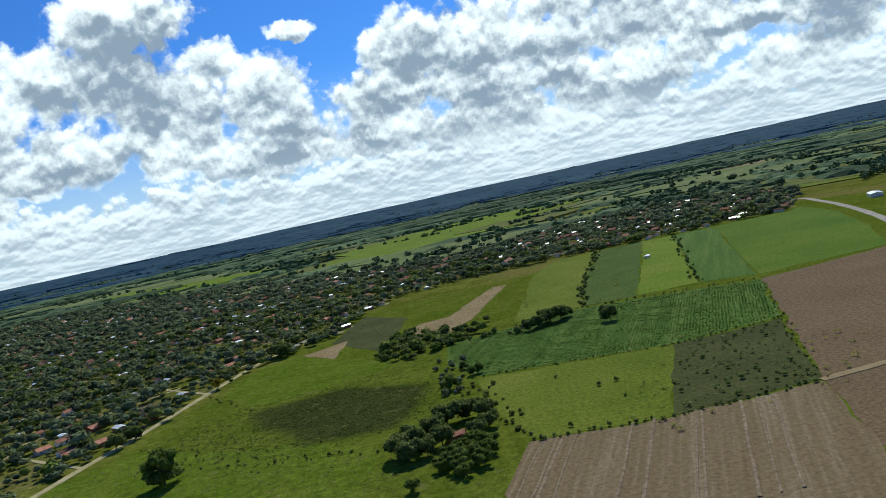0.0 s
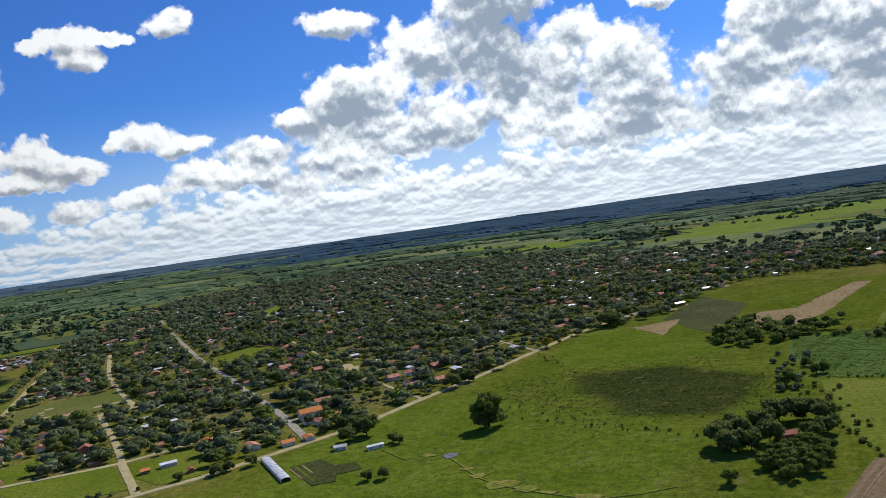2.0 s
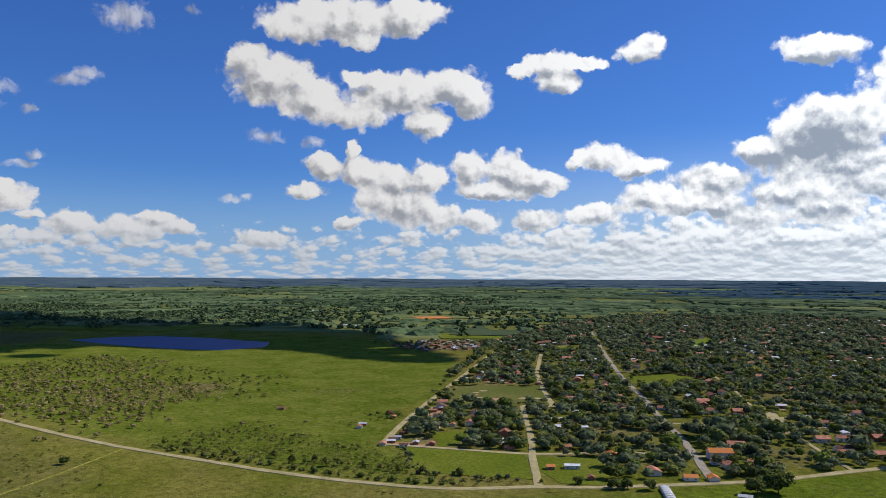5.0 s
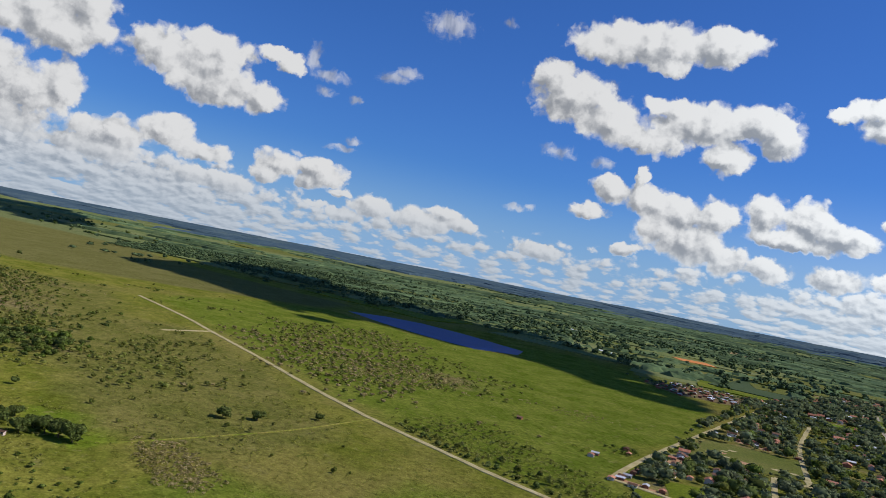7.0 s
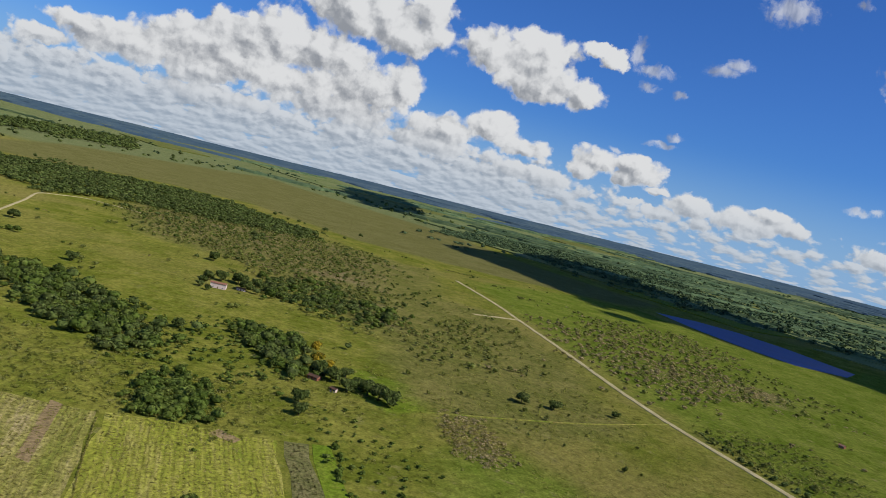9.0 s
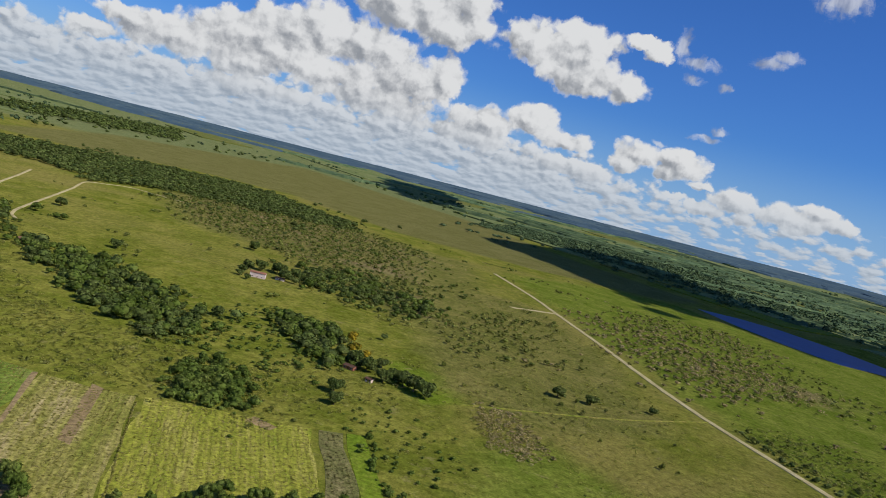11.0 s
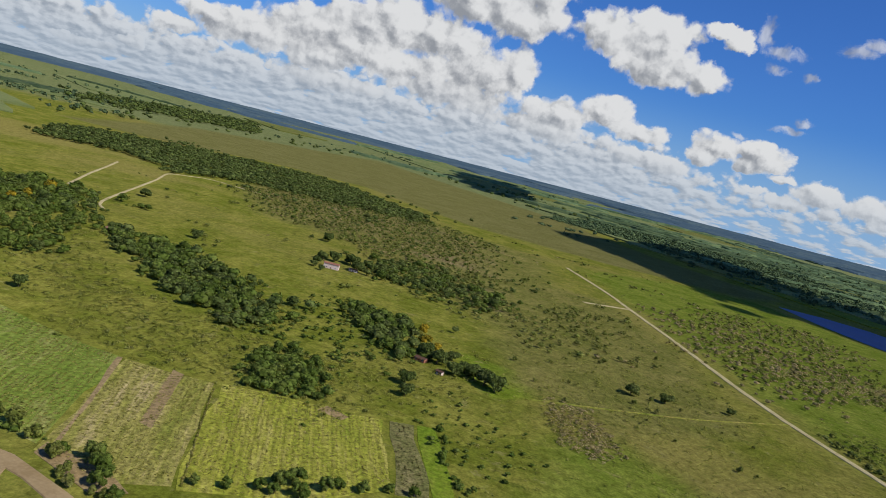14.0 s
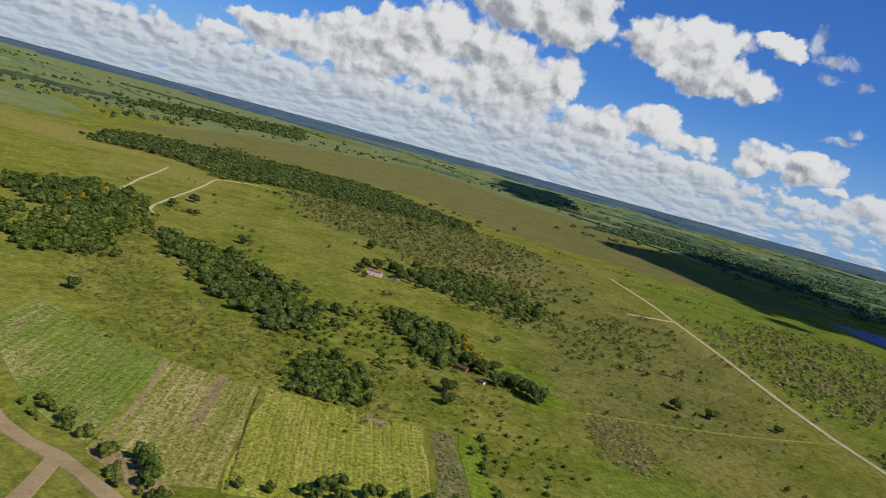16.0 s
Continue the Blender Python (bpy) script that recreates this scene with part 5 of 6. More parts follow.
def crop_rows(name, poly, turn, gap, step, high, material, label):
    """Rows of crop plants, each a small clump of blades."""
    p = np.array(poly, float)
    mid = p.mean(0)
    far = np.hypot(*(p - mid).T).max()
    s, c = np.meshgrid(np.arange(-far, far, step), np.arange(-far, far, gap))
    s, c = s.ravel() + rng.uniform(-0.4, 0.4, s.size) * step, c.ravel() + rng.normal(0, 0.12, s.size) * gap
    x, y = mid[0] + math.cos(turn) * s - math.sin(turn) * c, mid[1] + math.sin(turn) * s + math.cos(turn) * c
    patchy = np.array([noise.noise(Vector((a / 16, b / 16, 2.0))) for a, b in zip(x, y)])
    ok = inside(poly, x, y) & (rng.random(len(x)) < 0.75 + patchy * 0.7)
    x, y = x[ok], y[ok]
    r = rng.uniform(0.4, 0.8, len(x)) * gap * 0.6
    stuff(name, x, y, r, rng.uniform(0.6, 1.2, len(x)) * high, 5, material, label, "crop", 0.7, 0.0, False, 2.2)


crop_rows("crop_plants", [(-238, -112), (-246, -94), (-251, -72), (-256, -60), (-206, -39), (-177, -57), (-164, -82)], radians(24), 1.5, 1.0, 0.16, M["straw"], "rows of yellow green crop plants")
crop_rows("crop_plants", [(-238, -218), (-231, -182), (-230, -152), (-160, -122), (-166, -146), (-184, -176), (-205, -205)], radians(24), 1.5, 1.0, 0.16, M["straw"], "rows of lush green crop plants")
crop_rows("crop_plants", [(-229, -146), (-235, -117), (-165, -85), (-153, -98), (-157, -117)], radians(24), 1.6, 1.3, 0.18, M["straw"], "thin rows of withered crop plants")
crop_rows("crop_plants", [(-8, 513), (83, 540), (146, 524), (196, 508), (161, 404), (103, 395), (8, 414), (-9, 464)], radians(70), 1.7, 1.2, 0.14, M["crop"], "rows of green crop plants")
crop_rows("stubble", [(-257, -56), (-261, -50), (-209, -28), (-205, -35)], radians(24), 1.6, 1.4, 0.25, M["crop_grey"], "dry grey crop stubble")


def far_trees():
    # hedges and copses among the far fields
    x, y, r = [], [], []
    for k in range(230):
        az, rad = radians(rng.uniform(-40, 86)), 1150 * (3.6 ** rng.random())
        fx, fy = -math.sin(az) * rad, math.cos(az) * rad
        turn = STREET + rng.choice((0, math.pi / 2)) + rng.normal(0, 0.15)
        n = int(rng.integers(5, 20))
        s = rng.uniform(-1, 1, n) * rng.uniform(60, 240)
        spread = rng.choice((5, 30), p=(0.65, 0.35))
        x += list(fx + np.cos(turn) * s + rng.normal(0, spread, n))
        y += list(fy + np.sin(turn) * s + rng.normal(0, spread, n))
        r += list(rng.uniform(3.5, 8, n))
    for k in range(90):
        az, rad = radians(rng.uniform(50, 88)), rng.uniform(1700, 3300)
        n = int(rng.integers(8, 28))
        x += list(-math.sin(az) * rad + rng.normal(0, rng.uniform(40, 190), n))
        y += list(math.cos(az) * rad + rng.normal(0, rng.uniform(15, 80), n))
        r += list(rng.uniform(3.5, 8, n))
    for k in range(60):
        az, rad = radians(rng.uniform(95, 145)), 1700 * (2.4 ** rng.random())
        n = int(rng.integers(3, 16))
        x += list(-math.sin(az) * rad + rng.normal(0, rng.uniform(30, 140), n))
        y += list(math.cos(az) * rad + rng.normal(0, rng.uniform(30, 140), n))
        r += list(rng.uniform(4, 8, n))
    x, y, r = map(np.array, (x, y, r))
    ok = (soft_zone(MARSH, x, y, 60) < 0.1) & ~inside(TOWN, x, y) & (np.hypot(x + 1130, y - 320) > 330) & (np.hypot(x, y) < 4300) & (np.hypot(x + 890, y - 645) > 150) & (np.hypot(x + 1440, y - 985) > 110)
    x, y, r = x[ok], y[ok], r[ok]
    stuff("far_trees", x, y, r, r * 1.5, 9, M["leaf_hazed"], "far hedges and copses between fields", "trees", 0.5)


far_trees()


def far_forest():
    """Strips of forest on the far land: each an uneven canopy, crowded towards the horizon."""
    groups = {}
    for k in range(640):
        az = rng.uniform(-42, 150)
        rad = 2100 + 2500 * rng.random() ** 0.75
        odds = np.interp(az, (-40, 20, 36, 60, 85, 100, 150), (0.8, 0.8, 0.60, 0.62, 0.50, 0.13, 0.12))
        if rng.random() > odds * (0.45 + 0.55 * (rad > 3000)):
            continue
        a = radians(az)
        fx, fy = -math.sin(a) * rad, math.cos(a) * rad
        if soft_zone(MARSH, np.array([fx]), np.array([fy]), 150)[0] > 0 or inside(TOWN, np.array([fx]), np.array([fy]))[0]:
            continue
        # the farthest strips get the colours with most haze in them
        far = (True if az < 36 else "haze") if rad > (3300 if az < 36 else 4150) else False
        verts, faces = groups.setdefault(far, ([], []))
        long, deep = rng.uniform(120, 420) * rad / 2500, rng.uniform(25, 80)
        turn = a + rng.normal(0, 0.25)
        n, rows = 26, 7
        o = len(verts)
        for i in range(n + 1):
            s = 2 * i / n - 1
            half = deep * math.sqrt(max(0.0, 1 - s * s)) * (1 + 0.8 * noise.fractal(Vector((i * 0.35, k * 3.7, 0)), 0.8, 2.0, 3))
            off = deep * 0.8 * noise.noise(Vector((i * 0.22, k * 5.1, 4)))
            for q in range(rows):
                w = off + half * (2 * q / (rows - 1) - 1)
                x, y = fx + math.cos(turn) * s * long - math.sin(turn) * w, fy + math.sin(turn) * s * long + math.cos(turn) * w
                top = -2 if q in (0, rows - 1) or i in (0, n) else 8 + 4 * noise.noise(Vector((x / 30, y / 30, 1))) + rng.uniform(-1.5, 1.5)
                verts.append((x, y, float(rise(math.hypot(x, y))) + top))
        for i in range(n):
            faces += [(o + i * rows + q, o + i * rows + q + 1, o + (i + 1) * rows + q + 1, o + (i + 1) * rows + q) for q in range(rows - 1)]
    # woods and hedgerows, packed between the nearer fields
    for k in range(1100):
        az, rad = rng.uniform(-38, 88), 1300 * 3.15 ** rng.random()
        if rng.random() > np.interp(az, (-38, 10, 40, 80, 88), (0.45, 0.45, 0.8, 1.0, 0.5)):
            continue
        a = radians(az)
        fx, fy = -math.sin(a) * rad, math.cos(a) * rad
        if soft_zone(MARSH, np.array([fx]), np.array([fy]), 80)[0] > 0 or inside(TOWN, np.array([fx]), np.array([fy]))[0] or math.hypot(fx + 1130, fy - 320) < 380 or math.hypot(fx + 890, fy - 645) < 190 or math.hypot(fx + 1470, fy - 1010) < 130 or (fy < 420 and fx < -1000):
            continue
        if any(inside(q, np.array([fx]), np.array([fy]))[0] for q in OPEN_FAR):
            continue
        verts, faces = groups.setdefault("near", ([], []))
        long, deep = rng.uniform(25, 130) * rad / 1700, rng.choice((6, 14, 34)) * rng.uniform(0.7, 1.4)
        turn = STREET + rng.choice((0, math.pi / 2)) + rng.normal(0, 0.2)
        n, rows = max(6, int(long / 6)), 5
        o = len(verts)
        for i in range(n + 1):
            s = 2 * i / n - 1
            half = deep * (max(0.0, 1 - s * s) ** 0.3) * (1 + 0.9 * noise.noise(Vector((i * 0.5, k * 3.7, 0))))
            for q in range(rows):
                w = half * (2 * q / (rows - 1) - 1) + rng.uniform(-2, 2)
                x, y = fx + math.cos(turn) * s * long - math.sin(turn) * w + rng.uniform(-1.5, 1.5), fy + math.sin(turn) * s * long + math.cos(turn) * w
                top = -1 if q in (0, rows - 1) or i in (0, n) else rng.uniform(2.5, 8.5)
                verts.append((x, y, float(rise(math.hypot(x, y))) + top))
        for i in range(n):
            faces += [(o + i * rows + q, o + i * rows + q + 1, o + (i + 1) * rows + q + 1, o + (i + 1) * rows + q) for q in range(rows - 1)]
    verts, faces = groups.setdefault(True, ([], []))
    n, rows, o = 240, 14, len(verts)
    for i in range(n + 1):
        a = radians(-42 + 74 * i / n)
        r0 = 4640 - (900 + 420 * noise.fractal(Vector((a * 9, 2.0, 0)), 0.8, 2.0, 4)) * min(1.0, 4 * min(i + 40, n - i) / n)
        for k in range(rows):
            r = r0 + (4700 - r0) * k / (rows - 1)
            x, y = -math.sin(a) * r, math.cos(a) * r
            verts.append((x, y, float(rise(r)) + (-2 if k in (0, rows - 1) else 9 + 5 * noise.noise(Vector((x / 60, y / 60, 1))))))
    for i in range(n):
        faces += [(o + i * rows + k, o + i * rows + k + 1, o + (i + 1) * rows + k + 1, o + (i + 1) * rows + k) for k in range(rows - 1)]
    # every material here carries painted haze, stronger towards the horizon
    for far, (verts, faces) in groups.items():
        leaf, text = {True: ("far_blue_haze", "thin strips of forest near the horizon, coloured with blue haze"), "haze": ("far_haze", "strips of forest near the horizon, coloured with pale haze"),
                      "near": ("leaf_hazed", "woods and hedgerows packed between far fields"), False: ("leaf_hazed", "dark strips of forest between far fields")}[far]
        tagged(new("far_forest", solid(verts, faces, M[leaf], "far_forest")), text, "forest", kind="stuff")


far_forest()


def limb(verts, faces, a, b, ra, rb, sides=6):
    a, b = Vector(a), Vector(b)
    q = (b - a).to_track_quat("Z", "Y")
    o = len(verts)
    for p, r in ((a, ra), (b, rb)):
        for i in range(sides):
            t = 2 * math.pi * i / sides
            verts.append(tuple(p + q @ Vector((r * math.cos(t), r * math.sin(t), 0))))
    faces += [(o + i, o + (i + 1) % sides, o + sides + (i + 1) % sides, o + sides + i) for i in range(sides)]
    faces.append(tuple(o + sides + i for i in range(sides)))


def tree_kind(h, r, lobes, material, cards, leafy=0.24, clear=0.12, loose=0.0):
    """The meshes of one kind of tree: a tapered trunk with limbs, and a crown of leaf clumps in several lobes."""
    verts, faces = [], []
    top = Vector((rng.uniform(-0.4, 0.4), rng.uniform(-0.4, 0.4), h * 0.62))
    limb(verts, faces, (0, 0, -0.3), (top.x * 0.3, top.y * 0.3, h * clear), 0.034 * h, 0.026 * h, 8)
    limb(verts, faces, (top.x * 0.3, top.y * 0.3, h * clear), top, 0.026 * h, 0.011 * h, 8)
    cx, cy, cz, cr, ch = [], [], [], [], []
    for k in range(lobes):
        a = 2.4 * k + rng.uniform(-0.4, 0.4)
        far = r * (0.15 if k == 0 else rng.uniform(0.38 + loose * 0.3, 0.66 + loose))
        lift = h * (0.70 if k == 0 else rng.uniform(clear + 0.12, 0.72))
        tip = Vector((math.cos(a) * far, math.sin(a) * far, lift))
        limb(verts, faces, (top.x * 0.5, top.y * 0.5, h * (clear + 0.05 + 0.25 * rng.random())), tip, 0.014 * h, 0.004 * h, 5)
        lr = r * rng.uniform(0.36, 0.55) * (1 - loose)
        cx.append(tip.x), cy.append(tip.y), cr.append(lr), ch.append(lr * rng.uniform(1.3, 1.9)), cz.append(min(tip.z - lr * 0.7, h - lr * 1.5))
    corners, extra = foliage(*(np.array(v) for v in (cx, cy, cz, cr, ch)), cards, leafy, 0.0)
    return solid(verts, faces, M["bark"], "trunk"), quads(corners, material, "crown", extra)


KINDS = dict(
    broad=tree_kind(9, 5.2, 9, M["leaf_dark"], 110),
    round=tree_kind(7, 4.0, 9, M["leaf_fresh"], 100, 0.22, clear=0.12, loose=0.12),
    tall=tree_kind(16.0, 6.6, 26, M["leaf_fresh"], 90, 0.21, 0.08, 0.16),
    bush=tree_kind(4.5, 2.8, 5, M["leaf_olive"], 70, 0.28, 0.08),
    grove=tree_kind(7.5, 4.2, 12, M["leaf_fresh"], 80, 0.22, 0.08, 0.2),
    yellow=tree_kind(8, 4.4, 7, M["leaf_yellow"], 60),
)
FIRST = {}


def tree(kind, x, y, size, label, group=""):
    turn = pose(x, y, float(rise(math.hypot(x, y))), 0, 0, rng.uniform(0, 360)) @ Matrix.Diagonal((size, size, size * rng.uniform(0.9, 1.12), 1))
    if kind not in FIRST:
        ob = new("bush" if kind == "bush" else "tree")
        part("trunk", KINDS[kind][0], ob)
        part("crown", KINDS[kind][1], ob)
        FIRST[kind] = ob
        ob.matrix_basis = turn
    else:
        ob = copy_thing(FIRST[kind], Matrix.Identity(4))
        ob.matrix_basis = turn
    ob["label"], ob["category"] = label, "bush" if kind == "bush" else "tree"
    if group:
        ob["group"] = group
    return ob


tree("tall", -140, 341, 1.12, "tall lone tree with a loose grey green crown in the pasture")
tree("broad", 92, 482, 1.1, "round dark tree in the row crop field")
for x, y, s in ((52, 508, 1.1), (60, 514, 1.2), (67, 518, 1.1), (45, 505, 0.9), (73, 524, 0.9), (58, 522, 1.0)):
    tree("broad", x, y, s, "dark tree in a copse at the field's edge", "copse at the field's edge")
for x, y, s in ((-11, 399, 1.1), (2, 418, 0.8), (5, 421, 0.8), (-2, 436, 0.7)):
    tree("round", x, y, s, "dark green tree on the field boundary")
for x, y, s in ((-35, 308, 1.1), (-28, 316, 1.2), (-30, 300, 1.0), (-20, 326, 1.1), (-14, 336, 1.2), (-5, 342, 1.1), (2, 336, 1.0), (-17, 312, 1.0), (-23, 303, 0.9), (3, 322, 0.9), (-2, 314, 0.8)):
    tree("broad", x, y, s, "dark leafy tree round the small farmhouse", "trees round the farmhouse")
for x, y, s in ((-14, 290, 1.1), (-9, 296, 1.0), (-4, 300, 1.0), (-12, 280, 0.9), (-6, 286, 1.1), (0, 290, 0.9), (-18, 284, 0.8), (-2, 280, 0.9), (2, 298, 0.9), (-9, 273, 0.8), (-28, 268, 0.7)):
    tree("grove", x, y, s, "leafy light green tree in the farm grove", "farm grove")
for x, y, s in ((-569, -391, 0.95), (-467, -274, 0.75), (-412, 25, 0.8), (-416, 43, 0.7), (-527, -206, 0.8), (-536, -200, 0.9), (-543, -190, 0.9), (-548, -178, 0.8), (-536, -170, 0.8), (-497, -199, 0.55), (-489, -190, 0.45), (-512, -204, 0.6), (-520, -176, 1.0), (-540, -186, 0.9), (-321, -272, 0.7), (-263, -227, 0.6), (-618, -242, 0.9), (-950, -439, 1.0), (-366, -62, 0.6), (-436, 78, 0.5)):
    tree("broad", x, y, s, "lone dark round tree on open pasture", "lone pasture trees")
for x, y, s in ((-188, -60, 0.9), (-184, -63, 0.8), (-181, -56, 0.8), (-190, -52, 0.7), (-178, -66, 0.6), (-172, -73, 0.5), (-168, -80, 0.45), (-197, -44, 0.6), (-203, -38, 0.5), (-206, -31, 0.55), (-194, -50, 0.6), (-160, -104, 0.9), (-156, -99, 0.9), (-151, -95, 0.8), (-147, -88, 0.7), (-178, -62, 0.6), (-158, -112, 0.6)):
    tree("round", x, y, s * 0.9, "dense green tree beside the crop field", "trees beside the crop field")
for x, y, s in ((-352, -66, 0.9), (-358, -74, 0.8), (-342, -55, 0.8), (-345, -46, 0.9), (-341, -40, 0.9), (-337, -34, 0.9), (-351, -52, 0.7), (-305, -67, 0.7), (-290, -62, 0.6)):
    tree("broad", x, y, s, "dark tree beside a small red shed", "trees beside the shed")
for x, y, k in ((-430, -381, 0.8), (-407, -373, 0.7), (-421, -352, 0.5)):
    tree("yellow", x, y, k, "tree with yellow blossom in the wood beside the track", "yellow blossom trees")
tree("yellow", -377, -80, 0.75, "tree with yellow blossom at the wood's end")
tree("yellow", -370, -72, 0.6, "tree with yellow blossom at the wood's end")
tree("yellow", -400, -88, 0.7, "tree with yellow blossom at the wood's end")
tree("yellow", -168, 534, 1.0, "tree with yellow blossom beside the dirt road")
tree("yellow", -470, -400, 1.0, "tree with yellow blossom in the wood")
for x, y, s in ((-195, 425, 1.1), (-190, 440, 1.0), (-136, 609, 1.4), (-142, 616, 1.2), (-237, 288, 0.6), (-244, 281, 0.55), (-247, 276, 0.65), (-262, 268, 0.5), (-205, 322, 1.0), (-200, 330, 1.2), (-180, 320, 0.5), (-176, 318, 0.5), (-166, 270, 0.5), (-160, 272, 0.5), (-212, 340, 1.0), (-218, 352, 0.9)):
    tree("broad", x, y, s, "dark green tree beside the dirt road", "roadside trees")
for k in range(26):
    s = k / 25
    tree("bush", -455 + 180 * s + rng.normal(0, 3), 133 + 95 * s + 22 * s * s + rng.normal(0, 3), rng.uniform(0.45, 0.95), "low olive bush along the dirt road", "roadside bushes")
for k in range(22):
    s = k / 21
    tree("bush", -168 + 30 * s + rng.normal(0, 2), -148 + 80 * s + rng.normal(0, 2), rng.uniform(0.4, 0.9), "green bush in the hedge along the farm track", "hedge along the farm track")
for k in range(34):
    tree("bush", rng.uniform(-600, -330), rng.uniform(-60, 90), rng.uniform(0.25, 0.6), "small dark bush scattered on the pasture", "scattered bushes")
for k in range(5):
    tree("bush", rng.uniform(30, 66), rng.uniform(300, 380), rng.uniform(0.2, 0.6), "small bush on the grazed field", "field bushes")

# ---- houses ----


def box(verts, faces, x0, x1, y0, y1, z0, z1):
    o = len(verts)
    verts += [(x, y, z) for z in (z0, z1) for x, y in ((x0, y0), (x1, y0), (x1, y1), (x0, y1))]
    faces += [(o + 3, o + 2, o + 1, o), (o + 4, o + 5, o + 6, o + 7)] + [(o + i, o + (i + 1) % 4, o + 4 + (i + 1) % 4, o + 4 + i) for i in range(4)]


def box_mesh(material, *sides):
    verts, faces = [], []
    for s in sides:
        box(verts, faces, *s)
    return solid(verts, faces, material)


def gable_walls(w, d, h, up):
    verts = [(-w, -d, 0), (w, -d, 0), (w, d, 0), (-w, d, 0), (-w, -d, h), (w, -d, h), (w, d, h), (-w, d, h), (-w, 0, h + up), (w, 0, h + up)]
    return verts, [(0, 1, 5, 4), (2, 3, 7, 6), (1, 2, 6, 9, 5), (3, 0, 4, 8, 7)]


def gable_roof(w, d, h, up, out=0.6, thick=0.18):
    """Two sloping slabs that meet at the ridge, with eaves."""
    k = up / d
    verts = []
    for x in (-w - out, w + out):
        for lift in (0.04, thick):
            verts += [(x, -d - out, h - out * k + lift), (x, 0, h + up + lift), (x, d + out, h - out * k + lift)]
    faces = [(3, 9, 10, 4), (4, 10, 11, 5), (0, 1, 7, 6), (1, 2, 8, 7), (0, 6, 9, 3), (2, 5, 11, 8), (0, 3, 4, 1), (1, 4, 5, 2), (6, 7, 10, 9), (7, 8, 11, 10)]
    return verts, faces


def make_house(w, d, h, up, wall, roof, label, storeys=1, name="house"):
    ob = new(name)
    body = part("wall", solid(*gable_walls(w, d, h, up), M[wall], "wall"), ob)
    part("roof", solid(*gable_roof(w, d, h, up), M[roof], "roof"), ob)
    part("door", box_mesh(M["wood"], (-0.5, 0.5, -d - 0.05, -d + 0.05, 0.0, 2.05)), ob)
    for level in range(storeys):
        for side in (-1, 1):
            for x in (-w * 0.6, w * 0.6):
                y0 = side * d
                win = part("window", box_mesh(M["plaster"], (x - 0.7, x + 0.7, y0 - 0.06, y0 + 0.06, 0.9 + 2.8 * level, 2.1 + 2.8 * level)), ob)
                part("pane", box_mesh(M["pane"], (x - 0.58, x + 0.58, y0 - 0.09, y0 + 0.09, 1.0 + 2.8 * level, 2.0 + 2.8 * level)), win)
    return tagged(ob, label, "house")


STYLES = [
    (5.0, 3.6, 2.8, 1.5, "plaster", "tile", "small plastered house with a red tiled roof"),
    (5.6, 4.0, 2.9, 1.7, "brick", "tile", "brick house with a red tiled roof"),
    (4.6, 3.2, 2.7, 1.1, "plaster", "tile_brown", "low house with a weathered brown roof"),
    (5.2, 3.4, 2.7, 0.9, "brick", "metal", "low brick house with a grey metal roof"),
    (4.2, 3.0, 2.6, 0.7, "plaster", "metal_white", "small house with a white metal roof"),
    (5.4, 4.2, 3.0, 1.8, "plaster", "tile", "plastered house with a broad red tiled roof"),
]
WEIGHT = (0.26, 0.14, 0.32, 0.16, 0.10, 0.02)


def place_houses():
    first = {}
    for x, y, turn in HOUSES[:270]:
        k = int(rng.choice(6, p=WEIGHT))
        m = pose(x, y, 0.0, 0, 0, math.degrees(turn)) @ Matrix.Diagonal((rng.uniform(0.6, 1.0), rng.uniform(0.6, 0.95), rng.uniform(0.75, 0.95), 1))
        if k not in first:
            first[k] = make_house(*STYLES[k])
            first[k]["group"] = "houses of the town"
            first[k].matrix_basis = m
        else:
            copy_thing(first[k], Matrix.Identity(4)).matrix_basis = m
    # those farther off, joined by roof colour
    rest = HOUSES[270:]
    for k, style in enumerate(STYLES):
        verts, faces, mats = [], [], []
        for x, y, turn in rest:
            if int(abs(x * 7.3 + y * 3.1)) % 6 != k or (k == 5 and rng.random() < 0.6):
                continue
            m = pose(x, y, 0, 0, 0, math.degrees(turn)) @ Matrix.Diagonal((rng.uniform(0.7, 1.2), rng.uniform(0.7, 1.1), 1.0, 1))
            for i, (v, f) in enumerate((gable_walls(*style[:4]), gable_roof(*style[:4]))):
                o = len(verts)
                verts += [tuple(m @ Vector(p)) for p in v]
                faces += [tuple(o + q for q in g) for g in f]
                mats += [i] * len(f)
        me = solid(verts, faces, (M[style[4]], M[style[5]]), "houses")
        me.polygons.foreach_set("material_index", mats)
        tagged(new("distant_houses", me), "distant " + style[6].replace("house", "houses"), "houses", kind="stuff")


place_houses()


def yards():
    """Swept earth round the houses, ragged at the edge."""
    verts, faces = [], []
    for x, y, turn in HOUSES:
        if rng.random() < 0.35:
            continue
        o, a0, out = len(verts), turn + rng.uniform(-0.5, 0.5), rng.uniform(4.5, 8.5)
        cx, cy = x + rng.uniform(-5, 5), y + rng.uniform(-5, 5)
        for k in range(9):
            a = a0 + k * 0.698
            r = out * rng.uniform(0.6, 1.25)
            verts.append((cx + r * math.cos(a), cy + r * 0.75 * math.sin(a), 0.06 + 0.004 * (o // 9 % 20)))
        faces.append(tuple(range(o, o + 9)))
    tagged(new("yards", solid(verts, faces, M["yard_earth"], "yards")), "pale swept earth yards between the houses of the town", "yards", kind="stuff")


yards()


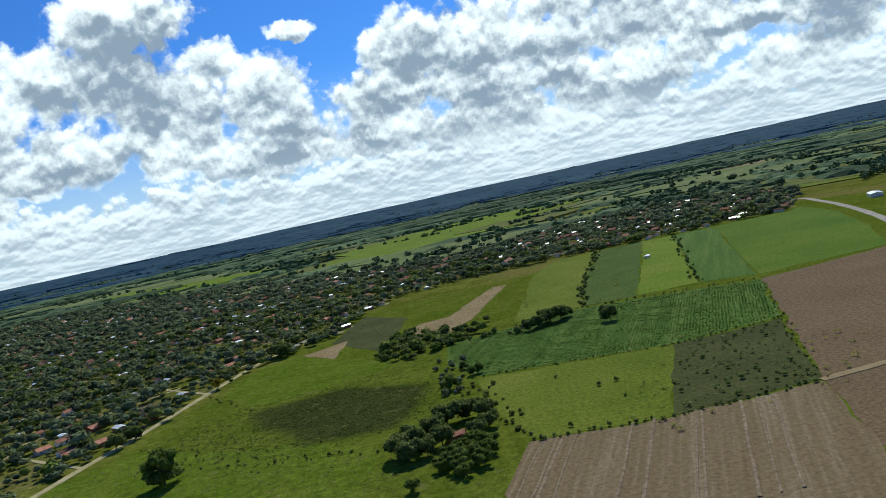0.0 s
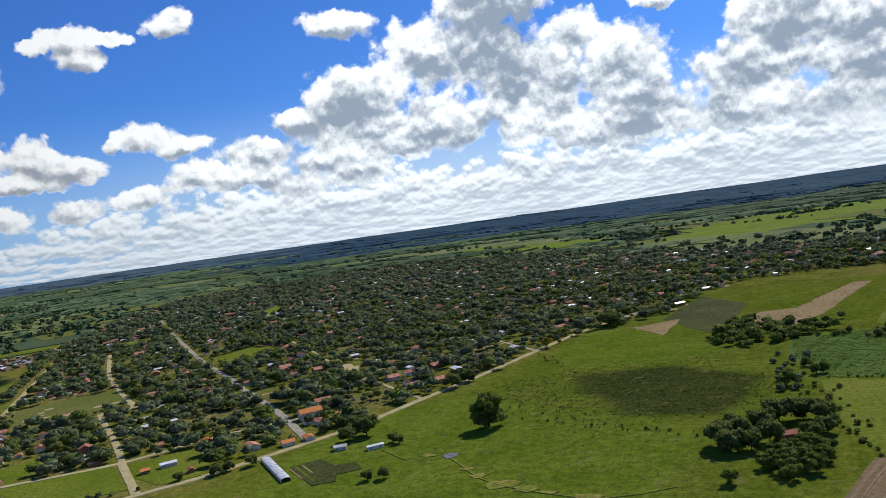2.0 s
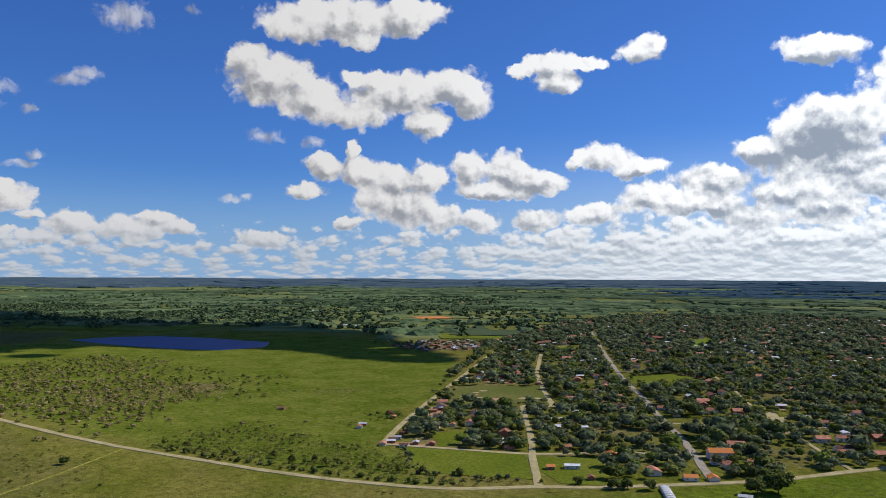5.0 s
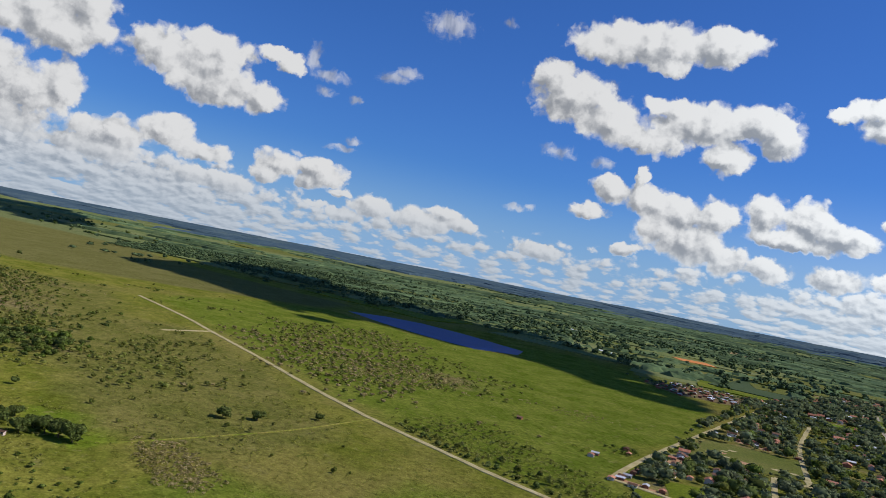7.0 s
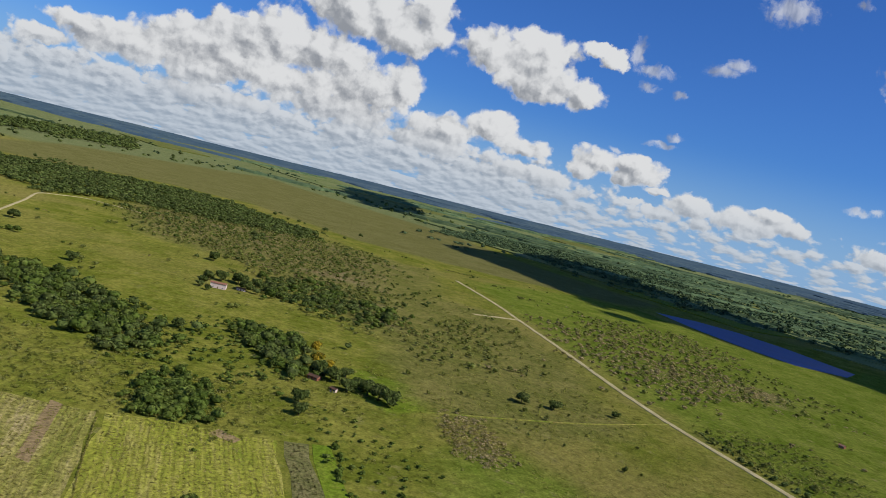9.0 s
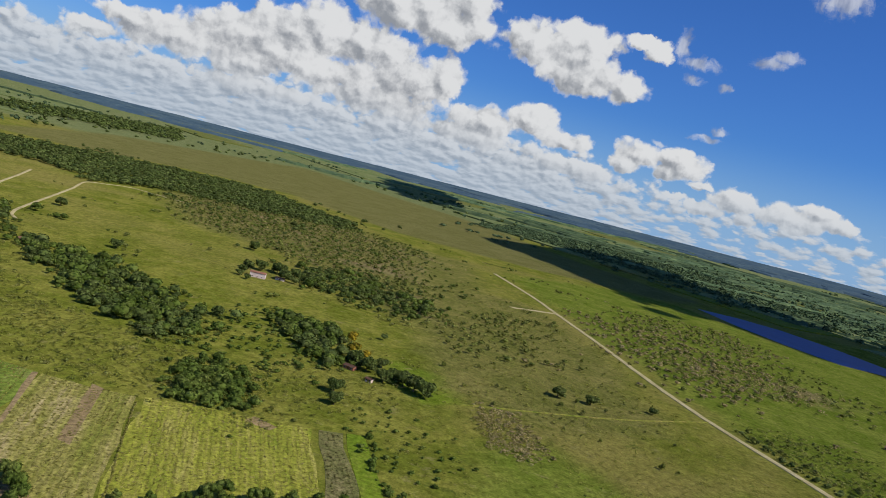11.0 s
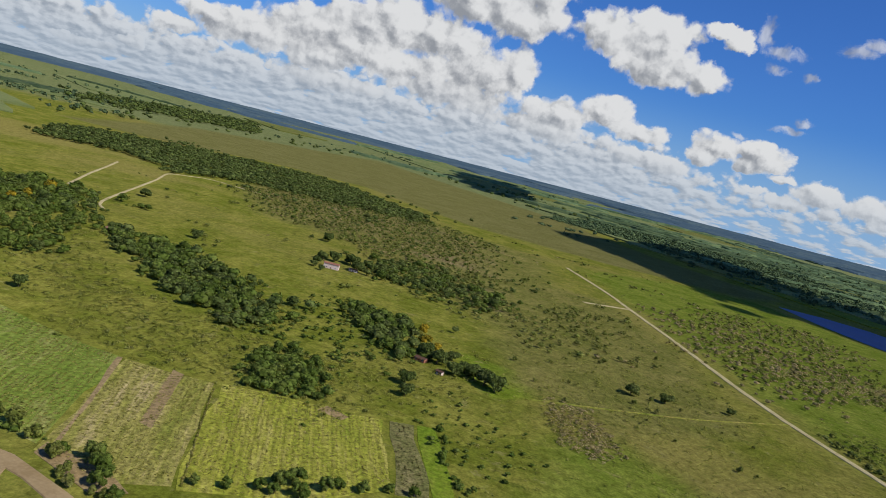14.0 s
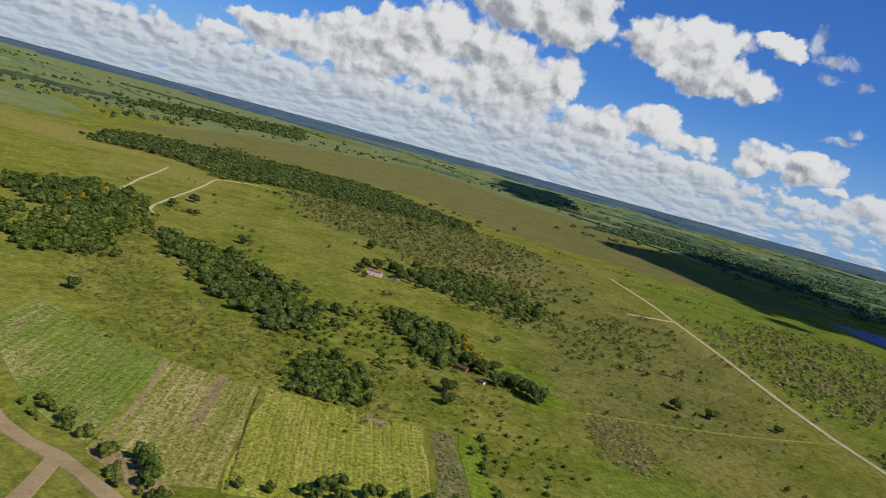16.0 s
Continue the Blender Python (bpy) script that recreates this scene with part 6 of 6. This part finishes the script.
def greenhouse(x, y, turn, w, d, h):
    """A long shed under a pale arched roof, open at the sides."""
    ob = new("greenhouse")
    verts, faces = [], []
    n, arc = 24, 10
    for i in range(n + 1):
        for lift in (0.0, 0.12):
            for k in range(arc + 1):
                a = math.pi * k / arc
                verts.append((-w + 2 * w * i / n, math.cos(a) * (d + lift), h + math.sin(a) * (d * 0.3 + lift)))
    row = 2 * (arc + 1)
    for i in range(n):
        for k in range(arc):
            o = i * row + k
            faces += [(o + arc + 1, o + arc + 2, o + row + arc + 2, o + row + arc + 1), (o + 1, o, o + row, o + row + 1)]
    part("roof", solid(verts, faces, M["sheeting"], "roof"), ob, "pale grey translucent sheet roof")
    for i in range(0, n + 1, 2):
        px = -w + 2 * w * i / n
        ring = []
        for out in (0.14, 0.24):
            for k in range(arc + 1):
                a = math.pi * k / arc
                ring += [(px + s, math.cos(a) * (d + out), h + math.sin(a) * (d * 0.3 + out)) for s in (-0.12, 0.12)]
        q = 2 * (arc + 1)
        part("rib", solid(ring, [f for k in range(arc) for f in ((q + 2 * k, q + 2 * k + 1, q + 2 * k + 3, q + 2 * k + 2), (2 * k, q + 2 * k, q + 2 * k + 2, 2 * k + 2), (2 * k + 1, 2 * k + 3, q + 2 * k + 3, q + 2 * k + 1))], M["metal"], "rib"), ob)
    for i in range(0, n + 1, 3):
        for s in (-1, 1):
            px = -w + 2 * w * i / n
            part("post", box_mesh(M["wood"], (px - 0.1, px + 0.1, s * d - 0.1, s * d + 0.1, 0, h + 0.1)), ob)
    for s in (-1, 1):
        part("side_wall", box_mesh(M["plaster"], (-w, w, s * d - 0.07, s * d + 0.07, 0, 0.9)), ob)
    ob.matrix_basis = pose(x, y, 0, 0, 0, turn)
    return tagged(ob, "long low greenhouse with a pale arched roof", "greenhouse")


greenhouse(-219, 281, math.degrees(math.atan2(-30, 34)), 20.5, 2.0, 1.1)


def special(x, y, turn, w, d, h, up, wall, roof, label, storeys=1, name="house", category="house"):
    ob = make_house(w, d, h, up, wall, roof, label, storeys, name)
    k = 0.62 if category in ("house", "shed") else 0.72
    ob.matrix_basis = pose(x, y, 0, 0, 0, turn) @ Matrix.Diagonal((k, k, k, 1))
    ob["category"] = category
    return ob


A = math.degrees(STREET)
special(-257, 367, A + 90, 8.5, 5.2, 5.8, 2.4, "plaster", "tile_orange", "two storey building with a bright orange tiled roof", 2, "building", "building")
special(-251, 356, A + 90, 4.5, 4.0, 3.2, 1.2, "plaster", "tile_orange", "low annex with an orange tiled roof")
special(-286, 287, A + 90, 6.0, 3.0, 3.0, 0.9, "plaster", "metal_white", "long house with a white metal roof on a mown plot")
special(-291, 277, A + 90, 3.2, 2.8, 2.8, 1.3, "brick", "tile_orange", "small brick house with an orange roof")
special(-265, 279, A, 2.6, 2.4, 2.6, 1.2, "brick", "tile", "small red roofed hut beside a bare yard")
special(-293, 323, A, 5.0, 4.6, 3.0, 2.0, "brick", "tile_orange", "square house with an orange tiled roof")
special(-266, 344, A + 90, 5.4, 4.2, 3.2, 0.8, "plaster", "metal_white", "house with a broad white metal roof")
special(-238, 318, A + 90, 5.2, 4.0, 3.0, 1.6, "plaster", "tile_orange", "house with an orange red tiled roof by the road")
special(-231, 326, A, 5.0, 3.8, 3.0, 1.6, "plaster", "tile_orange", "house with an orange red tiled roof by the road")
special(-321, 316, A + 90, 5.4, 3.8, 2.9, 1.6, "brick", "tile", "red tiled house on the cross street")
special(-314, 327, A + 90, 6.0, 3.8, 2.9, 1.6, "brick", "tile", "red tiled house on the cross street")
special(-387, 441, A + 90, 7.0, 3.8, 2.9, 1.6, "plaster", "tile", "long red tiled house on the avenue")
special(-377, 468, A + 90, 7.0, 4.2, 3.0, 1.7, "plaster", "tile", "long red tiled house on the avenue")
special(-355, 454, A, 6.0, 4.0, 3.0, 1.7, "plaster", "tile", "red tiled house on the avenue")
special(-355, 333, A, 4.5, 3.5, 2.9, 0.9, "plaster", "metal_white", "small house with a white roof")
special(-185, 311, A + 84, 6.0, 2.0, 2.6, 0.5, "plaster", "metal_white", "narrow white shed in the meadow", 1, "shed", "shed")
special(-203, 310, A + 70, 4.5, 3.4, 2.8, 0.7, "plaster", "metal", "grey roofed shed at the field's edge", 1, "shed", "shed")
special(-11, 318, 20, 6.0, 3.6, 2.8, 1.6, "brick", "tile", "small farmhouse with a red roof among dark trees", 1, "farmhouse")
special(184, 724, 60, 4.5, 3.0, 2.6, 0.7, "plaster", "metal_white", "white roofed hut in a lime green field", 1, "hut", "hut")
special(452, 814, 70, 15, 8.0, 5.0, 1.6, "plaster", "metal_white", "large white roofed barn by the road", 1, "barn", "barn")
special(-221, 987, A, 14, 9.0, 5.0, 1.6, "plaster", "metal_white", "large white roofed hall in the town", 1, "hall", "building")
special(-507, -190, 105, 8.5, 5.0, 5.6, 1.0, "plaster_pink", "tile", "pale pink farmhouse with a low roof on open pasture", 1, "farmhouse")
special(-519, -178, 100, 5.0, 3.0, 2.6, 0.9, "plaster_pink", "tile_brown", "brown roofed outbuilding beside the pink farmhouse", 1, "shed", "shed")
special(-348, -73, 75, 4.5, 3.0, 2.6, 1.0, "brick", "tile_brown", "red brown shed among trees", 1, "shed", "shed")
special(-336, -60, 75, 2.0, 1.6, 2.2, 0.5, "plaster_pink", "tile_brown", "small pale hut among trees", 1, "hut", "hut")
special(-410, -300, 40, 5.0, 3.2, 2.8, 1.0, "brick", "tile", "small farm house at the wood's edge", 1, "farmhouse")
special(-416, -326, 55, 6.5, 3.6, 2.8, 1.2, "brick", "tile", "red roofed farm shed among leafy trees", 1, "shed", "shed")
special(-358, -363, 40, 6.0, 3.4, 2.8, 1.2, "brick", "tile", "red roofed farmhouse among leafy trees", 1, "farmhouse")
wood([(-478, 284), (-480, 300), (-452, 296), (-446, 280), (-460, 274)], 3.6, 0.8, 2.0, M["leaf_dark"], "trees round the lone houses on the wet pasture", 30, "garden_trees", 0.55, 1.3, edge=4)
wood([(-540, 234), (-542, 246), (-524, 246), (-522, 232)], 3.6, 0.6, 1.6, M["leaf_olive"], "bushes round a hut on the wet pasture", 24, "bushes", 0.5, 1.2, edge=4)
special(-470, 292, A, 4.5, 3.0, 2.6, 1.0, "brick", "tile_brown", "lone low house on the marsh edge")
special(-456, 286, A, 3.0, 2.4, 2.4, 0.9, "brick", "tile", "lone low house on the marsh edge")
for k, (x, y) in enumerate(((-387, 236), (-388, 243), (-405, 260), (-377, 244), (-378, 254), (-371, 259), (-397, 252), (-394, 246), (-410, 266), (-454, 310), (-462, 323), (-465, 331), (-444, 314), (-446, 325), (-436, 303), (-410, 302), (-452, 336), (-438, 318), (-428, 312), (-420, 296), (-470, 338), (-580, 452), (-572, 456), (-564, 459), (-556, 462), (-548, 466), (-541, 472), (-534, 476), (-527, 480), (-590, 447), (-437, 250), (-444, 256), (-531, 238), (-364, 289), (-347, 294), (-338, 290))):
    ob = special(x + rng.uniform(-1, 1), y + rng.uniform(-1, 1), A + rng.choice((0, 90)), rng.uniform(2.8, 4.8), rng.uniform(2.2, 3.2), 2.6, 0.9, "brick" if k % 3 else "plaster", ("tile", "metal", "tile_brown", "tile_brown", "metal")[k % 5], ("red tiled", "grey metal roofed", "brown tiled", "brown tiled", "grey metal roofed")[k % 5] + " cottage at the edge of the marsh")
    ob["group"] = "cottages at the marsh"
special(-444, 376, A, 5.0, 4.0, 3.0, 1.6, "plaster", "tile_orange", "house with an orange tiled roof by the playing field")
special(-300, 514, A + 90, 7.0, 2.6, 3.0, 1.0, "plaster", "metal_white", "long low hall with a pale roof beside a bare yard", 1, "hall", "building")
special(-284, 490, A, 5.0, 3.4, 3.0, 1.4, "plaster", "tile", "red roofed house beside a bare yard")

special(-1700, 2660, A, 46, 10, 9, 2, "plaster", "metal_white", "long white factory roof among far woods", 1, "hall", "building")
special(-1309, 715, A + 60, 26, 7, 5, 1.5, "plaster", "metal_white", "long white roofed shed beyond the settlement", 1, "shed", "barn")
special(-1900, 925, A + 40, 34, 9, 6, 1.5, "plaster", "metal_white", "pale roofed farm shed among far fields", 1, "shed", "barn")


def village():
    """The small bright settlement beyond the marsh."""
    verts, faces, mats = [], [], []
    x, y = scatter(VILLAGE, 13, 0.62)
    for px, py in zip(x, y):
        m = pose(px, py, 0, 0, 0, A + rng.choice((0, 90))) @ Matrix.Diagonal((0.8, 0.8, 0.75, 1))
        w, d = rng.uniform(2.6, 4.5), rng.uniform(2.0, 3.0)
        kind = int(rng.choice((1, 2, 3), p=(0.12, 0.38, 0.50)))
        for i, (v, f) in enumerate((gable_walls(w, d, 2.8, 0.9), gable_roof(w, d, 2.8, 0.9))):
            o = len(verts)
            verts += [tuple(m @ Vector(p)) for p in v]
            faces += [tuple(o + q for q in g) for g in f]
            mats += [kind if i else 0] * len(f)
    me = solid(verts, faces, (M["brick"], M["metal_white"], M["metal"], M["tile"]), "houses")
    me.polygons.foreach_set("material_index", mats)
    tagged(new("distant_houses", me), "small distant settlement of pale roofed houses beyond the marsh", "houses", kind="stuff")


village()
wood([(-950, 575), (-842, 560), (-800, 621), (-826, 700), (-931, 745), (-985, 680)], 12, 1.6, 3.4, M["leaf"], "garden trees between the houses of the settlement", 14, "garden_trees", 0.6)


def hedge(name, line, gap, r0, r1, material, label, wide=1.0):
    """Bushes strung along a line."""
    xs, ys = [], []
    for (x0, y0), (x1, y1) in zip(line[:-1], line[1:]):
        n = max(2, int(math.hypot(x1 - x0, y1 - y0) / gap))
        s = (np.arange(n) + rng.uniform(-0.5, 0.5, n)) / n
        xs.append(x0 + (x1 - x0) * s + rng.normal(0, wide, n)), ys.append(y0 + (y1 - y0) * s + rng.normal(0, wide, n))
    x, y = np.concatenate(xs), np.concatenate(ys)
    r = rng.uniform(r0, r1, len(x))
    stuff(name, x, y, r, r * rng.uniform(1.1, 1.8, len(x)), 40 if r1 > 1.5 else 16, material, label, "hedge", 0.28, 0.0)


hedge("hedge", [(16, 295), (69, 288), (129, 292)], 3, 0.5, 1.2, M["leaf_dark"], "thin dark hedge along the ploughed field")
hedge("hedge", [(6, 411), (102, 391), (162, 399)], 3, 0.4, 1.1, M["leaf_dark"], "thin dark hedge between two fields")
hedge("hedge", [(129, 293), (162, 399), (199, 511)], 6, 0.4, 1.0, M["leaf_olive"], "sparse hedge along the red soil")
hedge("hedge", [(-12, 516), (15, 518), (45, 508)], 4, 1.4, 3.2, M["leaf_dark"], "row of trees at the crop's edge", 3)
hedge("hedge", [(84, 544), (140, 530), (199, 513)], 4, 0.5, 1.4, M["leaf_olive"], "weedy field edge")
hedge("hedge", [(89, 549), (106, 638), (167, 856)], 5, 0.7, 1.9, M["leaf_dark"], "broken hedge between crop strips", 2)
hedge("hedge", [(170, 546), (249, 850)], 8, 0.7, 1.7, M["leaf_dark"], "broken hedge between pastures", 2)
hedge("hedge", [(-2, 400), (10, 350), (18, 300)], 3, 0.6, 1.6, M["leaf_olive"], "weedy boundary between pastures", 4)
hedge("hedge", [(-8, 464), (-14, 440), (-6, 412), (-12, 380)], 3, 0.8, 2.4, M["leaf"], "bushy boundary by the fields", 5)
hedge("hedge", [(-175, 408), (-149, 391), (-124, 375), (-99, 362), (-74, 355)], 3, 0.3, 0.9, M["leaf_olive"], "weedy ditch along the meadow", 2)
hedge("hedge", [(-163, 370), (-135, 367), (-92, 341), (-40, 322)], 3, 0.4, 1.1, M["leaf_olive"], "weedy ditch across the pasture", 3)
hedge("hedge", [(-125, 446), (-160, 500), (-175, 520)], 4, 0.4, 1.0, M["leaf_olive"], "weedy ditch along the paddock", 2)
hedge("hedge", [(-376, 243), (-321, 218), (-282, 252)], 3, 0.5, 1.6, M["leaf"], "hedge round the green paddock", 1.5)
hedge("hedge", [(-438, 141), (-470, 166), (-476, 178), (-462, 184), (-432, 192), (-402, 208), (-379, 222)], 3, 0.5, 1.5, M["leaf_olive"], "row of low bushes in the wet pasture", 4)
hedge("hedge", [(-455, 128), (-400, 150), (-355, 174), (-318, 198), (-292, 222)], 3.2, 0.5, 1.9, M["leaf_dark"], "dark bushes along the dirt road", 1.2)
hedge("hedge", [(-231, -113), (-201, -99), (-179, -88), (-164, -81)], 0.8, 0.25, 0.5, M["straw"], "pale dry bank of a ditch between two crops", 0.15)
hedge("hedge", [(-162, -118), (-159, -128), (-158, -136), (-163, -150)], 3.0, 0.6, 1.5, M["leaf_fresh"], "row of bushes along the farm track", 1.0)
hedge("hedge", [(-267, -41), (-240, -30), (-211, -17), (-195, -9)], 3.5, 0.5, 1.6, M["leaf_fresh"], "hedge along the grassy lane", 1.5)


MARSH_SHADE = [(-1600, -180), (-1384, -13), (-1145, 85), (-1010, 140), (-1140, 232), (-1045, 286), (-982, 345), (-975, 400), (-940, 425), (-868, 446), (-739, 450), (-690, 500),
               (-721, 560), (-900, 600), (-1080, 665), (-1380, 640), (-1524, 470), (-1850, 310), (-2239, 210), (-2300, 60), (-1900, -60)]
PLAIN_SHADE = [(-2700, -560), (-3300, -880), (-3900, -980), (-4100, -760), (-3600, -560), (-3000, -400)]


def shade_cloud(poly, height, step, label):
    """A flat cumulus high up towards the sun, of the outline of the shadow that it throws."""
    flat = height / math.tan(radians(SUN_EL))
    dx, dy = -math.sin(radians(SUN_AZ)) * flat, math.cos(radians(SUN_AZ)) * flat
    x, y = scatter(poly, step, 1.0)
    inner = off_line(poly + [poly[0]], x, y)
    iv, it = ico(3)
    verts, tris = [], []
    for px, py, d in zip(x, y, inner):
        r = min(d, 2.6 * step)
        if r < 0.25 * step:
            continue
        p = iv * (r, r, r * 0.3) + (px + dx, py + dy, height)
        p += iv * np.array([[0.30 * step * noise.fractal(Vector(q) / (1.4 * step), 0.9, 2.1, 4)] for q in p])
        tris.append(it + len(verts) * len(iv))
        verts.append(p)
    me = solid(np.concatenate(verts), [tuple(int(k) for k in f) for f in np.concatenate(tris)], M["cloud"], "cloud")
    tagged(new("cloud", me), label, "cloud", kind="structure")


shade_cloud(MARSH_SHADE, 1100, 62, "long white cumulus cloud drifting high above the marsh")
shade_cloud(PLAIN_SHADE, 1500, 120, "white cumulus cloud drifting high above the plain")

for poly, gap, kind, text in (
    ([(-200, 230), (-100, 190), (-10, 230), (-30, 310), (-130, 420), (-195, 380)], 3.2, "leaf", "small green tufts on the grazed pasture"),
    ([(-160, 500), (-125, 446), (-20, 470), (-10, 500), (-60, 530), (-120, 590)], 4.0, "leaf", "small green tufts on the paddock"),
    ([(-130, 450), (-70, 460), (-20, 415), (-25, 360), (-85, 350), (-112, 400)], 2.6, "leaf_olive", "rough dark grass tufts in the meadow"),
    ([(20, 296), (102, 388), (10, 405), (0, 350)], 4.0, "leaf_brush", "small tufts on the grazed field"),
    ([(-900, 100), (-1050, 240), (-900, 420), (-620, 440), (-480, 300), (-470, 150), (-700, 40)], 6.0, "leaf_brush", "sedge tufts on the wet pasture"),
    ([(-460, -60), (-330, -20), (-240, 100), (-330, 150), (-480, 90)], 2.6, "leaf_brush", "grass tufts on the dry pasture"),
    ([(-560, -330), (-470, -400), (-400, -290), (-470, -180), (-560, -190)], 3.6, "leaf_brush", "grass tufts on the open pasture"),
    ([(-172, 442), (-122, 456), (-60, 464), (-5, 412), (-12, 350), (-60, 348), (-112, 372), (-165, 405)], 2.7, "leaf_fresh", "rank green weeds round the dark meadow"),
    ([(-100, 640), (-60, 760), (40, 770), (60, 640), (-10, 560)], 6.0, "leaf_fresh", "weeds on the field strips by the town"),
    ([(60, 560), (60, 740), (140, 760), (110, 560)], 5.0, "leaf_dark", "dark weeds scattered over the field strip"),
):
    wood(poly, gap, 0.25, 0.75, M[kind], text, 5, "tufts", 0.7, 0.8, edge=12)
